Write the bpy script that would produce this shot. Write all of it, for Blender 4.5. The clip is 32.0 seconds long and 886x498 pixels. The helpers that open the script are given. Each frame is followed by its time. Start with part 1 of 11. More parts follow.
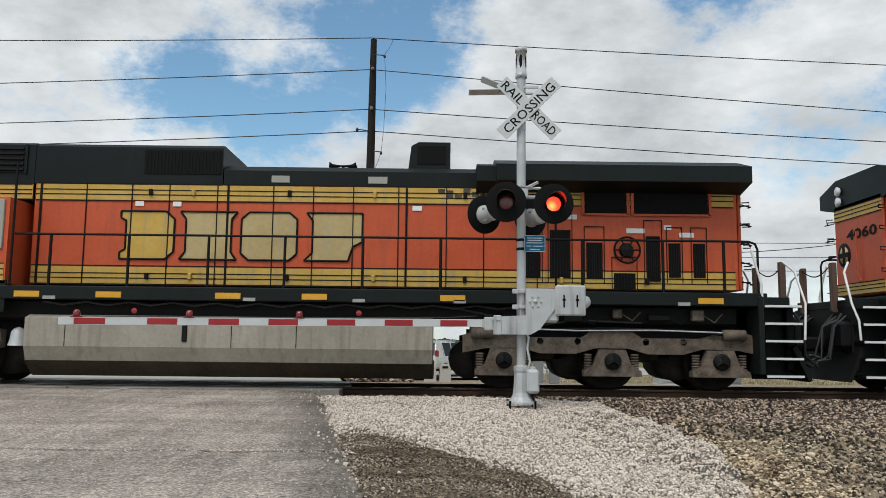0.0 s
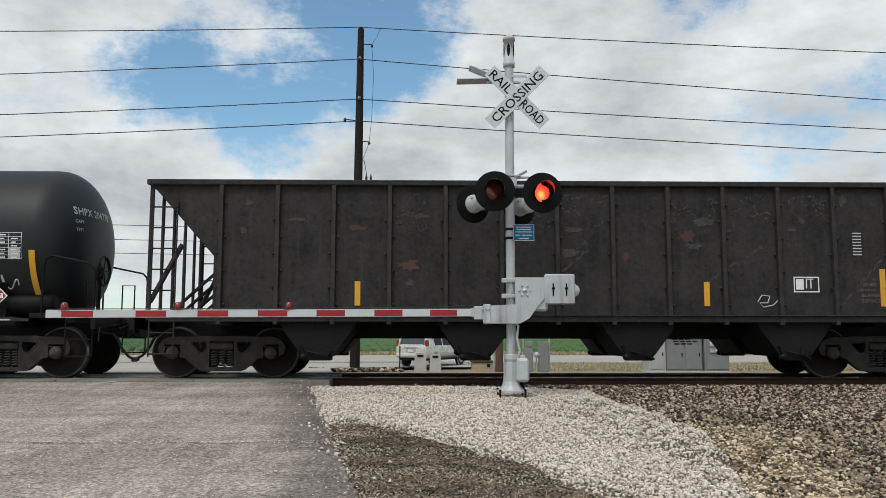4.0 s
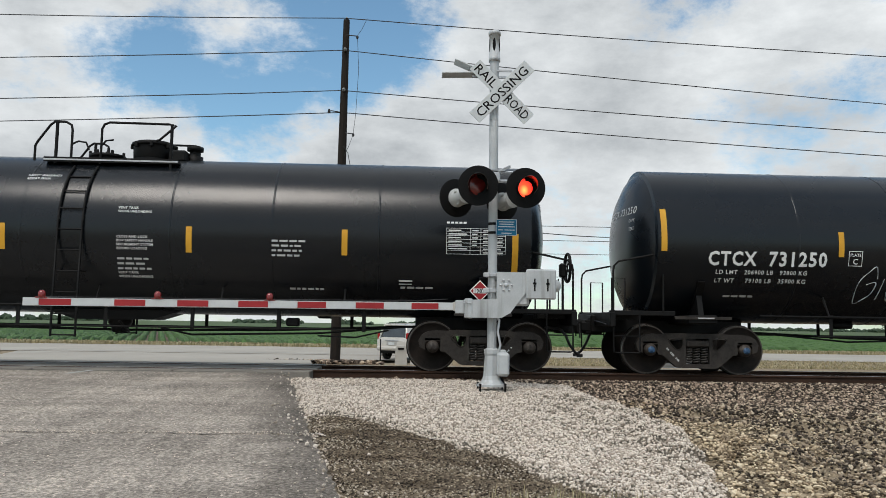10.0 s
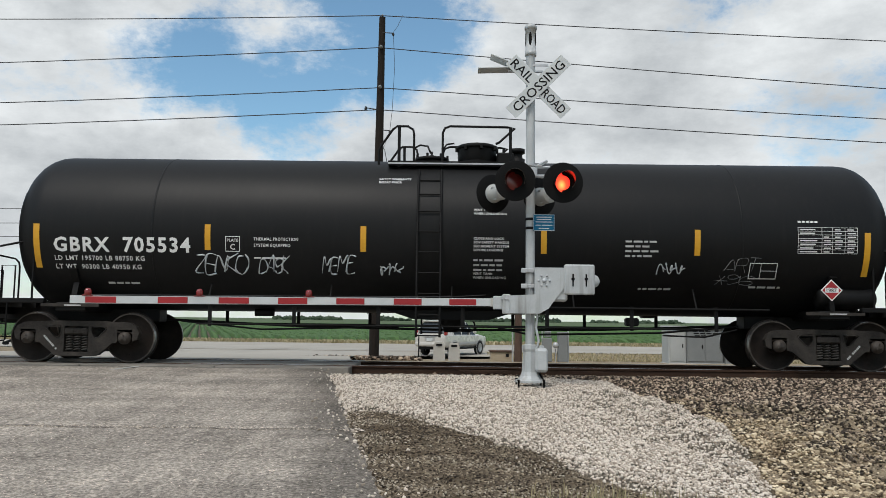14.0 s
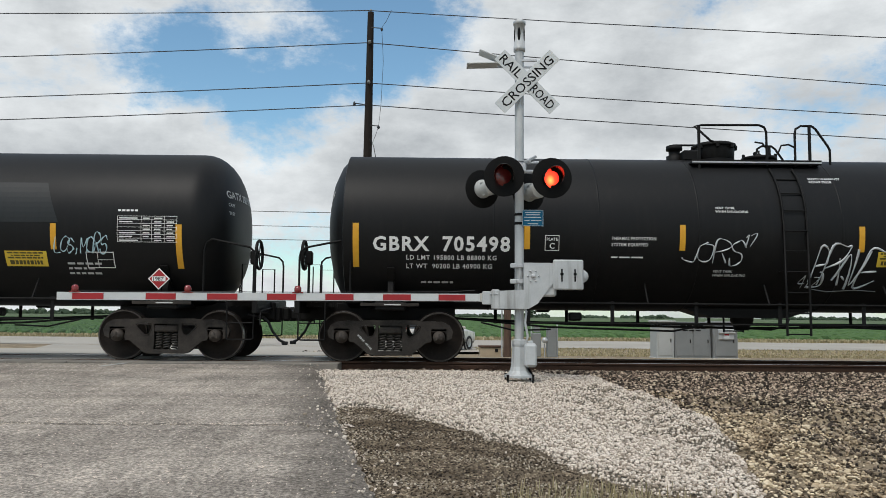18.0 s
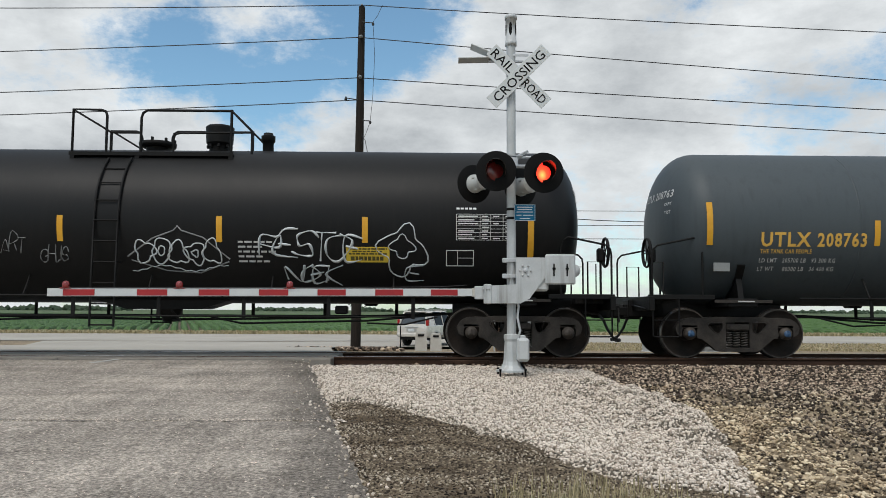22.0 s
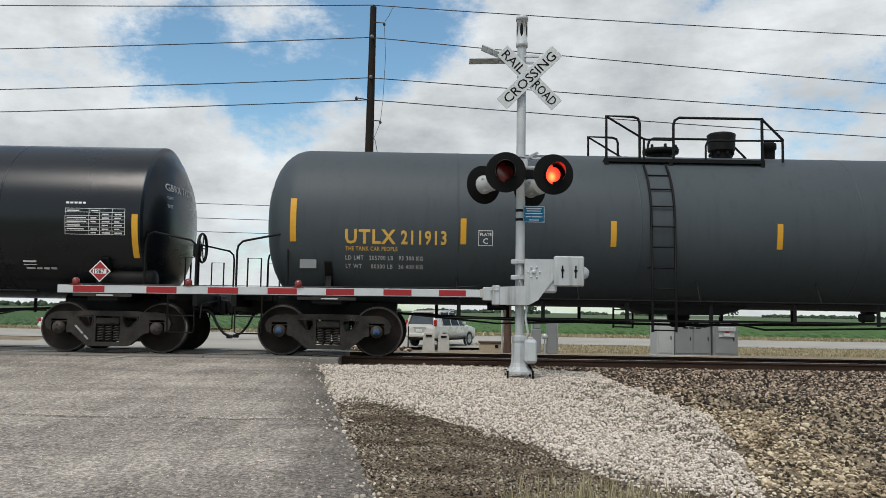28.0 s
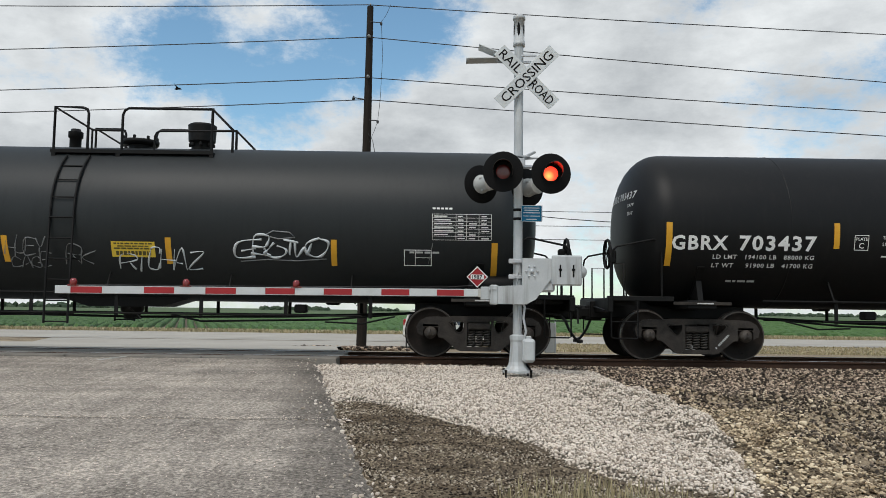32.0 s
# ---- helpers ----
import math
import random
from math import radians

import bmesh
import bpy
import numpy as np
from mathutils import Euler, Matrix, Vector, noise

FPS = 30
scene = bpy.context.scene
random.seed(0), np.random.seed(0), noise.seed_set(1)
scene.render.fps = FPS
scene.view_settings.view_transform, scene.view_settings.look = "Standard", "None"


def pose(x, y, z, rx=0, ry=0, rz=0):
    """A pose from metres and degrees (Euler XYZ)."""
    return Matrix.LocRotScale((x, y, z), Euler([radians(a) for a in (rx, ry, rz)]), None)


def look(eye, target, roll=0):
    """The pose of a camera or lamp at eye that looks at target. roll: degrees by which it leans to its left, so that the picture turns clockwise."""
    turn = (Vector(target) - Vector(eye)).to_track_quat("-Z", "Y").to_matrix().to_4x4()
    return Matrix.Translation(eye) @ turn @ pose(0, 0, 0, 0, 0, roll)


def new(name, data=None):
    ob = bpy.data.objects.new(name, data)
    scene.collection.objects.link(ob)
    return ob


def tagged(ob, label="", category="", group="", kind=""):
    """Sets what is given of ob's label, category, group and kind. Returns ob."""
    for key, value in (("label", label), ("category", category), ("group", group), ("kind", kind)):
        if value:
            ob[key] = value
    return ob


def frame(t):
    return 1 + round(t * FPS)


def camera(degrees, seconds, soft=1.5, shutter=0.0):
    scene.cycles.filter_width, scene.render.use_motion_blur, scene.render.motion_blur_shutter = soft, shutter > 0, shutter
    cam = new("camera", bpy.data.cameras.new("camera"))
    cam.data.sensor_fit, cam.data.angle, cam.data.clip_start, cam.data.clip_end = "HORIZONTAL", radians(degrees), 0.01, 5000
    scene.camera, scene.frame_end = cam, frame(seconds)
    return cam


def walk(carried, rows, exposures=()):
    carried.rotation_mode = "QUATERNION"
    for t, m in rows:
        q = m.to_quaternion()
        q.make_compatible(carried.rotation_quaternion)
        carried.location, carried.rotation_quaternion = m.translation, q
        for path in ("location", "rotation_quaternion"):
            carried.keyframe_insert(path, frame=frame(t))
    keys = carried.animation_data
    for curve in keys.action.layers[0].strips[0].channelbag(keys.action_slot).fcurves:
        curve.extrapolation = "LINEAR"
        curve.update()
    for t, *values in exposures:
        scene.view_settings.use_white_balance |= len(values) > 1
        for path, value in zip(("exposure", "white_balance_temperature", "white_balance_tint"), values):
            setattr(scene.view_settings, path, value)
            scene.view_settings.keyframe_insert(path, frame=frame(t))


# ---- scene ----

EYE = Vector((0.0, -15.6, 0.86))        # track centre is y = 0, rail head z = 0


def view(yaw, pitch, roll):
    """Camera pose at EYE: degrees to the right of the track's normal, up, and lean."""
    a, b = radians(yaw), radians(pitch)
    way = Vector((math.sin(a) * math.cos(b), math.cos(a) * math.cos(b), math.sin(b)))
    return look(EYE, EYE + way, roll)


cam = camera(58.50, 32.0, soft=0.45)
walk(cam, [
    (0, view(0.302, 6.640, 0.610)), (0.5, view(0.365, 6.305, 0.559)), (1, view(0.519, 6.167, 0.424)), (1.5, view(0.642, 6.125, 0.274)),
    (2, view(0.796, 6.070, 0.192)), (2.5, view(0.859, 6.018, 0.130)), (3, view(0.944, 5.994, 0.115)), (3.5, view(0.981, 5.947, 0.091)),
    (5.5, view(1.735, 5.792, -0.048)), (6, view(1.882, 5.764, -0.119)), (6.5, view(1.920, 5.734, -0.188)), (7, view(1.955, 5.680, -0.051)),
    (7.5, view(2.020, 5.639, 0.238)), (8, view(2.067, 5.580, 0.736)), (8.5, view(2.152, 5.543, 0.850)), (9, view(2.251, 5.526, 0.951)),
    (9.5, view(2.318, 5.474, 0.911)), (10, view(2.380, 5.446, 0.891)), (10.5, view(2.331, 5.409, 0.829)), (11, view(2.197, 5.371, 0.809)),
    (11.5, view(1.645, 5.325, 0.797)), (12, view(0.758, 5.283, 0.874)), (12.5, view(0.276, 5.266, 0.779)), (13, view(-0.182, 5.206, 0.761)),
    (13.5, view(-0.346, 5.182, 0.707)), (14, view(-0.329, 5.119, 0.685)), (14.5, view(-0.188, 5.077, 0.728)), (16.5, view(0.193, 4.919, 0.624)),
    (17, view(0.302, 4.879, 0.587)), (17.5, view(0.351, 4.823, 0.540)), (18, view(0.466, 4.801, 0.502)), (18.5, view(0.558, 4.739, 0.465)),
    (19, view(0.614, 4.696, 0.487)), (19.5, view(0.704, 4.657, 0.439)), (20, view(0.772, 4.638, 0.471)), (20.5, view(0.844, 4.582, 0.434)),
    (21, view(0.886, 4.548, 0.386)), (21.5, view(0.947, 4.483, 0.346)), (22, view(1.037, 4.439, 0.262)), (22.5, view(0.879, 4.424, 0.299)),
    (23, view(0.800, 4.424, 0.291)), (23.5, view(0.772, 4.413, 0.441)), (24, view(0.786, 4.402, 0.568)), (24.5, view(0.769, 4.429, 0.660)),
    (25, view(0.739, 4.414, 0.738)), (25.5, view(0.691, 4.395, 0.743)), (28, view(0.405, 4.478, 0.941)), (28.5, view(0.461, 4.473, 0.957)),
    (29, view(0.467, 4.456, 0.913)), (29.5, view(0.446, 4.454, 0.825)), (30, view(0.459, 4.453, 0.862)), (30.5, view(0.501, 4.449, 0.806)),
    (31, view(0.531, 4.445, 0.776)), (31.5, view(0.556, 4.445, 0.785)), (32, view(0.568, 4.447, 0.745)),
])

# ---- daylight: broken cloud, soft high sun ----
SUN_EL, SUN_AZ = 58.0, 205.0
world = bpy.data.worlds.new("sky")
scene.world = world
world.use_nodes = True
wn, wl = world.node_tree.nodes, world.node_tree.links
wn.clear()
w_out = wn.new("ShaderNodeOutputWorld")
w_bg = wn.new("ShaderNodeBackground")
w_bg.inputs["Strength"].default_value = 1.0
sky = wn.new("ShaderNodeTexSky")
sky.sky_type = "NISHITA"
sky.sun_disc = False
sky.sun_elevation, sky.sun_rotation = radians(SUN_EL), radians(SUN_AZ)
sky.air_density, sky.dust_density, sky.ozone_density = 1.0, 0.6, 1.5
w_co = wn.new("ShaderNodeTexCoord")


def wmath(op, a, b=None, c=None):
    n = wn.new("ShaderNodeMath")
    n.operation = op
    for i, v in enumerate((a, b, c)):
        if v is None:
            continue
        if isinstance(v, (int, float)):
            n.inputs[i].default_value = v
        else:
            wl.new(v, n.inputs[i])
    return n.outputs[0]


def wblob(px, py, pz, r):
    """1 at a direction of the sky, falling to 0 at the angular distance r."""
    n = wn.new("ShaderNodeVectorMath")
    n.operation = "DISTANCE"
    d = Vector((px, py, pz)).normalized()
    wl.new(W_DIR, n.inputs[0])
    n.inputs[1].default_value = d
    m = wn.new("ShaderNodeMapRange")
    m.interpolation_type = "SMOOTHSTEP"
    m.inputs["From Min"].default_value, m.inputs["From Max"].default_value = r, 0.0
    wl.new(n.outputs["Value"], m.inputs["Value"])
    return m.outputs[0]


def wnoise(scale, detail, rough, stretch, seed):
    mp = wn.new("ShaderNodeMapping")
    mp.inputs["Scale"].default_value = (1.0, 1.0, stretch)
    mp.inputs["Location"].default_value = (seed, seed * 0.7, seed * 0.3)
    wl.new(w_co.outputs["Generated"], mp.inputs[0])
    n = wn.new("ShaderNodeTexNoise")
    n.inputs["Scale"].default_value, n.inputs["Detail"].default_value = scale, detail
    n.inputs["Roughness"].default_value = rough
    wl.new(mp.outputs[0], n.inputs["Vector"])
    return n.outputs["Fac"]


warp = wn.new("ShaderNodeTexNoise")
warp.inputs["Scale"].default_value, warp.inputs["Detail"].default_value, warp.inputs["Roughness"].default_value = 9.0, 9.0, 0.64
wl.new(w_co.outputs["Generated"], warp.inputs["Vector"])
w_off = wn.new("ShaderNodeVectorMath")
w_off.operation = "MULTIPLY_ADD"
wl.new(warp.outputs["Color"], w_off.inputs[0])
w_off.inputs[1].default_value = (0.11, 0.11, 0.10)
wl.new(w_co.outputs["Generated"], w_off.inputs[2])
w_cen = wn.new("ShaderNodeVectorMath")
w_cen.operation = "SUBTRACT"
wl.new(w_off.outputs[0], w_cen.inputs[0])
w_cen.inputs[1].default_value = (0.055, 0.055, 0.05)
W_DIR = w_cen.outputs[0]


cover = wmath("ADD", wmath("MULTIPLY", wnoise(6.5, 14.0, 0.68, 1.7, 3.1), 0.95), 0.0)
# banks of cloud (positive) and the blue gaps between them, row by row upwards from the horizon
CLOUD_ROWS = (
    (0.190, (0.20, 0.02, 0.24, 0.12, 0.10, 0.17, 0.00, 0.18, 0.04, 0.08, 0.12, 0.13)),
    (0.251, (0.05, 0.05, 0.10, -0.07, -0.09, 0.16, 0.11, 0.06, 0.04, -0.06, -0.14, -0.04)),
    (0.312, (-0.01, -0.01, -0.15, -0.09, 0.02, -0.08, 0.12, -0.04, 0.15, 0.13, -0.04, 0.01)),
    (0.374, (-0.02, 0.00, -0.07, 0.09, 0.06, -0.16, -0.03, 0.14, 0.03, 0.11, 0.24, 0.12)),
    (0.435, (0.08, 0.25, 0.17, 0.03, -0.08, 0.07, -0.03, 0.21, -0.03, -0.16, 0.04, 0.00)),
)
for pz, row in CLOUD_ROWS:
    for k, w in enumerate(row):
        if abs(w) > 0.015:
            cover = wmath("ADD", cover, wmath("MULTIPLY", wblob(-0.60 + 0.1091 * k, 1, pz, 0.15), w * 1.15))
for px in (-0.4, 0.0, 0.4):
    cover = wmath("ADD", cover, wmath("MULTIPLY", wblob(px, 1, 0.06, 0.28), 0.13))
# unseen cloud overhead, behind and aside, added to temper the sky's blue light
for px, py, pz, r, w in ((0, 0.35, 1, 0.95, 0.16), (0, -1, 0.45, 1.2, 0.14), (-1, 0.1, 0.35, 0.8, 0.12), (1, 0.1, 0.35, 0.8, 0.12)):
    cover = wmath("ADD", cover, wmath("MULTIPLY", wblob(px, py, pz, r), w))
w_mask = wn.new("ShaderNodeMapRange")
w_mask.interpolation_type = "SMOOTHSTEP"
w_mask.inputs["From Min"].default_value, w_mask.inputs["From Max"].default_value = 0.41, 0.66
wl.new(cover, w_mask.inputs["Value"])
w_grey = wn.new("ShaderNodeMapRange")
w_grey.inputs["From Min"].default_value, w_grey.inputs["From Max"].default_value = 0.58, 1.06
wl.new(wmath("ADD", wmath("MULTIPLY", wnoise(5.0, 9.0, 0.58, 2.4, 8.4), 0.75), wmath("MULTIPLY", cover, 0.55)), w_grey.inputs["Value"])
w_ramp = wn.new("ShaderNodeMix")
w_ramp.data_type = "RGBA"
w_ramp.inputs[6].default_value = (0.875, 0.91, 0.925, 1)
w_ramp.inputs[7].default_value = (0.33, 0.36, 0.388, 1)
wl.new(w_grey.outputs[0], w_ramp.inputs[0])
w_sky = wn.new("ShaderNodeMix")
w_sky.data_type, w_sky.blend_type = "RGBA", "MULTIPLY"
w_sky.inputs[0].default_value = 1.0
wl.new(sky.outputs[0], w_sky.inputs[6])
w_sky.inputs[7].default_value = (0.122, 0.149, 0.144, 1)
w_mix = wn.new("ShaderNodeMix")
w_mix.data_type = "RGBA"
wl.new(w_mask.outputs[0], w_mix.inputs[0])
wl.new(w_sky.outputs[2], w_mix.inputs[6])
wl.new(w_ramp.outputs[2], w_mix.inputs[7])
wl.new(w_mix.outputs[2], w_bg.inputs["Color"])
wl.new(w_bg.outputs[0], w_out.inputs["Surface"])

sun = new("sun", bpy.data.lights.new("sun", "SUN"))
sun.data.energy, sun.data.angle, sun.data.color = 2.0, radians(24), (1.0, 0.94, 0.87)
_a, _e = radians(SUN_AZ), radians(SUN_EL)
sun.matrix_basis = look((0, 0, 60), Vector((0, 0, 60)) - Vector((math.sin(_a) * math.cos(_e), math.cos(_a) * math.cos(_e), math.sin(_e))))
scene.view_settings.exposure = 0.0

# ---- materials ----
def surface(name, c1, c2, rough=0.6, metal=0.0, scale=2.0, fine=40.0, bump=0.05, mix=0.5, rough_var=0.15, stretch=(1, 1, 1), coat=0.0,
            streak=None, streak_amt=0.0, dist=0.01, spec=0.5, grain=0.35):
    """A painted or raw surface: two colours mixed by coarse and fine noise, varied roughness and fine relief."""
    m = bpy.data.materials.new(name)
    m.use_nodes = True
    n, l = m.node_tree.nodes, m.node_tree.links
    b = n["Principled BSDF"]
    co, info = n.new("ShaderNodeTexCoord"), n.new("ShaderNodeObjectInfo")
    mp = n.new("ShaderNodeMapping")
    mp.inputs["Scale"].default_value = stretch
    l.new(co.outputs["Object"], mp.inputs[0])
    w = n.new("ShaderNodeMath")
    w.operation = "MULTIPLY"
    w.inputs[1].default_value = 40.0
    l.new(info.outputs["Random"], w.inputs[0])

    def nz(s, detail):
        t = n.new("ShaderNodeTexNoise")
        t.noise_dimensions = "4D"
        t.inputs["Scale"].default_value, t.inputs["Detail"].default_value, t.inputs["Roughness"].default_value = s, detail, 0.6
        l.new(mp.outputs[0], t.inputs["Vector"])
        l.new(w.outputs[0], t.inputs["W"])
        return t.outputs["Fac"]
    big, small = nz(scale, 6), nz(fine, 4)
    add = n.new("ShaderNodeMath")
    add.operation = "MULTIPLY_ADD"
    l.new(big, add.inputs[0])
    add.inputs[1].default_value = 1.0 - grain
    sm = n.new("ShaderNodeMath")
    sm.operation = "MULTIPLY"
    sm.inputs[1].default_value = grain
    l.new(small, sm.inputs[0])
    l.new(sm.outputs[0], add.inputs[2])
    mr = n.new("ShaderNodeMapRange")
    mr.inputs["From Min"].default_value, mr.inputs["From Max"].default_value = mix - 0.17, mix + 0.17
    l.new(add.outputs[0], mr.inputs["Value"])
    cm = n.new("ShaderNodeMix")
    cm.data_type = "RGBA"
    cm.inputs[6].default_value, cm.inputs[7].default_value = (*c1, 1), (*c2, 1)
    l.new(mr.outputs[0], cm.inputs[0])
    col = cm.outputs[2]
    if streak:
        sp = n.new("ShaderNodeMapping")
        sp.inputs["Scale"].default_value = (6.0, 6.0, 0.5)
        l.new(co.outputs["Object"], sp.inputs[0])
        st = n.new("ShaderNodeTexNoise")
        st.noise_dimensions = "4D"
        st.inputs["Scale"].default_value, st.inputs["Detail"].default_value = 1.6, 5
        l.new(sp.outputs[0], st.inputs["Vector"])
        l.new(w.outputs[0], st.inputs["W"])
        sr = n.new("ShaderNodeMapRange")
        sr.inputs["From Min"].default_value, sr.inputs["From Max"].default_value = 0.52, 0.78
        sr.inputs["To Max"].default_value = streak_amt
        l.new(st.outputs["Fac"], sr.inputs["Value"])
        cs = n.new("ShaderNodeMix")
        cs.data_type = "RGBA"
        cs.inputs[7].default_value = (*streak, 1)
        l.new(sr.outputs[0], cs.inputs[0])
        l.new(col, cs.inputs[6])
        col = cs.outputs[2]
    l.new(col, b.inputs["Base Color"])
    rr = n.new("ShaderNodeMapRange")
    rr.inputs["To Min"].default_value, rr.inputs["To Max"].default_value = max(0.02, rough - rough_var), min(1.0, rough + rough_var)
    l.new(big, rr.inputs["Value"])
    l.new(rr.outputs[0], b.inputs["Roughness"])
    b.inputs["Metallic"].default_value = metal
    b.inputs["Specular IOR Level"].default_value = spec
    b.inputs["Coat Weight"].default_value = coat
    b.inputs["Coat Roughness"].default_value = 0.12
    if bump:
        bp = n.new("ShaderNodeBump")
        bp.inputs["Strength"].default_value, bp.inputs["Distance"].default_value = bump, dist
        l.new(small, bp.inputs["Height"])
        l.new(bp.outputs[0], b.inputs["Normal"])
    return m


def stones(name, cols, rough=0.85, patch=None, hard=False):
    """Loose stones: each island of the mesh takes one of several tones."""
    m = bpy.data.materials.new(name)
    m.use_nodes = True
    n, l = m.node_tree.nodes, m.node_tree.links
    b = n["Principled BSDF"]
    g = n.new("ShaderNodeNewGeometry")
    r = n.new("ShaderNodeValToRGB")
    r.color_ramp.interpolation = "CONSTANT" if hard else "LINEAR"
    e = r.color_ramp.elements
    e[0].position, e[0].color = 0.0, (*cols[0], 1)
    e[1].position, e[1].color = 1.0, (*cols[-1], 1)
    for i, c in enumerate(cols[1:-1]):
        k = e.new((i + 1) / (len(cols) - 1))
        k.color = (*c, 1)
    l.new(g.outputs["Random Per Island"], r.inputs[0])
    co = n.new("ShaderNodeTexCoord")
    nz = n.new("ShaderNodeTexNoise")
    nz.inputs["Scale"].default_value, nz.inputs["Detail"].default_value = 60, 4
    l.new(co.outputs["Object"], nz.inputs["Vector"])
    mr = n.new("ShaderNodeMapRange")
    mr.inputs["To Min"].default_value, mr.inputs["To Max"].default_value = 0.75, 1.2
    l.new(nz.outputs["Fac"], mr.inputs["Value"])
    mx = n.new("ShaderNodeVectorMath")
    mx.operation = "SCALE"
    l.new(r.outputs[0], mx.inputs[0])
    l.new(mr.outputs[0], mx.inputs["Scale"])
    out = mx.outputs[0]
    if patch:
        # drifts of another tone, a few decimetres wide
        scale, tone, lo, hi = patch
        pm = n.new("ShaderNodeMapping")
        pm.inputs["Scale"].default_value = (1.0, 1.6, 1.0)
        pm.inputs["Rotation"].default_value = (0, 0, 0.5)
        l.new(co.outputs["Object"], pm.inputs[0])
        pn = n.new("ShaderNodeTexNoise")
        pn.inputs["Scale"].default_value, pn.inputs["Detail"].default_value, pn.inputs["Roughness"].default_value = scale, 3, 0.55
        l.new(pm.outputs[0], pn.inputs["Vector"])
        pr = n.new("ShaderNodeMapRange")
        pr.inputs["From Min"].default_value, pr.inputs["From Max"].default_value = lo, hi
        l.new(pn.outputs["Fac"], pr.inputs["Value"])
        px = n.new("ShaderNodeMix")
        px.data_type, px.blend_type = "RGBA", "MULTIPLY"
        px.inputs[7].default_value = (*tone, 1)
        l.new(pr.outputs[0], px.inputs[0])
        l.new(out, px.inputs[6])
        out = px.outputs[2]
    l.new(out, b.inputs["Base Color"])
    b.inputs["Roughness"].default_value = rough
    b.inputs["Specular IOR Level"].default_value = 0.25
    return m


M_ASPHALT = surface("asphalt", (0.095, 0.083, 0.071), (0.58, 0.510, 0.435), 0.92, scale=0.9, fine=46, bump=1.0, dist=0.03, mix=0.5, stretch=(1.0, 0.8, 1), grain=0.66, spec=0.15)


def seal_strip(m):
    """Darker seal coat along the asphalt's free edge, worn wheel lines and pale scuffs across the road, over the base tone."""
    n, l = m.node_tree.nodes, m.node_tree.links
    b = n["Principled BSDF"]
    base = b.inputs["Base Color"].links[0].from_socket
    co = n.new("ShaderNodeTexCoord")
    across = n.new("ShaderNodeVectorMath")
    across.operation = "DOT_PRODUCT"
    across.inputs[1].default_value = (1.0, 0.2, 0.0)
    l.new(co.outputs["Object"], across.inputs[0])

    def noise_at(scale, stretch, turn, detail):
        mp = n.new("ShaderNodeMapping")
        mp.inputs["Scale"].default_value, mp.inputs["Rotation"].default_value = stretch, (0, 0, turn)
        l.new(co.outputs["Object"], mp.inputs[0])
        t = n.new("ShaderNodeTexNoise")
        t.inputs["Scale"].default_value, t.inputs["Detail"].default_value, t.inputs["Roughness"].default_value = scale, detail, 0.65
        l.new(mp.outputs[0], t.inputs["Vector"])
        return t.outputs["Fac"]

    def ranged(v, lo, hi, a, c):
        r = n.new("ShaderNodeMapRange")
        r.interpolation_type = "SMOOTHSTEP"
        for key, x in (("From Min", lo), ("From Max", hi), ("To Min", a), ("To Max", c)):
            r.inputs[key].default_value = x
        l.new(v, r.inputs["Value"])
        return r.outputs[0]

    def times(a, c):
        q = n.new("ShaderNodeMath")
        q.operation = "MULTIPLY"
        l.new(a, q.inputs[0])
        l.new(c, q.inputs[1])
        return q.outputs[0]
    wob = n.new("ShaderNodeMath")
    wob.operation = "MULTIPLY_ADD"
    l.new(noise_at(1.6, (1, 1, 1), 0, 5), wob.inputs[0])
    wob.inputs[1].default_value = 0.9
    l.new(across.outputs["Value"], wob.inputs[2])
    strip = ranged(wob.outputs[0], -2.95, -2.05, 1.09, 0.62)
    tone = times(strip, ranged(noise_at(0.55, (0.5, 2.6, 1), 0.10, 6), 0.36, 0.64, 0.82, 1.16))
    tone = times(tone, ranged(noise_at(0.9, (6.0, 0.35, 1), 0.35, 4), 0.40, 0.60, 0.90, 1.08))
    tone = times(tone, ranged(noise_at(26.0, (1, 1, 1), 0, 2), 0.36, 0.66, 0.72, 1.30))
    mx = n.new("ShaderNodeVectorMath")
    mx.operation = "SCALE"
    l.new(base, mx.inputs[0])
    l.new(tone, mx.inputs["Scale"])
    l.new(mx.outputs[0], b.inputs["Base Color"])


seal_strip(M_ASPHALT)
M_ASPHALT_FAR = surface("pale_asphalt", (0.31, 0.285, 0.245), (0.43, 0.40, 0.35), 0.9, scale=0.25, fine=20, bump=0.1, spec=0.2)
M_TAR = surface("tar", (0.055, 0.052, 0.048), (0.15, 0.14, 0.13), 0.9, scale=9, fine=60, bump=0.4, spec=0.2)
M_ROAD_PAINT = surface("worn_road_paint", (0.55, 0.54, 0.50), (0.30, 0.29, 0.27), 0.8, scale=6, fine=50, bump=0.1)
M_CONCRETE = surface("concrete", (0.42, 0.40, 0.36), (0.55, 0.53, 0.48), 0.85, scale=2, fine=40, bump=0.15)
M_RAIL = surface("rail_rust", (0.030, 0.016, 0.010), (0.075, 0.040, 0.025), 0.8, scale=3, fine=60, bump=0.2, spec=0.25)
M_RAIL_TOP = surface("rail_polish", (0.35, 0.34, 0.33), (0.5, 0.49, 0.48), 0.25, metal=1.0, scale=2, fine=30, bump=0.02)
M_TIE = surface("tie_wood", (0.05, 0.035, 0.025), (0.12, 0.095, 0.075), 0.9, scale=4, fine=40, bump=0.4, stretch=(1, 0.2, 1))
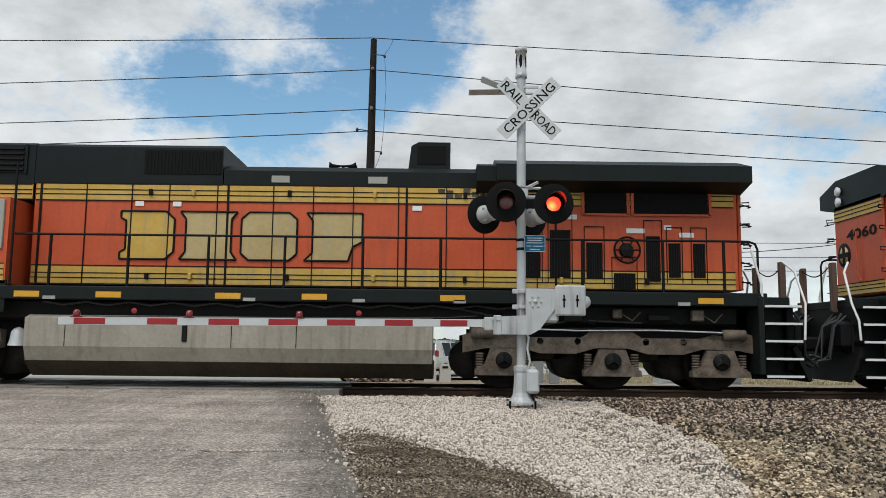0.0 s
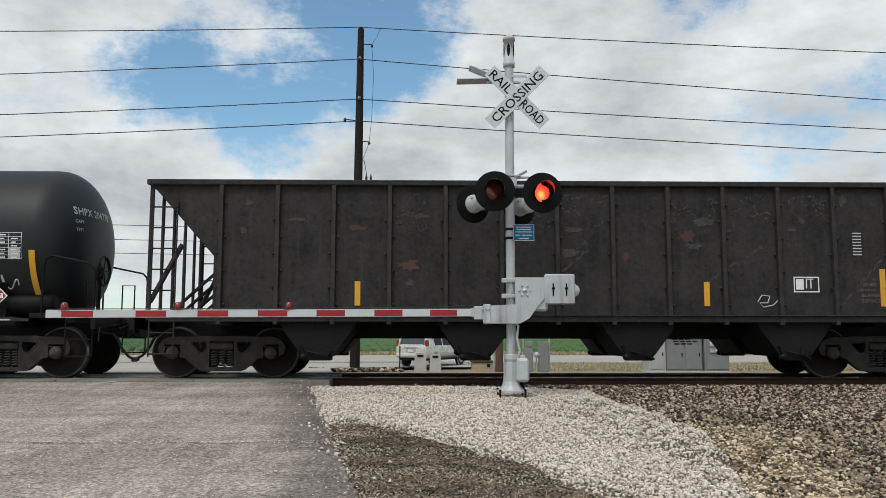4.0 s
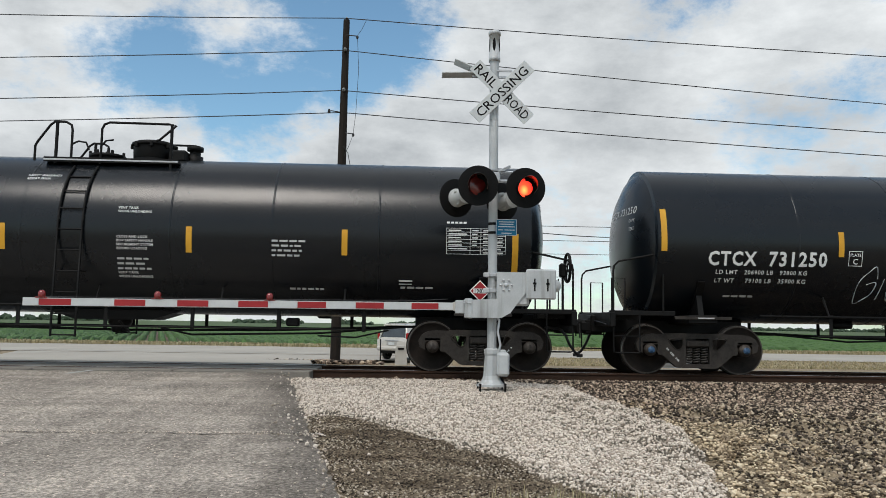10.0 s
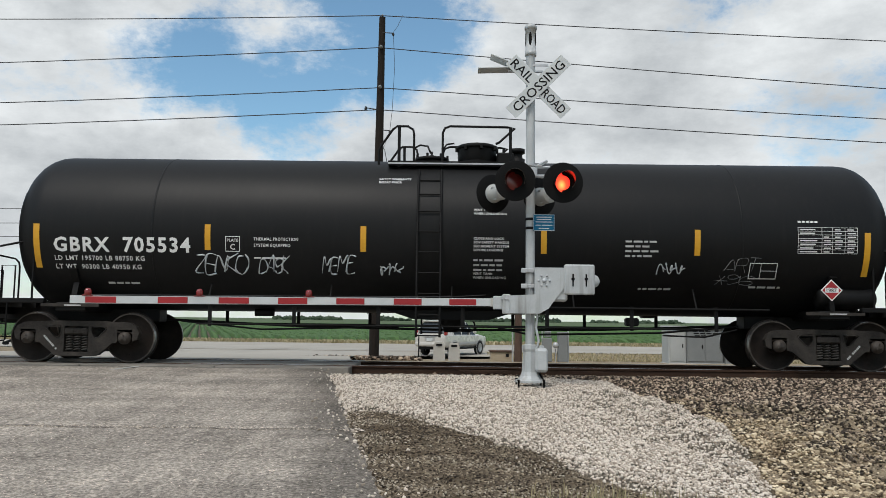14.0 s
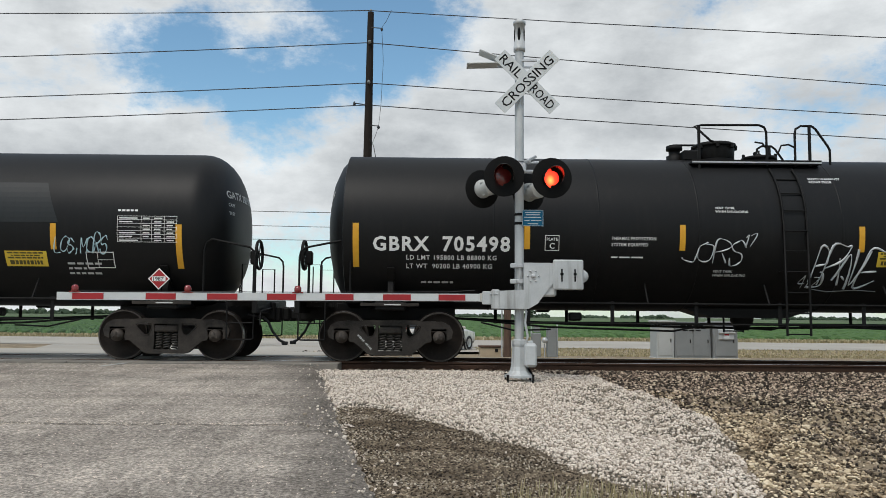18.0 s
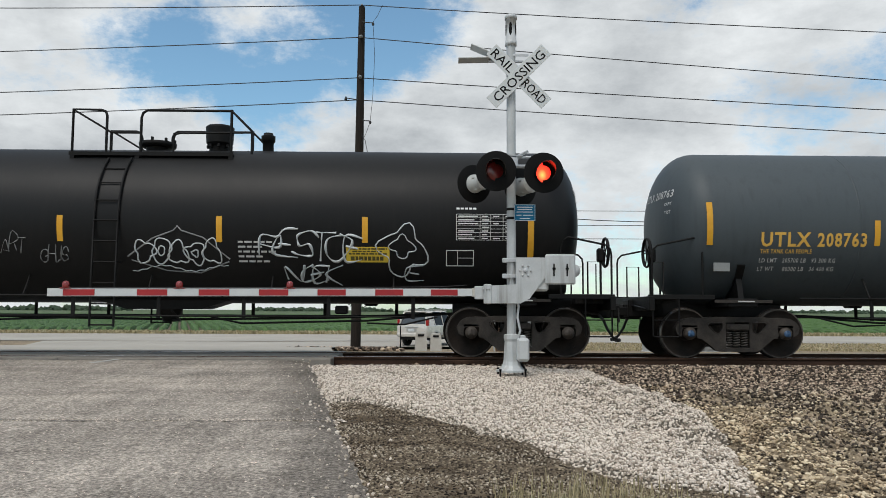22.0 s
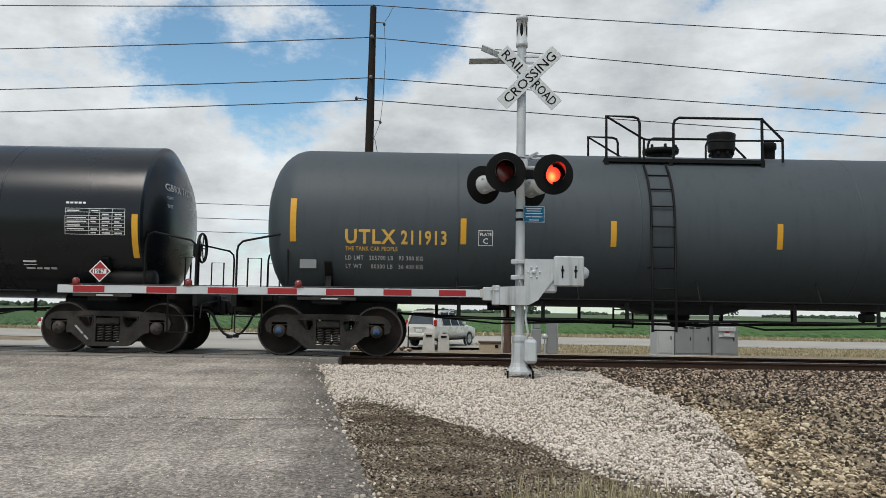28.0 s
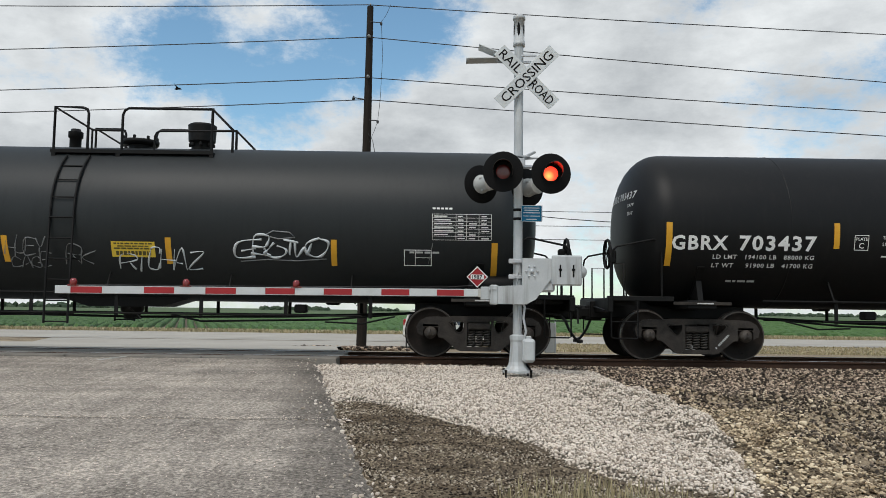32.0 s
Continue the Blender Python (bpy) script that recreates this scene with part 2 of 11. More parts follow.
M_BALLAST = stones("ballast", [(0.022, 0.017, 0.013), (0.24, 0.178, 0.132), (0.05, 0.037, 0.027), (0.56, 0.45, 0.335), (0.10, 0.075, 0.055), (0.36, 0.27, 0.20), (0.035, 0.026, 0.019), (0.78, 0.66, 0.52)], hard=True)
M_GRAVEL = stones("white_gravel", [(0.34, 0.282, 0.225), (0.72, 0.632, 0.54), (0.575, 0.497, 0.418), (0.77, 0.682, 0.59), (0.455, 0.388, 0.316), (0.72, 0.632, 0.54), (0.645, 0.567, 0.478)], hard=True)
M_CLOD = stones("clods", [(0.03, 0.022, 0.015), (0.16, 0.122, 0.085), (0.07, 0.053, 0.037), (0.38, 0.31, 0.22), (0.12, 0.09, 0.063), (0.28, 0.225, 0.157), (0.54, 0.46, 0.36)], patch=(1.6, (0.40, 0.36, 0.32), 0.46, 0.60), hard=True)
M_CLOD_TAN = stones("tan_clods", [(0.22, 0.17, 0.115), (0.56, 0.455, 0.31), (0.36, 0.285, 0.19), (0.68, 0.565, 0.40), (0.46, 0.365, 0.245), (0.76, 0.655, 0.49)], hard=True)
# Bed under white stones coloured dark, painting the shade in the gaps between them.
M_GRAVEL_BED = surface("gravel_bed", (0.05, 0.042, 0.033), (0.20, 0.172, 0.137), 0.95, scale=12, fine=45, bump=0.9, dist=0.02, grain=0.6, spec=0.2)
M_DIRT = surface("dirt", (0.028, 0.021, 0.015), (0.24, 0.19, 0.133), 0.95, scale=2.2, fine=26, bump=1.0, dist=0.04, grain=0.5, spec=0.12)
M_TAN = surface("dry_soil", (0.08, 0.062, 0.042), (0.44, 0.352, 0.24), 0.95, scale=1.5, fine=24, bump=1.0, dist=0.04, grain=0.5, spec=0.12)
M_BALLAST_BED = surface("ballast_bed", (0.022, 0.018, 0.015), (0.10, 0.083, 0.068), 0.95, scale=9, fine=45, bump=1.0, dist=0.03, grain=0.6, spec=0.15)
M_DRYGRASS = stones("dry_grass", [(0.34, 0.28, 0.16), (0.44, 0.37, 0.22), (0.24, 0.21, 0.11), (0.52, 0.46, 0.31)])
M_VERGE = surface("grass_verge", (0.20, 0.17, 0.075), (0.33, 0.28, 0.15), 0.95, scale=0.9, fine=14, bump=0.8, dist=0.08)
M_FIELD = surface("crop_field", (0.048, 0.078, 0.024), (0.078, 0.115, 0.04), 0.9, scale=0.05, fine=1.5, bump=0.6, dist=0.2)
M_CROP = stones("crop_leaves", [(0.03, 0.075, 0.015), (0.05, 0.115, 0.025), (0.075, 0.15, 0.035), (0.04, 0.09, 0.02)])
M_SOIL = surface("field_soil", (0.07, 0.05, 0.035), (0.12, 0.09, 0.06), 0.95, scale=1.0, fine=12, bump=0.6, dist=0.05)
M_WOODS = stones("far_woods", [(0.03, 0.05, 0.03), (0.045, 0.07, 0.04), (0.06, 0.085, 0.05)])
M_POLE = surface("creosoted_pole", (0.010, 0.008, 0.0065), (0.030, 0.023, 0.018), 0.85, scale=3, fine=30, bump=0.4, stretch=(6, 6, 0.5), spec=0.2)
M_WOOD = surface("weathered_wood", (0.055, 0.032, 0.022), (0.135, 0.082, 0.056), 0.85, scale=3, fine=30, bump=0.3, stretch=(5, 5, 0.6))
M_CABLE = surface("cable", (0.012, 0.012, 0.013), (0.03, 0.03, 0.032), 0.6)
M_GALV = surface("galvanised_steel", (0.42, 0.43, 0.44), (0.58, 0.59, 0.60), 0.45, metal=0.35, scale=5, fine=50, bump=0.06)
M_ALU = surface("painted_aluminium", (0.40, 0.415, 0.42), (0.54, 0.555, 0.555), 0.5, metal=0.1, scale=3, fine=60, bump=0.04, streak=(0.17, 0.155, 0.135), streak_amt=0.8)
M_CASE = surface("grey_case", (0.18, 0.19, 0.19), (0.25, 0.26, 0.255), 0.55, scale=1.5, fine=40, bump=0.03)
M_CASE_PALE = surface("pale_case", (0.35, 0.36, 0.35), (0.45, 0.46, 0.445), 0.55, scale=1.5, fine=40, bump=0.03)
M_WHITE = surface("white_sheeting", (0.50, 0.525, 0.525), (0.62, 0.64, 0.635), 0.5, scale=3, fine=50, bump=0.02)
M_ARM_WHITE = surface("arm_white", (0.48, 0.495, 0.495), (0.60, 0.615, 0.61), 0.45, scale=3, fine=60, bump=0.02)
M_RED = surface("red_sheeting", (0.27, 0.010, 0.014), (0.38, 0.016, 0.020), 0.4, scale=3, fine=60, bump=0.02)
M_BLACK = surface("black_paint", (0.003, 0.003, 0.003), (0.008, 0.008, 0.008), 0.75, scale=3, fine=60, bump=0.05, spec=0.15)
M_HOOD = surface("hood_enamel", (0.006, 0.005, 0.005), (0.012, 0.011, 0.011), 0.16, scale=6, fine=60, bump=0.01, spec=1.0)
M_SIGNBLUE = surface("sign_blue", (0.003, 0.10, 0.20), (0.005, 0.125, 0.24), 0.6, spec=0.2)
M_REDGLASS = surface("red_lens", (0.16, 0.008, 0.008), (0.24, 0.012, 0.010), 0.12, scale=12, fine=80, bump=0.3, coat=0.6)
M_LAMPDARK = surface("unlit_lens", (0.10, 0.006, 0.006), (0.17, 0.012, 0.010), 0.2, scale=14, fine=80, bump=0.3, coat=0.6)


def lamp_glow(name):
    """A lit red lens: orange towards its middle, deeper red at the rim."""
    m = bpy.data.materials.new(name)
    m.use_nodes = True
    n, l = m.node_tree.nodes, m.node_tree.links
    b = n["Principled BSDF"]
    co, d, r = n.new("ShaderNodeTexCoord"), n.new("ShaderNodeVectorMath"), n.new("ShaderNodeValToRGB")
    d.operation = "DISTANCE"
    d.inputs[1].default_value = (-0.03, 0.0, -0.035)
    l.new(co.outputs["Object"], d.inputs[0])
    mr = n.new("ShaderNodeMapRange")
    mr.inputs["From Max"].default_value = 0.19
    l.new(d.outputs["Value"], mr.inputs["Value"])
    l.new(mr.outputs[0], r.inputs[0])
    e = r.color_ramp.elements
    e[0].position, e[0].color = 0.0, (1.0, 0.34, 0.08, 1)
    e[1].position, e[1].color = 1.0, (0.75, 0.012, 0.012, 1)
    k = e.new(0.45)
    k.color = (1.0, 0.055, 0.020, 1)
    b.inputs["Base Color"].default_value = (0.5, 0.01, 0.01, 1)
    l.new(r.outputs[0], b.inputs["Emission Color"])
    b.inputs["Emission Strength"].default_value = 2.5
    return m


M_GLOW = lamp_glow("lit_red")
M_GLOWCORE = M_GLOW
M_TANK_MATTE = surface("tank_matte_black", (0.0058, 0.006, 0.0064), (0.0095, 0.0096, 0.0098), 0.5, scale=0.6, fine=25, bump=0.03, rough_var=0.10, streak=(0.016, 0.015, 0.014), streak_amt=0.45, spec=0.21)
M_TANK_SLATE = surface("tank_slate", (0.013, 0.0155, 0.0165), (0.019, 0.022, 0.023), 0.5, scale=0.6, fine=25, bump=0.03, rough_var=0.08, streak=(0.010, 0.011, 0.012), streak_amt=0.5, spec=0.28)
M_TANK_GLOSS = surface("tank_gloss_black", (0.0035, 0.005, 0.007), (0.0055, 0.0075, 0.010), 0.27, scale=0.5, fine=6, bump=0.04, rough_var=0.10, dist=0.02, spec=0.40)
M_TANK_GREY = surface("tank_grey", (0.050, 0.062, 0.069), (0.062, 0.074, 0.081), 0.55, scale=0.6, fine=25, bump=0.03, rough_var=0.08, streak=(0.036, 0.042, 0.048), streak_amt=0.5, spec=0.32)
M_FRAME = surface("car_frame_black", (0.003, 0.003, 0.003), (0.009, 0.0085, 0.008), 0.6, scale=4, fine=50, bump=0.12, spec=0.2)
M_TRUCK = surface("cast_steel_black", (0.010, 0.009, 0.008), (0.060, 0.051, 0.044), 0.75, scale=5, fine=50, bump=0.2, spec=0.25)
M_RIMFACE = surface("wheel_rim", (0.035, 0.029, 0.024), (0.11, 0.095, 0.082), 0.6, metal=0.3, scale=6, fine=50, bump=0.1, spec=0.4)
M_WHEEL = surface("wheel_grime", (0.006, 0.005, 0.0045), (0.028, 0.021, 0.017), 0.75, scale=6, fine=50, bump=0.2, spec=0.2)
M_TREAD = surface("wheel_tread", (0.25, 0.24, 0.23), (0.36, 0.35, 0.34), 0.35, metal=0.9, scale=4, fine=40, bump=0.02)
M_MARK = surface("reflector_yellow", (0.62, 0.30, 0.015), (0.72, 0.38, 0.03), 0.4, scale=6, fine=60, bump=0.02)
M_LETTER = surface("stencil_white", (0.72, 0.72, 0.70), (0.82, 0.82, 0.80), 0.5, scale=6, fine=60, bump=0.0)
M_LETTER_DIM = surface("faded_stencil", (0.42, 0.42, 0.41), (0.58, 0.58, 0.57), 0.6, scale=6, fine=60, bump=0.0)
M_LETTER_YELLOW = surface("stencil_yellow", (0.62, 0.36, 0.06), (0.70, 0.43, 0.09), 0.5, scale=6, fine=60, bump=0.0)
M_DECAL_YELLOW = surface("decal_yellow", (0.66, 0.45, 0.03), (0.72, 0.52, 0.06), 0.45, scale=4, fine=60, bump=0.0)
M_SPRAY_DIM = surface("spray_faded", (0.10, 0.105, 0.105), (0.26, 0.265, 0.265), 0.6, scale=9, fine=40, bump=0.0)
M_SPRAY_BLUE = surface("spray_pale_blue", (0.34, 0.52, 0.58), (0.52, 0.68, 0.72), 0.5, scale=6, fine=60, bump=0.0)
M_SPRAY = surface("spray_silver", (0.42, 0.45, 0.46), (0.60, 0.63, 0.64), 0.5, scale=6, fine=60, bump=0.0)

# ---- mesh building ----
class Shape:
    """Collects vertices and faces; each face has a material slot and may be smooth."""

    def __init__(self):
        self.v, self.f, self.m, self.s = [], [], [], []

    def face(self, pts, m=0, smooth=False):
        i = len(self.v)
        self.v += [tuple(p) for p in pts]
        self.f.append(tuple(range(i, i + len(pts))))
        self.m.append(m)
        self.s.append(smooth)

    def box(self, c, size, m=0, rot=None, bevel=0.0):
        """A box with its long edges chamfered by bevel."""
        hx, hy, hz = (a / 2 for a in size)
        b = min(bevel, hx * 0.8, hy * 0.8, hz * 0.8)
        T = Matrix.Translation(c) @ (rot.to_matrix().to_4x4() if rot else Matrix())
        if not b:
            p = [T @ Vector((x * hx, y * hy, z * hz)) for x, y, z in
                 ((-1, -1, -1), (1, -1, -1), (1, 1, -1), (-1, 1, -1), (-1, -1, 1), (1, -1, 1), (1, 1, 1), (-1, 1, 1))]
            i = len(self.v)
            self.v += [tuple(q) for q in p]
            for q in ((0, 3, 2, 1), (4, 5, 6, 7), (0, 1, 5, 4), (1, 2, 6, 5), (2, 3, 7, 6), (3, 0, 4, 7)):
                self.f.append(tuple(i + k for k in q))
                self.m.append(m)
                self.s.append(False)
            return
        i = len(self.v)
        ids = {}
        for sx in (-1, 1):
            for sy in (-1, 1):
                for sz in (-1, 1):
                    for a in range(3):
                        q = [sx * (hx - b), sy * (hy - b), sz * (hz - b)]
                        q[a] = (sx * hx, sy * hy, sz * hz)[a]
                        ids[sx, sy, sz, a] = len(self.v)
                        self.v.append(tuple(T @ Vector(q)))
        quads = []
        for a in range(3):
            o = [k for k in range(3) if k != a]
            for s in (-1, 1):
                ring = []
                for s1, s2 in ((-1, -1), (1, -1), (1, 1), (-1, 1)):
                    sg = [0, 0, 0]
                    sg[a], sg[o[0]], sg[o[1]] = s, s1, s2
                    ring.append(ids[(*sg, a)])
                quads.append(ring if (s > 0) == (a != 1) else ring[::-1])
            for s1 in (-1, 1):
                for s2 in (-1, 1):
                    e = []
                    for t in (-1, 1):
                        sg = [0, 0, 0]
                        sg[a], sg[o[0]], sg[o[1]] = t, s1, s2
                        e.append((ids[(*sg, o[0])], ids[(*sg, o[1])]))
                    quads.append([e[0][0], e[1][0], e[1][1], e[0][1]])
        for sx in (-1, 1):
            for sy in (-1, 1):
                for sz in (-1, 1):
                    quads.append([ids[sx, sy, sz, k] for k in range(3)])
        for q in quads:
            self.f.append(tuple(q))
            self.m.append(m)
            self.s.append(False)

    def prism(self, poly, y0, y1, m=0, axis="y"):
        """A polygon of (x, z) pairs extruded from y0 to y1 (or in the plane across another axis)."""
        def P(a, b, d):
            return {"y": (a, d, b), "x": (d, a, b), "z": (a, b, d)}[axis]
        n = len(poly)
        self.face([P(a, b, y0) for a, b in poly], m)
        self.face([P(a, b, y1) for a, b in reversed(poly)], m)
        for k in range(n):
            (a, b), (c, d) = poly[k], poly[(k + 1) % n]
            self.face([P(a, b, y0), P(a, b, y1), P(c, d, y1), P(c, d, y0)], m)

    def tube(self, pts, r, n=8, m=0, caps=True):
        """A round bar along a line of points."""
        pts = [Vector(p) for p in pts]
        rings = []
        side = None
        for k, p in enumerate(pts):
            a = pts[max(k - 1, 0)]
            b = pts[min(k + 1, len(pts) - 1)]
            d = (b - a).normalized()
            if side is None:
                side = d.orthogonal().normalized()
            else:
                side = (side - d * side.dot(d))
                side = side.normalized() if side.length > 1e-6 else d.orthogonal().normalized()
            up = d.cross(side)
            rr = r[k] if isinstance(r, (list, tuple)) else r
            i = len(self.v)
            for j in range(n):
                t = 2 * math.pi * j / n
                self.v.append(tuple(p + (side * math.cos(t) + up * math.sin(t)) * rr))
            rings.append(i)
        for a, b in zip(rings, rings[1:]):
            for j in range(n):
                self.f.append((a + j, a + (j + 1) % n, b + (j + 1) % n, b + j))
                self.m.append(m)
                self.s.append(True)
        if caps:
            for i, flip in ((rings[0], True), (rings[-1], False)):
                ring = [self.v[i + j] for j in range(n)]
                self.face(ring[::-1] if flip else ring, m)

    def lathe(self, prof, c=(0, 0, 0), axis="y", n=24, m=0, smooth=True, mats=None):
        """(along, radius) pairs turned about an axis through c. Sharp corners: give the point twice."""
        rings = []
        for a, r in prof:
            i = len(self.v)
            for j in range(n):
                t = 2 * math.pi * j / n
                u, w = r * math.cos(t), r * math.sin(t)
                p = {"y": (u, a, w), "x": (a, u, w), "z": (u, w, a)}[axis]
                self.v.append((p[0] + c[0], p[1] + c[1], p[2] + c[2]))
            rings.append(i)
        for k, (a, b) in enumerate(zip(rings, rings[1:])):
            if prof[k] == prof[k + 1]:
                continue
            for j in range(n):
                self.f.append((a + j, a + (j + 1) % n, b + (j + 1) % n, b + j))
                self.m.append(mats[k] if mats else m)
                self.s.append(smooth)

    def text(self, body, size, at, m=0, bend=None, spread=1.0, plane="xz", depth=0.0, align="LEFT", rot=0.0, width=None, heavy=0.016):
        """Letters of the built-in font, facing -y, standing at (x, y, z); bend: (zc, r) wraps them round a tank."""
        cu = bpy.data.curves.new("letters", "FONT")
        cu.body, cu.size, cu.align_x = body, size, align
        cu.resolution_u = 2
        cu.space_character = spread
        cu.extrude = depth
        cu.offset = heavy * size
        ob = bpy.data.objects.new("letters", cu)
        scene.collection.objects.link(ob)
        me = bpy.data.meshes.new_from_object(ob)
        i = len(self.v)
        c, s = math.cos(rot), math.sin(rot)
        if width:
            lo, hi = min(q.co.x for q in me.vertices), max(q.co.x for q in me.vertices)
            for q in me.vertices:
                q.co.x = (q.co.x - lo) * width / (hi - lo)
        for q in me.vertices:
            a, b = q.co.x * c - q.co.y * s, q.co.x * s + q.co.y * c
            if bend:
                z = at[2] + b
                y = -math.sqrt(max(bend[1] ** 2 - (z - bend[0]) ** 2, 0.01)) - 0.007 - q.co.z
                self.v.append((at[0] + a, y, z))
            else:
                self.v.append((at[0] + a, at[1] - q.co.z, at[2] + b))
        for p in me.polygons:
            self.f.append(tuple(i + k for k in p.vertices))
            self.m.append(m)
            self.s.append(False)
        bpy.data.objects.remove(ob)
        bpy.data.curves.remove(cu)
        bpy.data.meshes.remove(me)

    def mesh(self, name, mats):
        me = bpy.data.meshes.new(name)
        me.from_pydata(self.v, [], self.f)
        me.polygons.foreach_set("material_index", self.m)
        me.polygons.foreach_set("use_smooth", self.s)
        for q in (mats if isinstance(mats, (list, tuple)) else [mats]):
            me.materials.append(q)
        me.update()
        return me


def thing(name, m=None, label="", category="", group="", kind=""):
    ob = new(name)
    ob.empty_display_size = 0.2
    ob.matrix_basis = m or Matrix()
    return tagged(ob, label, category, group, kind)


def part(name, shape, mats, parent, label="", m=None):
    """One mesh object under a thing or a part. shape: a Shape, or a mesh that alike parts share."""
    me = shape.mesh(name, mats) if isinstance(shape, Shape) else shape
    ob = new(name, me)
    ob.parent = parent
    if m:
        ob.matrix_basis = m
    if label:
        ob["label"] = label
    return ob


def sided(name, shape, mats, parent, label=""):
    """The same detail on both flanks: one object for each side."""
    for g in (-1, 1):
        s = Shape()
        for f, m, q in zip(shape.f, shape.m, shape.s):
            if sum(shape.v[i][1] for i in f) * g > 0:
                s.face([shape.v[i] for i in f], m, q)
        if s.f:
            part(name, s, mats, parent, label)


def solid(name, shape, mats, label="", category="", group="", kind="", m=None):
    ob = new(name, shape.mesh(name, mats) if isinstance(shape, Shape) else shape)
    if m:
        ob.matrix_basis = m
    return tagged(ob, label, category, group, kind)


rng = np.random.default_rng(7)


def grid_mesh(name, xs, ys, zfun, mat):
    X, Y = np.meshgrid(np.asarray(xs, float), np.asarray(ys, float))
    Z = zfun(X, Y)
    co = np.stack([X, Y, Z], -1).reshape(-1, 3)
    nx, ny = len(xs), len(ys)
    a = (np.arange(ny - 1)[:, None] * nx + np.arange(nx - 1)[None]).ravel()
    f = np.stack([a, a + 1, a + nx + 1, a + nx], 1)
    return raw_mesh(name, co, f, mat, True)


def raw_mesh(name, co, f, mat, smooth=False):
    me = bpy.data.meshes.new(name)
    k = f.shape[1]
    me.vertices.add(len(co))
    me.vertices.foreach_set("co", co.ravel())
    me.loops.add(f.size)
    me.loops.foreach_set("vertex_index", f.ravel().astype(np.int32))
    me.polygons.add(len(f))
    me.polygons.foreach_set("loop_start", np.arange(0, f.size, k, dtype=np.int32))
    me.polygons.foreach_set("use_smooth", np.full(len(f), smooth))
    me.materials.append(mat)
    me.update()
    me.validate()
    return me


def stone_field(name, P, size, mat, flat=0.75):
    """Angular stones at the places P (n x 3), each a bent little solid of about that size."""
    phi = (1 + 5 ** 0.5) / 2
    base = np.array([(-1, phi, 0), (1, phi, 0), (-1, -phi, 0), (1, -phi, 0), (0, -1, phi), (0, 1, phi), (0, -1, -phi), (0, 1, -phi),
                     (phi, 0, -1), (phi, 0, 1), (-phi, 0, -1), (-phi, 0, 1)]) / 1.9
    tri = np.array([(0, 11, 5), (0, 5, 1), (0, 1, 7), (0, 7, 10), (0, 10, 11), (1, 5, 9), (5, 11, 4), (11, 10, 2), (10, 7, 6), (7, 1, 8),
                    (3, 9, 4), (3, 4, 2), (3, 2, 6), (3, 6, 8), (3, 8, 9), (4, 9, 5), (2, 4, 11), (6, 2, 10), (8, 6, 7), (9, 8, 1)])
    n = len(P)
    s = size * rng.uniform(0.55, 1.35, (n, 1, 1)) * 0.5
    sh = rng.uniform(0.65, 1.25, (n, 1, 3))
    V = base[None] * sh * rng.uniform(0.8, 1.2, (n, 12, 1))
    ang = rng.uniform(0, 2 * np.pi, n)
    til = rng.uniform(-0.7, 0.7, n)
    c, sn = np.cos(ang), np.sin(ang)
    ct, st = np.cos(til), np.sin(til)
    x, y, z = V[..., 0], V[..., 1], V[..., 2] * flat
    y, z = y * ct[:, None] - z * st[:, None], y * st[:, None] + z * ct[:, None]
    x, y = x * c[:, None] - y * sn[:, None], x * sn[:, None] + y * c[:, None]
    co = np.stack([x, y, z], -1) * s + P[:, None]
    f = (tri[None] + (np.arange(n) * 12)[:, None, None]).reshape(-1, 3)
    return raw_mesh(name, co.reshape(-1, 3), f, mat)


def inside(poly, X, Y):
    r = np.zeros(np.shape(X), bool)
    n = len(poly)
    for i in range(n):
        (x0, y0), (x1, y1) = poly[i], poly[(i + 1) % n]
        if y0 == y1:
            continue
        r ^= ((y0 > Y) != (y1 > Y)) & (X < (x1 - x0) * (Y - y0) / (y1 - y0) + x0)
    return r


def ripple(X, Y, s=1.0):
    return (np.sin(X * 1.7 * s + 0.6 * np.sin(Y * 2.3 * s)) + np.sin(Y * 2.1 * s + 1.3 * np.sin(X * 1.1 * s + 2))
            + 0.5 * np.sin(X * 4.7 * s + Y * 3.9 * s) + 0.4 * np.sin(X * 8.3 * s - Y * 7.1 * s)) / 2.9


# ---- ground ----
def road_edge(y):
    """The asphalt's edge: x at the depth y on the near side."""
    return np.interp(y, [-40, -9.86, -7.67, -5.61, -3.27, -0.6], [5.5, -0.41, -0.86, -1.26, -1.71, -2.25])


def road_z(Y):
    return np.where(Y < -1.2, -0.03 - 0.047 * (-1.2 - Y), -0.03)


def furrow(X, Y):
    """Ridges and washed-out hollows of the loose bank, running down towards the road."""
    u, v = X * 0.80 + Y * 0.60, Y * 0.80 - X * 0.60
    a = np.abs(np.sin(u * 1.15 + 0.8 * np.sin(v * 0.9 + 1) + 0.5 * np.sin(u * 2.7)))
    b = np.abs(np.sin(v * 2.9 + 1.1 * np.sin(u * 2.2) + 0.6 * np.sin(v * 6.1 + u * 3)))
    c = np.abs(np.sin(u * 6.3 + 1.3 * np.sin(v * 4.7)) * np.sin(v * 7.1 + 1.7 * np.sin(u * 5.3)))
    return 0.17 * a * b + 0.075 * c - 0.075


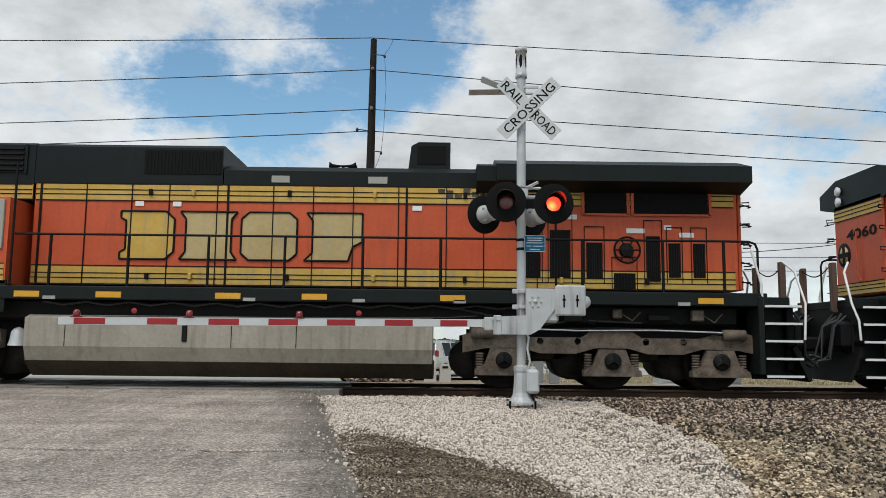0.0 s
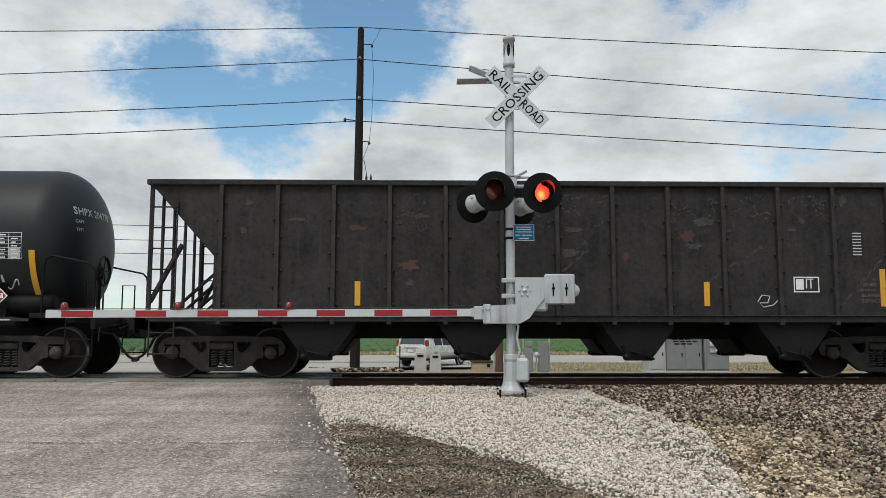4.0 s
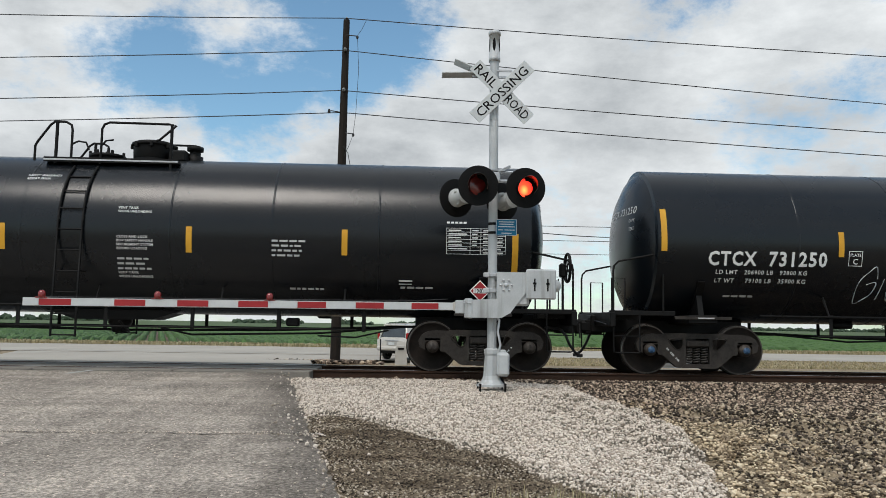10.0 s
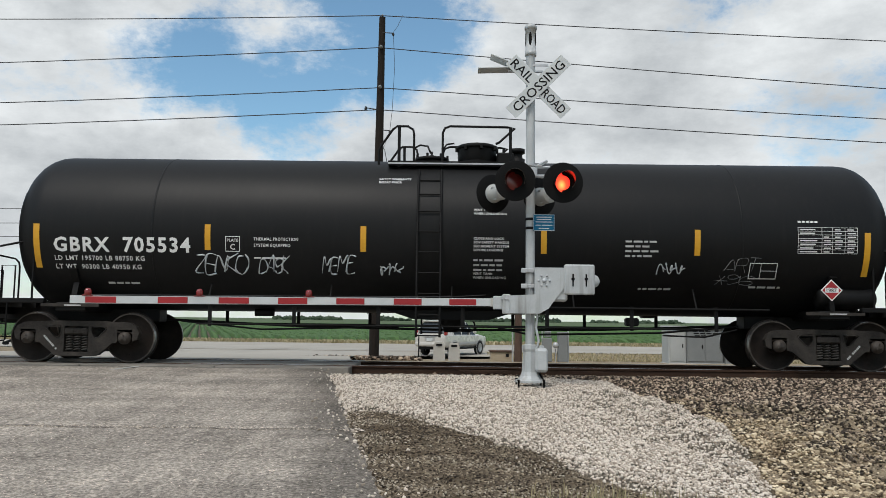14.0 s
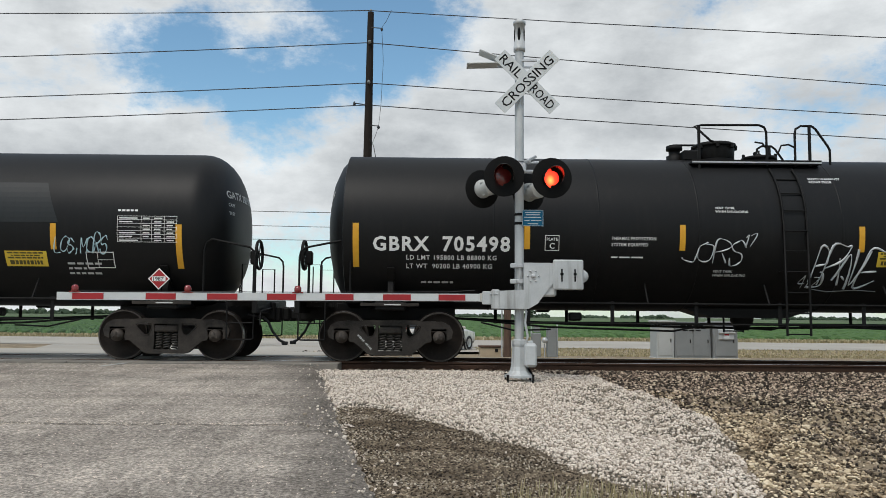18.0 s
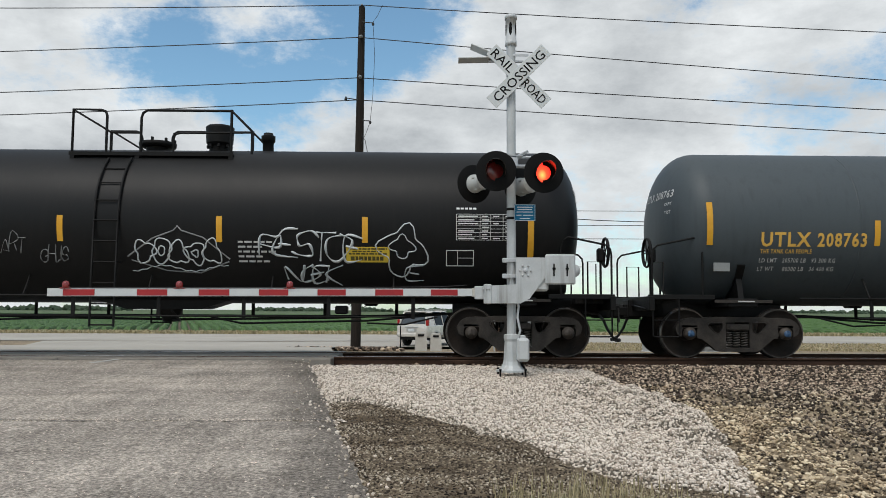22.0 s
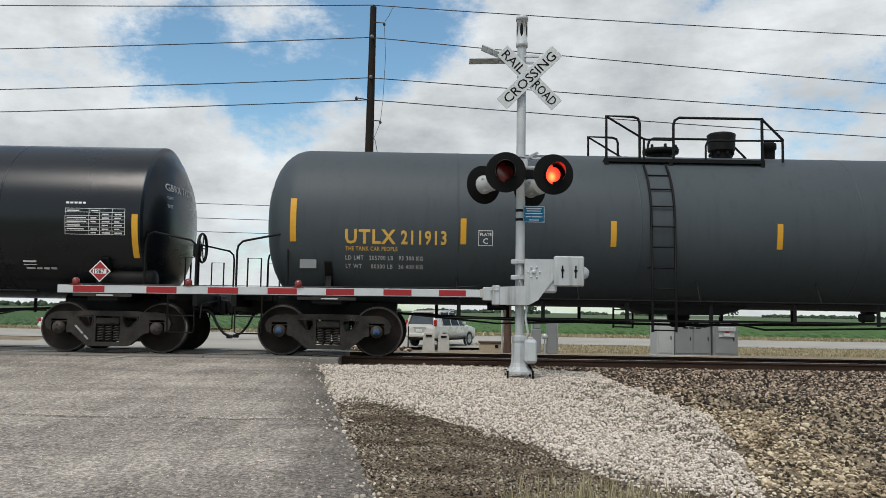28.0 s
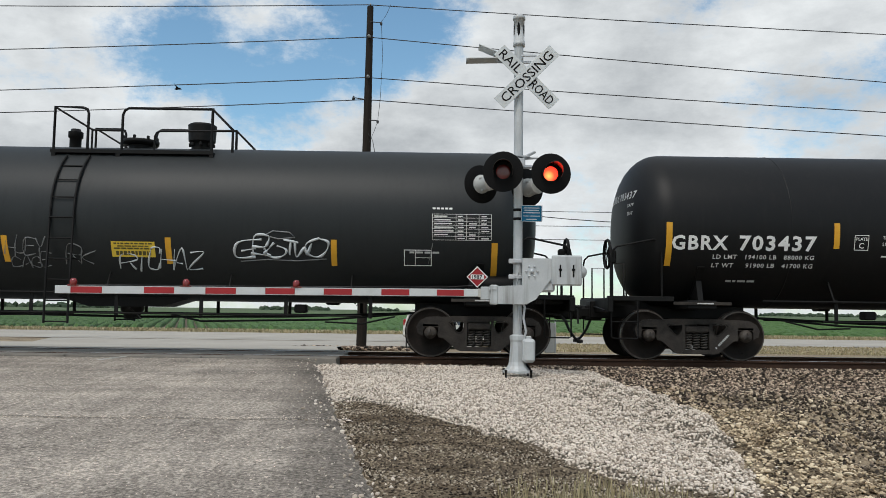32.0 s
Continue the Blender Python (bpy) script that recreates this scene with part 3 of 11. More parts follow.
def ground_z(X, Y):
    """The earth: rises to the track from the near side, falls to the highway behind it."""
    near = -0.10 - 0.047 * np.clip(-1.2 - Y, 0, 60)
    far = np.maximum(-0.17 - 0.040 * np.clip(Y - 2, 0, 100), -1.02)
    z = np.where(Y < 0, near, far)
    z = np.where(np.abs(Y) < 2.0, -0.24, z)
    right = np.clip((X - 2.2) / 2.0, 0, 1) * np.clip((-1.6 - Y) / 1.2, 0, 1)
    z = z - 0.10 * right
    bank = np.clip((X - 2.3 + 0.25 * (Y + 9)) / 0.8, 0, 1) * np.clip((-3.3 - 0.06 * X - Y) / 0.9, 0, 1) * np.clip((14 - X) / 4, 0, 1) * np.clip((Y + 15) / 3, 0, 1)
    z = z + bank * furrow(X, Y)
    soft = np.clip(1 - np.abs(X) / 60, 0, 1) * np.clip((1.5 - Y) / 1, 0, 1)
    return z + 0.022 * ripple(X, Y, 1.3) * soft * (np.abs(Y) > 2.2)


def blend_axis(a, b, fine, lo, hi, coarse):
    """Coordinates: fine steps between a and b, widening towards lo and hi."""
    mid = np.arange(a, b, fine)
    left, right = [a], [b]
    st = fine
    while left[-1] > lo:
        st = min(st * 1.5, coarse)
        left.append(left[-1] - st)
    st = fine
    while right[-1] < hi:
        st = min(st * 1.5, coarse)
        right.append(right[-1] + st)
    return np.concatenate([np.array(left[1:])[::-1], mid, np.array(right)])


ground = tagged(new("ground", grid_mesh("ground", blend_axis(-6, 12, 0.12, -3200, 3200, 400), blend_axis(-14, 3, 0.12, -3200, 4200, 400), ground_z, M_TAN)),
                "dry brown soil and verge on both sides of the track", "ground", kind="structure")

# near-side dirt patch between asphalt and gravel
GRAVEL_EDGE = [(-1.27, -5.57), (-0.9, -5.45), (-0.31, -6.16), (0.53, -7.5), (0.8, -7.67), (1.15, -8.9), (1.76, -9.5), (2.45, -9.75)]
GRAVEL = GRAVEL_EDGE + [(2.76, -8.54), (3.04, -7.39), (3.15, -6.0), (3.25, -4.7), (2.87, -3.78), (2.75, -2.3), (1.1, -1.95), (-0.66, -1.55), (-2.2, -1.1), (-1.72, -3.27)]


def edge_dist(poly, X, Y):
    d = np.full(np.shape(X), 1e9)
    for i in range(len(poly)):
        (x0, y0), (x1, y1) = poly[i], poly[(i + 1) % len(poly)]
        L = (x1 - x0) ** 2 + (y1 - y0) ** 2
        t = np.clip(((X - x0) * (x1 - x0) + (Y - y0) * (y1 - y0)) / L, 0, 1)
        d = np.minimum(d, np.hypot(X - x0 - t * (x1 - x0), Y - y0 - t * (y1 - y0)))
    return d


def gravel_z(X, Y):
    """The gravel bed lies proud of the soil and thins out at its edge."""
    d = np.where(inside(GRAVEL, X, Y), edge_dist(GRAVEL, X, Y), -edge_dist(GRAVEL, X, Y)) + 0.05 * ripple(X * 2.2, Y * 2.2)
    return ground_z(X, Y) + np.clip(d * 0.5, -0.12, 0.06) + 0.012 * ripple(X * 3, Y * 3) - 0.012


def dirt_z(X, Y):
    d = np.minimum((X - road_edge(Y)), 2.6 - X - 0.25 * (Y + 9)) + 0.05 * ripple(X * 2, Y * 2)
    return ground_z(X, Y) + np.clip(d * 0.4, -0.2, 0.015) + 0.014 * ripple(X * 4, Y * 4)


tagged(new("dirt_patch", grid_mesh("dirt_patch", np.concatenate([np.arange(-1.6, 6.5, 0.06), np.arange(6.5, 16, 0.5)]), np.concatenate([np.arange(-40, -14, 0.5), np.arange(-14, -5.2, 0.06)]), dirt_z, M_DIRT)),
       "dark brown bare earth beside the asphalt edge", "dirt", kind="structure")
tagged(new("gravel_bed", grid_mesh("gravel_bed", np.arange(-2.4, 3.5, 0.05), np.arange(-10.1, -0.95, 0.05), gravel_z, M_GRAVEL_BED)),
       "white limestone gravel bed round the signal mast", "gravel", kind="structure")


def scatter(n, x0, x1, y0, y1, keep):
    """About n places, one in each cell of a jittered grid, where keep() holds."""
    step = math.sqrt((x1 - x0) * (y1 - y0) / n)
    X, Y = np.meshgrid(np.arange(x0, x1, step), np.arange(y0, y1, step))
    X, Y = (X + rng.uniform(0, step * 1.1, X.shape)).ravel(), (Y + rng.uniform(0, step * 1.1, Y.shape)).ravel()
    k = keep(X, Y)
    return X[k], Y[k]


X, Y = scatter(98000, -2.3, 3.4, -10, -1.0, lambda x, y: inside(GRAVEL, x, y) & (gravel_z(x, y) > ground_z(x, y) - 0.01))
tagged(new("gravel_stones", stone_field("gravel_stones", np.stack([X, Y, gravel_z(X, Y) + rng.uniform(-0.012, 0.020, X.shape)], 1), 0.029, M_GRAVEL, 0.85)),
       "loose white crushed limestone gravel", "gravel", kind="stuff")
X, Y = scatter(2600, -2.6, 4.2, -11, -1.2, lambda x, y: (np.abs(edge_dist(GRAVEL, x, y)) < rng.exponential(0.11, x.shape)) & (x > road_edge(y) - 0.5))
tagged(new("stray_gravel", stone_field("stray_gravel", np.stack([X, Y, np.where(X < road_edge(Y), road_z(Y), ground_z(X, Y)) + 0.014], 1), 0.035, M_GRAVEL)),
       "stray white stones along the gravel's edge", "gravel", kind="stuff")
X, Y = scatter(7000, -4.5, 0.8, -11.5, -1.3, lambda x, y: (np.abs(x - road_edge(y) - 0.02) < rng.exponential(0.13, x.shape)) & ((y < -5.0) | (rng.random(x.shape) < 0.3)))
tagged(new("edge_stones", stone_field("edge_stones", np.stack([X, Y, np.where(X < road_edge(Y), road_z(Y), ground_z(X, Y)) + 0.012], 1), 0.034, M_GRAVEL)),
       "loose stones strewn along the asphalt's edge", "gravel", kind="stuff")
X, Y = scatter(20000, -1.6, 2.6, -12, -5.4, lambda x, y: ~inside(GRAVEL, x, y) & (x > road_edge(y)) & (ripple(x * 1.3 + 3, y * 3.1) + rng.normal(0, 0.25, x.shape) > -0.12 + 0.22 * (x - road_edge(y))))
tagged(new("dirt_grit", stone_field("dirt_grit", np.stack([X, Y, np.maximum(dirt_z(X, Y), ground_z(X, Y)) + 0.008], 1), 0.020, stones("dirt_grit", [(0.30, 0.25, 0.19), (0.52, 0.45, 0.36), (0.40, 0.34, 0.26), (0.66, 0.59, 0.49)], hard=True), 0.6)),
       "pale grit washed over the brown dirt", "grit", kind="stuff")
X, Y = scatter(42000, -1.5, 3.2, -13, -5.4, lambda x, y: ~inside(GRAVEL, x, y) & (x > road_edge(y) + 0.02) & (x < 3.6))
tagged(new("dirt_clods", stone_field("dirt_clods", np.stack([X, Y, np.maximum(dirt_z(X, Y), ground_z(X, Y)) + 0.002], 1), 0.024, M_CLOD, 0.5)),
       "crumbled brown clods of earth", "dirt", kind="stuff")
X, Y = scatter(46000, 2.0, 11.5, -5.2, -1.15, lambda x, y: ~inside(GRAVEL, x, y) & (y > -4.5 - 0.06 * x + 0.5 * ripple(x, y * 0) - rng.exponential(0.25, x.shape)))
tagged(new("ballast_stones", stone_field("ballast_stones", np.stack([X, Y, ground_z(X, Y) + np.clip((Y + 2.2) * 0.12, 0, 0.1) + rng.uniform(-0.010, 0.022, X.shape)], 1), 0.046, M_BALLAST)),
       "dark crushed rock ballast along the track", "ballast", kind="stuff")
def tan_strip(x, y):
    """Where the bare tan earth shows: a strip along the gravel, with a spur reaching out of it."""
    edge = 4.0 + 0.28 * np.sin(y * 1.9 + 0.7) + 0.16 * np.sin(y * 5.3) + 0.10 * np.sin(x * 7.0 + y * 3.0)
    spur = np.clip(1 - np.hypot((x - 4.5) / 0.9, (y + 7.2) / 0.55), 0, 1) * 0.8
    return (x < edge + spur) & (y < -3.75 + 0.2 * np.sin(x * 5))


X, Y = scatter(32000, 2.4, 5.6, -10.5, -3.5, lambda x, y: ~inside(GRAVEL, x, y) & (x > 2.4 - 0.2 * (y + 9)) & tan_strip(x, y))
xb, yb = scatter(26000, 2.0, 10.5, -12.5, -3.4, lambda x, y: ~inside(GRAVEL, x, y) & (x > 2.4 - 0.2 * (y + 9)) & ~tan_strip(x, y) & (rng.random(x.shape) < 0.6))
X, Y = np.concatenate([X, xb]), np.concatenate([Y, yb])
tagged(new("soil_stones", stone_field("soil_stones", np.stack([X, Y, ground_z(X, Y) + rng.uniform(-0.008, 0.016, X.shape)], 1), 0.035, stones("soil_stones", [(0.12, 0.09, 0.06), (0.62, 0.50, 0.34), (0.34, 0.265, 0.175), (0.76, 0.635, 0.45), (0.20, 0.152, 0.10), (0.54, 0.43, 0.29), (0.86, 0.75, 0.57)], patch=(0.9, (0.62, 0.57, 0.52), 0.52, 0.70), hard=True), 0.6)),
       "tan dirt clods and stones on the bank", "dirt", kind="stuff")
X, Y = scatter(46000, 3.4, 10.5, -10.5, -3.4, lambda x, y: ~inside(GRAVEL, x, y) & (rng.random(x.shape) < np.where(tan_strip(x, y), 0.05, 0.9)))
tagged(new("spilled_ballast", stone_field("spilled_ballast", np.stack([X, Y, ground_z(X, Y) + rng.uniform(-0.006, 0.020, X.shape)], 1), 0.043, stones("spilled_ballast", [(0.035, 0.027, 0.020), (0.30, 0.238, 0.172), (0.075, 0.058, 0.043), (0.52, 0.43, 0.315), (0.13, 0.10, 0.075), (0.40, 0.315, 0.225), (0.05, 0.039, 0.03), (0.72, 0.615, 0.47)], hard=True))),
       "brown and tan broken rock spilled down the bank", "ballast", kind="stuff")
X, Y = scatter(22000, 2.6, 5.0, -10.5, -3.6, lambda x, y: ~inside(GRAVEL, x, y) & (np.sin((x - 0.18 * y) * 7.5 + 1.3 * np.sin(y * 2.3) + 0.6 * np.sin(y * 6.1)) > rng.uniform(0.62, 1.15, x.shape)) & (x > 2.6 - 0.25 * (y + 9)))
tagged(new("dark_clods", stone_field("dark_clods", np.stack([X, Y, ground_z(X, Y) + 0.010], 1), 0.036, stones("dark_clods", [(0.030, 0.023, 0.016), (0.11, 0.085, 0.058), (0.055, 0.042, 0.029), (0.20, 0.158, 0.108), (0.08, 0.062, 0.042)], hard=True), 0.7)),
       "dark clods strewn in wavy streaks along the bank", "dirt", kind="stuff")
BALLAST_S = Shape()
for y0, y1, z0, z1 in ((-2.9, -1.75, -0.33, -0.16), (-1.75, 1.75, -0.16, -0.16), (1.75, 3.2, -0.16, -0.32)):
    for x0, x1 in ((-420, -11), (1.2, 3), (3, 12), (12, 420)):
        if x0 == 1.2:
            x0 = -1.5
        BALLAST_S.face([(x0, y0, z0), (x1, y0, z0), (x1, y1, z1), (x0, y1, z1)])
solid("ballast_bed", BALLAST_S, M_BALLAST_BED, "dark rock ballast shoulder under the rails", "ballast", kind="structure")
X, Y = scatter(9000, -1.6, 13.0, -1.7, 1.7, lambda x, y: x > -2)
tagged(new("track_stones", stone_field("track_stones", np.stack([X, Y, np.full(X.shape, -0.15)], 1), 0.058, M_BALLAST)),
       "dark crushed rock between the ties", "ballast", kind="stuff")

# ---- road over the crossing ----
def road_right(y):
    return np.where(y < -0.6, road_edge(y), np.where(y < 16, np.interp(y, [-0.6, 1.6, 8, 16], [-2.25, -1.9, -3.0, -4.2]), 60))


ys = np.concatenate([np.arange(-42, -14, 1.0), np.arange(-14, -1.35, 0.12)])
fr = np.concatenate([np.linspace(0, 0.6, 12), np.linspace(0.62, 1, 26)])
YY, FF = np.meshgrid(ys, fr, indexing="ij")
RX = road_right(YY)
XX = (RX - 10.0 - 0.1 * (YY + 14)) * (1 - FF) + (RX + 0.012 * np.sin(YY * 9) + 0.02 * np.sin(YY * 23 + 1) + 0.012 * np.sin(YY * 51)) * FF
ZZ = road_z(YY) + 0.006 * ripple(XX, YY, 0.9) - 0.05 * (FF > 0.995)
na, nb = YY.shape
a = (np.arange(na - 1)[:, None] * nb + np.arange(nb - 1)[None]).ravel()
tagged(new("road", raw_mesh("road", np.stack([XX, YY, ZZ], -1).reshape(-1, 3), np.stack([a, a + nb, a + nb + 1, a + 1], 1)[:, ::-1], M_ASPHALT, True)),
       "worn grey asphalt road rising to the crossing", "road", kind="structure")
FARROAD = Shape()
prof = [(1.42, -0.03), (4, -0.13), (9, -0.30), (16, -0.58), (25.5, -1.0), (31.0, -1.0)]
for (y0, z0), (y1, z1) in zip(prof, prof[1:]):
    xl0, xl1 = -13 - 0.3 * y0, -13 - 0.3 * y1
    xr0, xr1 = np.interp([y0, y1], [1.4, 9, 16, 25.5, 31], [-2.0, -3.0, -3.4, 3.6, 4.2])
    FARROAD.face([(xl0, y0, z0), (xr0, y0, z0), (xr1, y1, z1), (xl1, y1, z1)])
FARROAD.face([(-900, 31, -0.985), (900, 31, -0.985), (900, 44.5, -0.975), (-900, 44.5, -0.975)])
solid("highway", FARROAD, M_ASPHALT_FAR, "pale grey highway and road mouth behind the track", "road", kind="structure")
LINES = Shape()
for y in (32.6, 43.2):
    LINES.face([(-700, y, -0.965), (700, y, -0.965), (700, y + 0.15, -0.965), (-700, y + 0.15, -0.965)])
solid("edge_line", LINES, M_ROAD_PAINT, "white painted edge lines of the highway", "road marking", kind="structure")
PANEL = Shape()
for y0, y1 in ((-1.34, -0.80), (-0.66, 0.66), (0.80, 1.42)):
    for k in range(4):
        x0 = -11.4 + k * 2.42
        PANEL.box((x0 + 1.2, (y0 + y1) / 2, -0.11), (2.40, y1 - y0, 0.2), bevel=0.012)
solid("crossing_panel", PANEL, surface("crossing_panel", (0.13, 0.118, 0.102), (0.27, 0.245, 0.21), 0.95, scale=2, fine=50, bump=0.4, dist=0.01), "dark worn crossing panels between the rails", "crossing", kind="structure")
MARK = Shape()
for x, y0, y1, dx in ((-4.6, -1.9, 5.0, 1.2), (-8.6, -2.6, 5.0, 2.0)):
    MARK.face([(x - dx, y0, road_z(np.array(y0)) + 0.006), (x - dx + 0.12, y0, road_z(np.array(y0)) + 0.006), (x - dx + 0.35, -1.36, -0.028), (x - dx + 0.23, -1.36, -0.028)])
solid("stop_line", MARK, M_ROAD_PAINT, "faded white paint lines at the crossing", "road marking", kind="structure")
CRACK = Shape()
cr = random.Random(5)
px = None
for k in range(200):
    x = -11 + k * 0.0515
    y = -7.13 + 0.03 * math.sin(k * 0.21) + 0.02 * math.sin(k * 0.07) + cr.uniform(-0.015, 0.015)
    w = cr.uniform(0.004, 0.019)
    z = float(road_z(np.array(y))) + 0.010 + 0.006 * float(ripple(np.array(x), np.array(y), 0.9))
    if px and cr.random() < 0.86:
        CRACK.face([(px[0], px[1] - px[2], px[3]), (x, y - w, z), (x, y + w, z), (px[0], px[1] + px[2], px[3])])
    px = (x, y, w, z)
for ax, ay, bx_, by, wide in ((-9.0, -9.4, -3.4, -5.4, 0.010), (-6.2, -3.9, -1.9, -3.4, 0.010), (-10.5, -2.6, -2.6, -2.15, 0.016), (-4.6, -10.6, -2.2, -8.0, 0.008)):
    px = None
    for k in range(90):
        u = k / 89
        x = ax + (bx_ - ax) * u + 0.05 * math.sin(k * 0.31) + cr.uniform(-0.02, 0.02)
        y = ay + (by - ay) * u + 0.05 * math.sin(k * 0.23 + ax) + cr.uniform(-0.02, 0.02)
        w = wide * cr.uniform(0.2, 1.0)
        z = float(road_z(np.array(y))) + 0.010 + 0.006 * float(ripple(np.array(x), np.array(y), 0.9))
        if px and cr.random() < 0.8:
            CRACK.face([(px[0], px[1] - px[2], px[3]), (x, y - w, z), (x, y + w, z), (px[0], px[1] + px[2], px[3])])
        px = (x, y, w, z)
solid("road_crack", CRACK, M_TAR, "dark ragged seams across the asphalt", "road seam", kind="structure")
X = rng.uniform(-9, -0.9, 1500)
Y = -7.13 + rng.normal(0, 0.05, X.shape) + 0.04
tagged(new("seam_grit", stone_field("seam_grit", np.stack([X, Y, road_z(Y) + 0.006 * ripple(X, Y, 0.9) + 0.003], 1), 0.014, M_GRAVEL, 0.6)), "pale grit gathered along the seam", "grit", kind="stuff")

X, Y = scatter(5200, -8.0, 0.6, -11.5, -1.4, lambda x, y: x < road_edge(y) - 0.03)
tagged(new("road_grit", stone_field("road_grit", np.stack([X, Y, road_z(Y) + 0.006 * ripple(X, Y, 0.9) + 0.002], 1), 0.013, M_GRAVEL, 0.6)), "pale grit lying on the asphalt", "grit", kind="stuff")
# coarse clods and the worn bank beside the gravel
X, Y = scatter(5200, 2.2, 11.5, -10.5, -3.8, lambda x, y: ~inside(GRAVEL, x, y) & (x > 2.6 - 0.25 * (y + 9)) & (furrow(x, y) > rng.uniform(-0.04, 0.06, x.shape)) & (tan_strip(x, y) | (rng.random(x.shape) < 0.3)))
tagged(new("bank_clods", stone_field("bank_clods", np.stack([X, Y, ground_z(X, Y) + 0.010], 1), 0.062, M_CLOD_TAN, 0.6)), "larger clods of earth on the worn bank", "dirt", kind="stuff")

# ---- track ----
def rail(y):
    s, head = Shape(), Shape()
    prof = [(-0.07, -0.18), (0.07, -0.18), (0.07, -0.168), (0.012, -0.15), (0.010, -0.05), (0.037, -0.035), (0.037, -0.006), (0.03, 0.0),
            (-0.03, 0.0), (-0.037, -0.006), (-0.037, -0.035), (-0.010, -0.05), (-0.012, -0.15), (-0.07, -0.168)]
    n = len(prof)
    for x0, x1 in ((-430, -40), (-40, 40), (40, 430)):
        for k in range(n):
            (a, b), (c, d) = prof[k], prof[(k + 1) % n]
            (head if k == 7 else s).face([(x0, a, b), (x0, c, d), (x1, c, d), (x1, a, b)])
    r = thing("rail", Matrix.Translation((0, y, 0)), "rusty brown steel rail with a polished head", "rail", "rails of the track")
    part("web", s, M_RAIL, r)
    part("head", head, M_RAIL_TOP, r, "polished running surface")
    for x in (-9.3, 2.6, 14.5):
        j = Shape()
        for g in (-1, 1):
            j.box((x, g * 0.026, -0.10), (0.62, 0.03, 0.075), bevel=0.006)
            for q in (-0.22, -0.08, 0.08, 0.22):
                j.lathe([(g * 0.04, 0.016), (g * 0.062, 0.016), (g * 0.064, 0.0)], (x + q, 0, -0.10), "y", 6)
        sided("joint_bar", j, M_RAIL, r)
    return r


rail(-0.755)
rail(0.755)
TIE = Shape()
TIE.box((0, 0, -0.27), (0.22, 2.6, 0.18), bevel=0.015)
TIE_M = TIE.mesh("tie", M_TIE)
SPIKE_M = {}
for g in (-1, 1):
    q = Shape()
    q.box((0, g * 0.755, -0.182), (0.19, 0.36, 0.016))
    for d in (-0.11, 0.11):
        q.box((0.05, g * 0.755 + d, -0.165), (0.03, 0.04, 0.035), bevel=0.006)
    SPIKE_M[g] = q.mesh("tie_plate", M_RAIL)
for k in range(60):
    x = -1.4 + k * 0.5
    t = solid("tie", TIE_M, None, "dark weathered wooden crosstie under the rails", "crosstie", "crossties of the track", m=pose(x, 0, 0, 0, 0, (k * 37 % 7 - 3) * 0.3))
    for g in (-1, 1):
        part("tie_plate", SPIKE_M[g], None, t)
BAR = Shape()
BAR.box((0, -0.79, -0.10), (0.9, 0.03, 0.08), bevel=0.01)
for k in range(6):
    BAR.lathe([(-0.83, 0.0), (-0.83, 0.018), (-0.80, 0.018)], (-0.375 + k * 0.15, 0, -0.10), "y", 8)
solid("joint_bar", BAR, M_RAIL, "bolted rusty joint bar on the rail", "joint bar", m=pose(0.7, 0, 0))

# ---- field and distance ----
ROW_X, ROW_Y = -0.297, 0.955
s = np.arange(0, 260, 0.8)
co, fa, base = [], [], 0
for k in range(-150, 200):
    x0 = k * 0.95
    ln = s[(s < 200)]
    xs_ = x0 + ROW_X * ln + rng.normal(0, 0.05, ln.size)
    ys_ = 50 + ROW_Y * ln
    k1 = np.abs(xs_ + 2) < 0.62 * (ys_ + 16) * 1.05
    if k1.sum() < 3:
        continue
    xs_, ys_ = xs_[k1], ys_[k1]
    h = 0.36 + rng.uniform(-0.10, 0.14, xs_.size)
    w = 0.28 + rng.uniform(-0.06, 0.10, xs_.size)
    h[[0, -1]] = 0.02
    P = np.stack([np.stack([xs_ - w, ys_, np.full(xs_.size, -1.02)], 1), np.stack([xs_ - w * 0.6, ys_, -1 + h * 0.8], 1),
                  np.stack([xs_ + rng.uniform(-.08, .08, xs_.size), ys_, -1 + h], 1), np.stack([xs_ + w * 0.6, ys_, -1 + h * 0.75], 1),
                  np.stack([xs_ + w, ys_, np.full(xs_.size, -1.02)], 1)], 1)
    n = xs_.size
    i = base + np.arange(n - 1)[:, None] * 5 + np.arange(4)[None]
    co.append(P.reshape(-1, 3))
    fa.append(np.stack([i, i + 5, i + 6, i + 1], -1).reshape(-1, 4))
    base += n * 5
tagged(new("crop_rows", raw_mesh("crop_rows", np.concatenate(co), np.concatenate(fa), surface("crop_green", (0.03, 0.075, 0.016), (0.085, 0.165, 0.04), 0.8, scale=1.3, fine=9, bump=0.6, dist=0.1))),
       "green rows of low crops on dark soil", "crops", kind="stuff")
FIELD = Shape()
FIELD.face([(-1500, 48.5, -0.99), (1500, 48.5, -0.99), (1500, 250, -0.99), (-1500, 250, -0.99)], 0)
FIELD.face([(-3000, 250, -0.98), (3000, 250, -0.98), (3000, 4000, -0.98), (-3000, 4000, -0.98)], 1)
solid("field", FIELD, [M_SOIL, M_FIELD], "flat green farm field reaching to the horizon", "field", kind="structure")
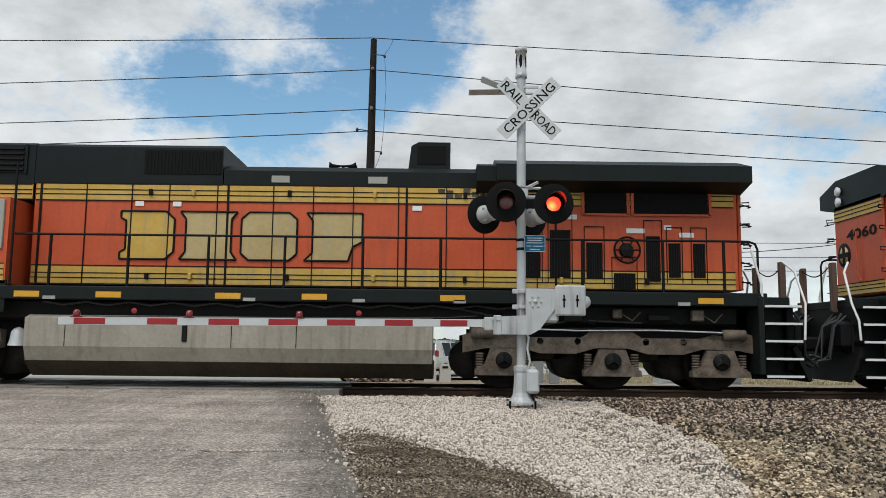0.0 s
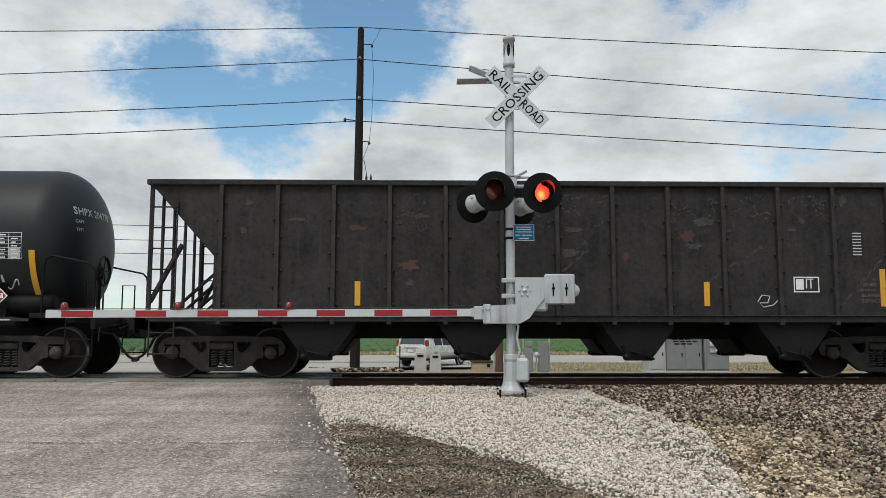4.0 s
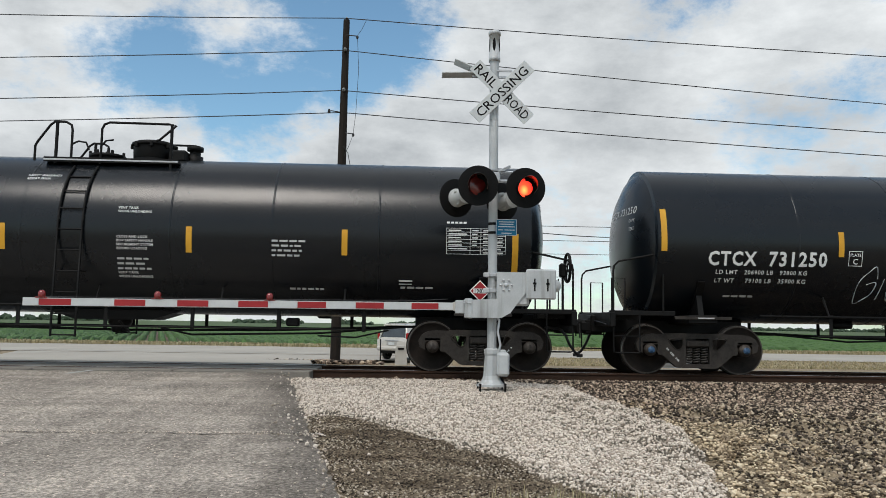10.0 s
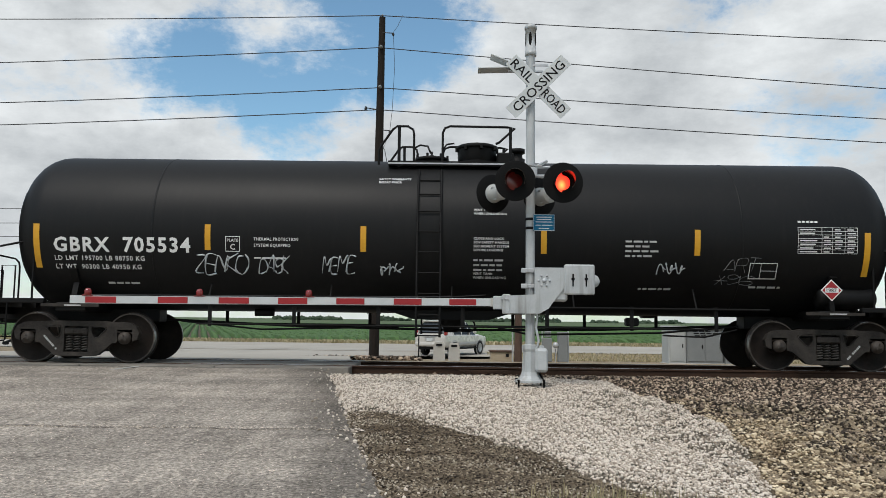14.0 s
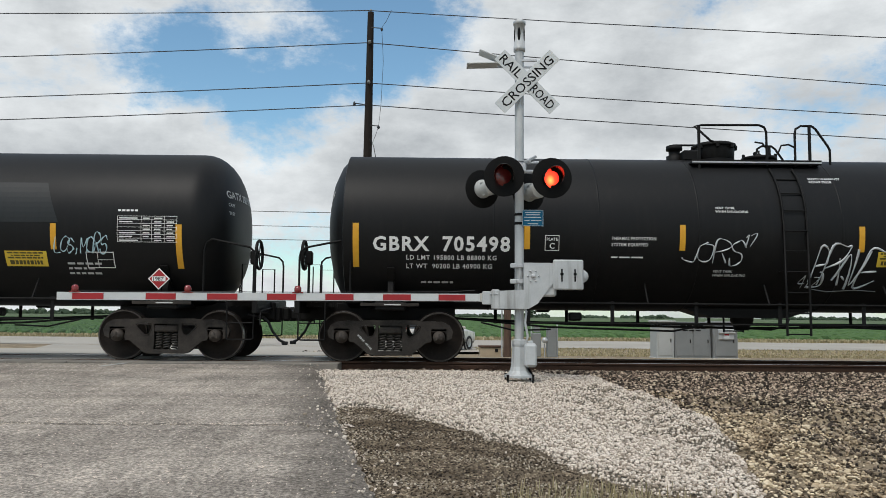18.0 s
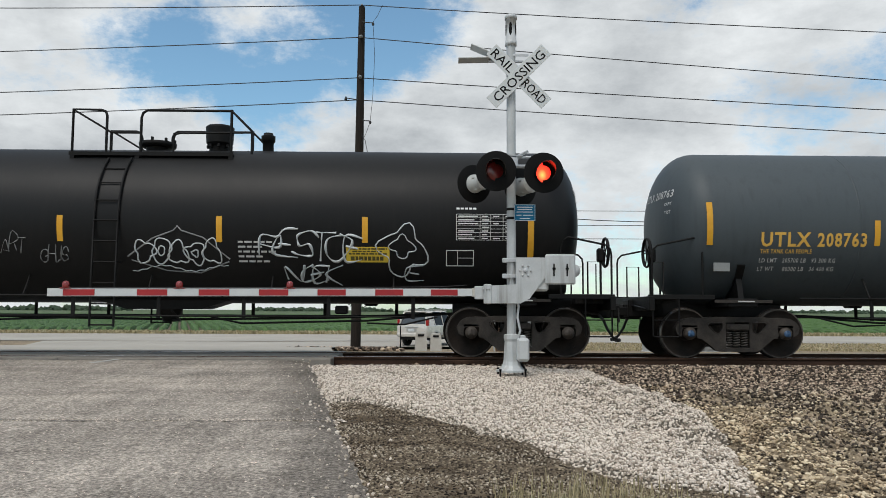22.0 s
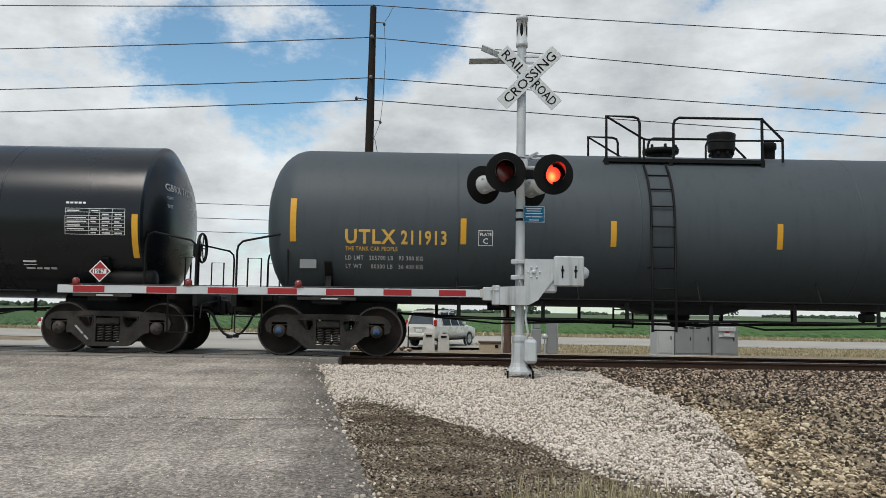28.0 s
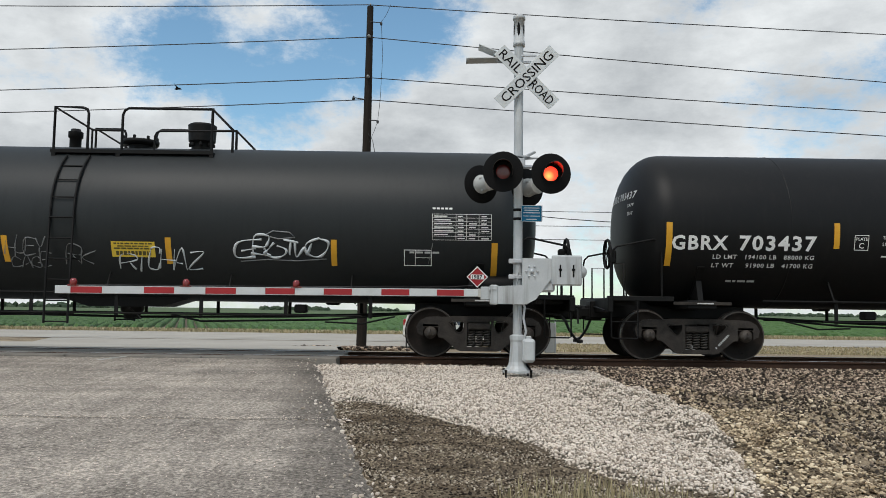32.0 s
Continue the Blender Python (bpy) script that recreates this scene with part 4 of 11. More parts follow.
# crops far out, where rows run together
X, Y = rng.uniform(-260, 260, 16000), 46.8 + rng.exponential(1.0, 16000) * 2.0
k = (np.abs(X) < 0.62 * (Y + 20)) & (Y < 56)
X, Y = X[k], Y[k]
tagged(new("verge_weeds", stone_field("verge_weeds", np.stack([X, Y, np.full(X.shape, -0.96)], 1), 0.15, M_CROP, 0.9)), "weeds and low crops at the field's edge", "weeds", kind="stuff")


def blades(name, X, Y, Z, h, mat, label, w=0.012):
    """Thin bent grass blades, two triangles each."""
    n = len(X)
    a = rng.uniform(0, 2 * np.pi, n)
    hh = h * rng.uniform(0.5, 1.3, n)
    lean = rng.uniform(0.1, 0.6, n) * hh
    dx, dy = np.cos(a), np.sin(a)
    ww = w * rng.uniform(0.6, 1.4, n)
    b0 = np.stack([X - dy * ww, Y + dx * ww, Z - 0.02], 1)
    b1 = np.stack([X + dy * ww, Y - dx * ww, Z - 0.02], 1)
    m0 = np.stack([X + dx * lean * 0.4 - dy * ww * 0.7, Y + dy * lean * 0.4 + dx * ww * 0.7, Z + hh * 0.6], 1)
    m1 = np.stack([X + dx * lean * 0.4 + dy * ww * 0.7, Y + dy * lean * 0.4 - dx * ww * 0.7, Z + hh * 0.6], 1)
    tp = np.stack([X + dx * lean, Y + dy * lean, Z + hh], 1)
    co = np.stack([b0, b1, m1, m0, tp], 1).reshape(-1, 3)
    i = (np.arange(n) * 5)[:, None]
    f = np.concatenate([i + np.array([[0, 1, 2]]), i + np.array([[0, 2, 3]]), i + np.array([[3, 2, 4]])])
    return tagged(new(name, raw_mesh(name, co, f, mat)), label, "grass", kind="stuff")


X = rng.normal(1.15, 0.38, 1500)
Y = rng.normal(-10.1, 0.36, 1500)
k = (Y < -9.35) & (X > 0.45)
X, Y = X[k], Y[k]
blades("dry_grass", X, Y, np.asarray(dirt_z(X, Y)), 0.11, M_DRYGRASS, "thin dry straw-coloured grass on the dirt", 0.004)
X, Y = rng.uniform(2.2, 60, 26000), rng.uniform(17.5, 31.0, 26000)
k = X < 0.62 * (Y + 16) + 2
X, Y = X[k], Y[k]
blades("verge_grass", X, Y, np.asarray(ground_z(X, Y)), 0.09, M_DRYGRASS, "tan dry grass verge between track and highway", 0.03)
X, Y = rng.uniform(-60, 60, 30000), rng.uniform(44.6, 48.5, 30000)
blades("far_verge_grass", X, Y, np.full(X.shape, -1.0), 0.22, M_DRYGRASS, "tan grass strip between highway and field", 0.05)
VERGE = Shape()
VERGE.face([(-900, 44.5, -0.985), (900, 44.5, -0.985), (900, 48.6, -0.98), (-900, 48.6, -0.98)])
solid("verge", VERGE, M_VERGE, "dry grass verge beside the highway", "verge", kind="structure")
X = rng.uniform(-1400, 1400, 5200)
Y = 950 + 120 * np.sin(X * 0.004) + rng.normal(0, 12, X.size)
gap = (np.sin(X * 0.011 + 1) + np.sin(X * 0.027) + 0.6 * np.sin(X * 0.07)) > -0.5
tall = np.where((X < -330) & (X > -520), 1.5, 1.0)
X, Y, tall = X[gap], Y[gap], tall[gap]
Z = rng.uniform(-2.5, 1.2, X.size) * tall
tagged(new("far_woods", stone_field("far_woods", np.stack([X, Y, Z], 1), 7.0, M_WOODS, 0.8)), "hazy dark tree line on the horizon", "woods", kind="stuff")
for k in range(9):
    cx = -620 + k * 173 + (k * 53 % 40)
    T = Shape()
    T.tube([(0, 0, -1), (0.2, 0, 2.5), (0.1, 0.2, 5)], [0.5, 0.4, 0.25], 6)
    t = thing("tree", pose(cx, 620 + k * 17, 0), "lone dark green field tree on the horizon", "tree", "far trees")
    part("trunk", T, M_WOOD, t)
    p_ = rng.normal(0, 1, (120, 3)) * np.array([2.4, 2.4, 1.7]) + np.array([0, 0, 5.2])
    part("crown", stone_field("crown", p_, 1.7, M_WOODS, 0.8), None, t)

# ---- utility pole and wires ----
POLE = (-2.55, 12.4)
pole = thing("utility_pole", pose(POLE[0], POLE[1], -0.62, 0, 0.35, 0), "tall dark creosoted wooden utility pole by the highway", "utility pole")
s_ = Shape()
s_.tube([(0, 0, -0.6), (0, 0, 4), (0, 0, 8), (0, 0, 12.45)], [0.185, 0.17, 0.15, 0.115], 14)
part("shaft", s_, M_POLE, pole)
WIRE_Z = (8.98, 9.80, 11.28, 12.52)
for z in WIRE_Z[1:3]:
    i_ = Shape()
    i_.lathe([(-0.30, 0.0), (-0.30, 0.035), (-0.24, 0.06), (-0.20, 0.04), (-0.16, 0.06), (-0.12, 0.04), (-0.10, 0.02)], (0, 0, z), "y", 10)
    part("insulator", i_, M_CASE, pole, "grey porcelain insulator")
i_ = Shape()
i_.lathe([(12.40, 0.0), (12.40, 0.05), (12.46, 0.055), (12.50, 0.03), (12.56, 0.03), (12.56, 0)], (0, 0, 0), "z", 10)
part("insulator", i_, M_CASE, pole, "pole-top pin insulator")
i_ = Shape()
i_.tube([(0, -0.1, 8.98), (-0.45, -0.15, 9.03)], 0.018, 6)
i_.lathe([(8.96, 0.0), (8.96, 0.05), (9.02, 0.05), (9.08, 0.03), (9.10, 0)], (-0.5, -0.15, 0), "z", 8)
part("bracket", i_, M_CABLE, pole)
tr_ = Shape()
tr_.lathe([(5.95, 0.0), (5.95, 0.2), (6.0, 0.23), (6.65, 0.23), (6.70, 0.2), (6.74, 0.0)], (0.38, -0.1, 0), "z", 16)
tr_.box((0.15, -0.1, 6.35), (0.25, 0.08, 0.3))
part("transformer", tr_, M_CASE, pole, "grey can transformer")
b_ = Shape()
for dx in (0.30, 0.46):
    b_.lathe([(6.7, 0.03), (6.78, 0.05), (6.84, 0.03), (6.9, 0.05), (6.96, 0.03), (7.05, 0.012), (7.1, 0)], (dx, -0.1, 0), "z", 8)
b_.tube([(0.3, -0.1, 7.1), (0.22, -0.15, 7.5), (0.05, -0.14, 7.75)], 0.012, 5)
part("bushing", b_, M_CABLE, pole)
for z, dx in ((11.85, 0.42), (8.25, 0.38)):
    a_ = Shape()
    a_.tube([(0, -0.1, z), (dx, -0.12, z - 0.03)], 0.018, 6)
    a_.lathe([(z - 0.13, 0.03), (z - 0.08, 0.05), (z - 0.02, 0.03)], (dx, -0.12, 0), "z", 8)
    part("bracket", a_, M_CABLE, pole)
c_ = Shape()
c_.tube([(0.42, -0.12, 11.82), (0.50, -0.12, 10.6), (0.45, -0.12, 9.0), (0.38, -0.12, 8.22)], 0.008, 5)
c_.tube([(0.42, -0.12, 11.85), (0.58, -0.1, 12.1), (0.75, -0.1, 12.5)], 0.008, 5)
c_.tube([(0.38, -0.12, 8.2), (0.25, -0.12, 7.8), (0.08, -0.14, 7.4)], 0.008, 5)
for k in range(5):
    c_.tube([(0.35 + 0.03 * k, -0.14, 5.95), (0.55 + 0.12 * k, -0.2, 5.5 + 0.12 * k), (0.75 + 0.09 * k, -0.2, 5.15 - 0.1 * k), (0.45 + 0.06 * k, -0.16, 4.95 - 0.04 * k), (0.14, -0.18, 5.0 + 0.1 * k)], 0.010, 5)
part("cable", c_, M_CABLE, pole)


def span(name, pts, r, label, sag=0.0):
    s = Shape()
    out = []
    for (a, b) in zip(pts, pts[1:]):
        for k in range(14):
            t = k / 14
            p = Vector(a).lerp(Vector(b), t)
            p.z -= 4 * sag * t * (1 - t)
            out.append(p)
    out.append(Vector(pts[-1]))
    s.tube(out, r, 5)
    return solid(name, s, M_CABLE, label, "wire", "overhead wires")


for zl, zp, zr in ((7.13, 8.38, 6.35), (7.97, 9.19, 7.33), (9.46, 10.68, 7.76), (11.98, 11.88, 10.58)):
    span("overhead_wire", [(-45, 12.35, zl), (POLE[0], 12.35, zp), (50, 12.35, zr)], 0.017, "dark overhead power wire on the utility pole", 0.35)
span("service_drop", [(POLE[0] + 0.2, 12.25, 4.6), (2.6, 10.5, 2.2)], 0.014, "black service cable from the pole to a post", 0.35)
span("service_drop", [(POLE[0] + 0.2, 12.25, 5.1), (18.0, 16.0, 5.2)], 0.016, "slack black service cable from the pole", 0.9)
for z in (11.1, 9.7, 8.4):
    span("far_wire", [(-160, 60, z + 0.4), (-40, 60, z), (55, 60, z - 0.2), (160, 60, z + 0.3)], 0.03, "thin wire of the far power line", 0.5)
for x in (-160, -40 - 22, 75, 160):
    q = Shape()
    q.tube([(0, 0, -1), (0, 0, 12)], [0.18, 0.12], 8)
    if abs(x) > 60:
        solid("far_pole", q, M_POLE, "dark wooden pole of the far power line", "utility pole", "far poles", m=pose(x, 60, 0))

# ---- crossing signal ----
MAST = (1.28, -3.4, -0.09)
sig = thing("crossing_signal", pose(*MAST), "silver crossing signal mast with lamps, crossbuck and lowered gate", "crossing signal")
s_ = Shape()
s_.tube([(0, 0, 0.1), (0, 0, 5.2)], 0.071, 20)
part("mast", s_, M_ALU, sig, "silver painted steel mast")
s_ = Shape()
s_.lathe([(5.12, 0.071), (5.12, 0.092), (5.20, 0.092), (5.20, 0.085), (5.55, 0.085), (5.55, 0.098), (5.60, 0.098), (5.62, 0.08), (5.64, 0.0)], (0, 0, 0), "z", 20)
part("bell_housing", s_, M_ALU, sig)
s_ = Shape()
for a in (-75, -10, 60, 180):
    t = radians(a - 90)
    pts = []
    for k in range(10):
        u = radians(k * 36)
        pts.append((t + 0.30 * math.cos(u), 5.38 + 0.11 * math.sin(u)))
    s_.face([(0.0865 * math.cos(p), 0.0865 * math.sin(p), z) for p, z in pts])
part("bell_slot", s_, M_BLACK, sig)
s_ = Shape()
s_.lathe([(0.0, 0.0), (0.0, 0.235), (0.03, 0.235), (0.045, 0.19), (0.10, 0.145), (0.16, 0.125), (0.46, 0.105), (0.50, 0.118), (0.56, 0.118), (0.58, 0.072)], (0, 0, 0.02), "z", 8, smooth=False)
for k in range(4):
    t = radians(45 + 90 * k)
    s_.prism([(0.10, 0.05), (0.225, 0.05), (0.13, 0.20), (0.105, 0.44)][::-1], -0.012, 0.012)
    n_ = 8
    for q in range(len(s_.v) - n_, len(s_.v)):
        x_, y_, z_ = s_.v[q]
        s_.v[q] = (x_ * math.cos(t) - y_ * math.sin(t), x_ * math.sin(t) + y_ * math.cos(t), z_)
part("base", s_, M_ALU, sig, "cast junction box base")
s_ = Shape()
s_.box((0.16, -0.10, 0.36), (0.19, 0.18, 0.36), bevel=0.035)
s_.box((0.16, -0.20, 0.36), (0.15, 0.03, 0.30), bevel=0.012)
s_.box((0.16, -0.10, 0.555), (0.08, 0.08, 0.05), bevel=0.01)
part("junction_box", s_, M_ALU, sig)
s_ = Shape()
for x in (-0.19, 0.19):
    for y in (-0.19, 0.19):
        s_.lathe([(-0.05, 0.014), (0.05, 0.014), (0.05, 0.022), (0.07, 0.022), (0.07, 0)], (x, y, 0), "z", 6)
        part("anchor_bolt", s_, M_FRAME, sig)
        s_ = Shape()
s_ = Shape()
s_.tube([(0.08, -0.1, 0.5), (0.12, -0.12, 0.65), (0.08, -0.1, 0.85), (0.10, -0.1, 1.02), (0.05, -0.1, 1.12)], 0.018, 8)
s_.tube([(0.03, -0.09, 0.15), (0.02, -0.085, 0.7), (0.0, -0.085, 1.05), (-0.04, -0.1, 1.25), (0.0, -0.09, 1.55)], 0.008, 6)
part("conduit", s_, M_GALV, sig)


def crossbuck(name, yaw, words):
    """Two crossed boards with their lettering."""
    cb = part(name, Shape(), M_WHITE, sig, "white crossbuck boards" + (" lettered in black" if words else ""), pose(0.11, -0.115, 4.60, 0, 0, yaw))
    for k, ang_ in enumerate((45, -45)):
        b = Shape()
        b.box((0, -0.02 * (k == 0), 0), (1.22, 0.008, 0.229), bevel=0.003)
        part("board", b, M_WHITE, cb, m=pose(0, 0, 0, 0, -ang_, 0))
        if words:
            t = Shape()
            txt = (("CROSSING", None), ("RAIL", "ROAD"))[k]
            if k == 0:
                t.text("CROSSING", 0.205, (-0.53, -0.026, -0.072), 0, width=1.06, heavy=0.006)
            else:
                t.text("RAIL", 0.205, (-0.56, -0.006, -0.072), 0, width=0.42, heavy=0.006)
                part("lettering", t, M_BLACK, cb, "black block letters", m=pose(0, 0, 0, 0, -ang_, 0))
                t = Shape()
                t.text("ROAD", 0.205, (0.12, -0.006, -0.072), 0, width=0.44, heavy=0.006)
            part("lettering", t, M_BLACK, cb, "black block letters", m=pose(0, 0, 0, 0, -ang_, 0))
    return cb


crossbuck("crossbuck", 0, True)
cbb = part("crossbuck", Shape(), M_WHITE, sig, "edge-on crossbuck facing the side road", pose(-0.42, 0.05, 4.93))
for z, tilt, ln in ((0.0, 2, 0.66), (0.12, -22, 0.5)):
    b = Shape()
    b.box((0, 0, 0), (ln, 0.22, 0.02), bevel=0.004)
    part("board", b, M_WHITE, cbb, m=pose(0.02 if z else -0.08, 0, z - 0.02, -5, -tilt, 0))
s_ = Shape()
s_.box((-0.08, 0, 4.87), (0.55, 0.04, 0.03))
s_.box((0.12, -0.05, 4.96), (0.3, 0.03, 0.03))
part("bracket", s_, M_GALV, sig)
for z in (4.5, 4.75):
    s_ = Shape()
    s_.lathe([(z - 0.03, 0.071), (z - 0.03, 0.08), (z + 0.03, 0.08), (z + 0.03, 0.071)], (0, 0, 0), "z", 16)
    s_.box((0.06, -0.09, z), (0.12, 0.03, 0.03))
    part("clamp", s_, M_GALV, sig)
s_ = Shape()
s_.tube([(-0.40, 0, 3.20), (0.45, 0, 3.20)], 0.03, 10)
s_.tube([(-0.3, -0.05, 3.33), (-0.05, -0.06, 3.31), (0.3, -0.04, 3.34)], 0.02, 8)
s_.box((0.0, 0, 3.25), (0.2, 0.2, 0.16), bevel=0.02)
s_.box((0.16, -0.06, 3.38), (0.22, 0.05, 0.035), rot=Euler((0.3, -0.5, 0.2)))
s_.box((0.02, -0.08, 3.36), (0.3, 0.04, 0.02), rot=Euler((0.1, 0.06, 0)))
part("lamp_arm", s_, M_GALV, sig)
LAMPS = []


def lamp(x, y, z, yaw, pitch=0):
    """One flashing-light unit: round black background, hood, lens and the turning signal disc inside it."""
    u = part("lamp_unit", Shape(), M_BLACK, sig, "red flashing light with a black background disc", pose(x, y, z, pitch, 0, yaw))
    b = Shape()
    b.lathe([(0.0, 0.11), (0.0, 0.30), (-0.004, 0.307), (-0.012, 0.307), (-0.014, 0.30), (-0.008, 0.15)], (0, 0, 0), "y", 40)
    part("background", b, M_BLACK, u, "round black background plate")
    h = Shape()
    n = 26
    for k in range(n):
        a0, a1 = radians(-35 + 250 * k / n), radians(-35 + 250 * (k + 1) / n)
        def q(a, r, o):
            e = 0.30 * (0.14 + 0.86 * max(0.0, (math.sin(a) + 0.574) / 1.574) ** 0.8) if o else 0.0
            return (r * math.cos(a), -e, r * math.sin(a))
        for r0, fl in ((0.155, 0), (0.149, 1)):
            f = [q(a0, r0, 0), q(a1, r0, 0), q(a1, r0 * 0.98, 1), q(a0, r0 * 0.98, 1)]
            h.face(f[::-1] if fl else f, 0, True)
        h.face([q(a0, .155 * .98, 1), q(a1, .155 * .98, 1), q(a1, .149 * .98, 1), q(a0, .149 * .98, 1)])
    part("hood", h, M_HOOD, u, "black sun hood")
    c = Shape()
    c.lathe([(0.0, 0.15), (0.02, 0.150), (0.02, 0.15), (0.03, 0.132), (0.29, 0.128), (0.29, 0.128), (0.295, 0.118), (0.30, 0.0)], (0, 0, 0), "y", 24)
    for k in range(4):
        t = radians(90 * k + 30)
        c.box((0.135 * math.cos(t), 0.16, 0.135 * math.sin(t)), (0.03, 0.06, 0.03), bevel=0.006)
    part("housing", c, M_CASE_PALE, u, "pale grey lamp housing")
    return u


def signal_disc(u):
    """The lamp's insert: lit on one face, dark on the other."""
    d = Shape()
    d.lathe([(-0.010, 0.0), (-0.009, 0.075)], (0, 0, 0), "y", 28, 1)
    d.lathe([(-0.009, 0.075), (-0.002, 0.142), (0.0, 0.145)], (0, 0, 0), "y", 28, 0)
    d.lathe([(0.0, 0.145), (0.002, 0.142), (0.010, 0.07), (0.012, 0.0)], (0, 0, 0), "y", 28, 2)
    o = part("lens", d, [M_GLOW, M_GLOWCORE, M_LAMPDARK], u, "red signal lens")
    LAMPS.append(o)


lr = lamp(0.45, -0.40, 3.03, 6, 2)
ll = lamp(-0.27, -0.40, 3.05, -6, 2)
for q in (lr, ll):
    signal_disc(q)
lamp(-0.56, 0.26, 2.96, 208)
lamp(0.18, 0.30, 2.92, 208)
s_ = Shape()
s_.box((0.20, -0.09, 2.46), (0.33, 0.006, 0.255), bevel=0.002)
bs = part("sign", s_, M_SIGNBLUE, sig, "blue emergency notice sign with white lines")
s_ = Shape()
for z, x0, x1 in ((2.545, 0.08, 0.32), (2.51, 0.09, 0.31), (2.47, 0.07, 0.33), (2.42, 0.07, 0.15), (2.42, 0.17, 0.33), (2.37, 0.12, 0.28)):
    s_.face([(x0, -0.095, z - 0.006), (x1, -0.095, z - 0.006), (x1, -0.095, z + 0.006), (x0, -0.095, z + 0.006)])
for x0, x1, z0, z1 in ((0.04, 0.36, 2.578, 2.585), (0.04, 0.36, 2.335, 2.342), (0.04, 0.047, 2.34, 2.58), (0.353, 0.36, 2.34, 2.58)):
    s_.face([(x0, -0.0945, z0), (x1, -0.0945, z0), (x1, -0.0945, z1), (x0, -0.0945, z1)])
part("lettering", s_, M_WHITE, bs, "white bars of small print")
for z in (2.38, 2.52):
    s_ = Shape()
    s_.lathe([(z - 0.02, 0.071), (z - 0.02, 0.078), (z + 0.02, 0.078), (z + 0.02, 0.071)], (0, 0, 0), "z", 16)
    part("clamp", s_, M_FRAME, sig)
# gate mechanism
gm = part("gate_mechanism", Shape(), M_ALU, sig, "grey cast gate mechanism with counterweight", pose(0, -0.16, 1.20))
s_ = Shape()
s_.prism([(-0.32, -0.14), (0.12, -0.14), (0.26, -0.06), (0.42, 0.16), (0.52, 0.28), (0.52, 0.56), (0.05, 0.56), (0.05, 0.15), (-0.32, 0.13)], -0.05, 0.03)
part("arm_casting", s_, M_ALU, gm)
s_ = Shape()
s_.box((0.34, 0.10, 0.30), (0.42, 0.25, 0.50), bevel=0.03)
part("motor_case", s_, M_ALU, gm)
s_ = Shape()
s_.box((0.72, -0.07, 0.38), (0.46, 0.05, 0.46), bevel=0.025)
s_.lathe([(-0.06, 0.0), (-0.06, 0.1), (-0.02, 0.1)], (0.93, 0, 0.36), "y", 16)
w_ = part("counterweight", s_, M_ALU, gm, "pale slotted counterweight plate")
s_ = Shape()
for x in (0.62, 0.82):
    s_.box((x, -0.098, 0.37), (0.022, 0.006, 0.19))
    s_.box((x, -0.104, 0.39), (0.05, 0.012, 0.03), bevel=0.004)
part("slot", s_, M_BLACK, w_)
s_ = Shape()
for k in range(6):
    t = radians(60 * k)
    s_.lathe([(-0.07, 0.0), (-0.07, 0.016), (-0.05, 0.016)], (0.19 + 0.085 * math.cos(t), 0, 0.36 + 0.085 * math.sin(t)), "y", 8)
s_.lathe([(-0.075, 0.0), (-0.075, 0.03), (-0.05, 0.035)], (0.19, 0, 0.36), "y", 12)
part("bolt", s_, M_GALV, gm)
for z in (0.52, 0.28, -0.05):
    s_ = Shape()
    s_.box((0.0, 0.16, z), (0.2, 0.2, 0.06), bevel=0.01)
    s_.box((-0.10, 0.06, z), (0.10, 0.06, 0.07), bevel=0.01)
    part("clamp", s_, M_GALV, gm)
s_ = Shape()
s_.box((-0.38, 0.0, 0.0), (0.12, 0.12, 0.30), bevel=0.015)
s_.box((-0.50, 0.0, 0.02), (0.16, 0.07, 0.20), bevel=0.01)
for x in (-0.45, -0.40, -0.36):
    s_.lathe([(-0.08, 0.0), (-0.08, 0.014), (-0.05, 0.014)], (x, 0, 0.08), "y", 6)
part("arm_bracket", s_, M_ALU, gm)
# gate arm, lowered over the road
ARM0, ARM1 = Vector((-0.50, -0.16, 1.225)), Vector((-6.78, -0.66, 1.185))
L = (ARM1 - ARM0).length
ga = part("gate_arm", Shape(), M_ARM_WHITE, sig, "lowered gate arm with red and white stripes",
          Matrix.Translation(ARM0) @ (ARM1 - ARM0).to_track_quat("X", "Z").to_matrix().to_4x4())
x, k = 0.0, 0
REDS = (0.39, 0.40, 0.40, 0.41, 0.42, 0.41, 0.42)
WHITES = (0.40, 0.42, 0.41, 0.41, 0.43, 0.57, 0.21)
bands = [(0.12, 2), (0.21, 0)]
for r_, w_ in zip(REDS, WHITES):
    bands += [(r_, 1), (w_, 0)]
grow = (L - 0.12) / (sum(q for q, _ in bands) - 0.12)
for w, col in bands:
    w *= 1 if col == 2 else grow
    w = min(w, L - x)
    if w <= 0:
        break
    s_ = Shape()
    s_.box((x + w / 2, 0, 0), (w, 0.035, 0.115 if col != 2 else 0.13), bevel=0.004)
    if col == 1:
        part("white_stripe", s_, M_ARM_WHITE, ga)
        s_ = Shape()
        s_.box((x + w / 2, 0, -0.002), (w, 0.041, 0.092), bevel=0.003)
    part(("white_stripe", "red_stripe", "arm_shoe")[col], s_, (M_ARM_WHITE, M_RED, M_CONCRETE)[col], ga)
    x += w
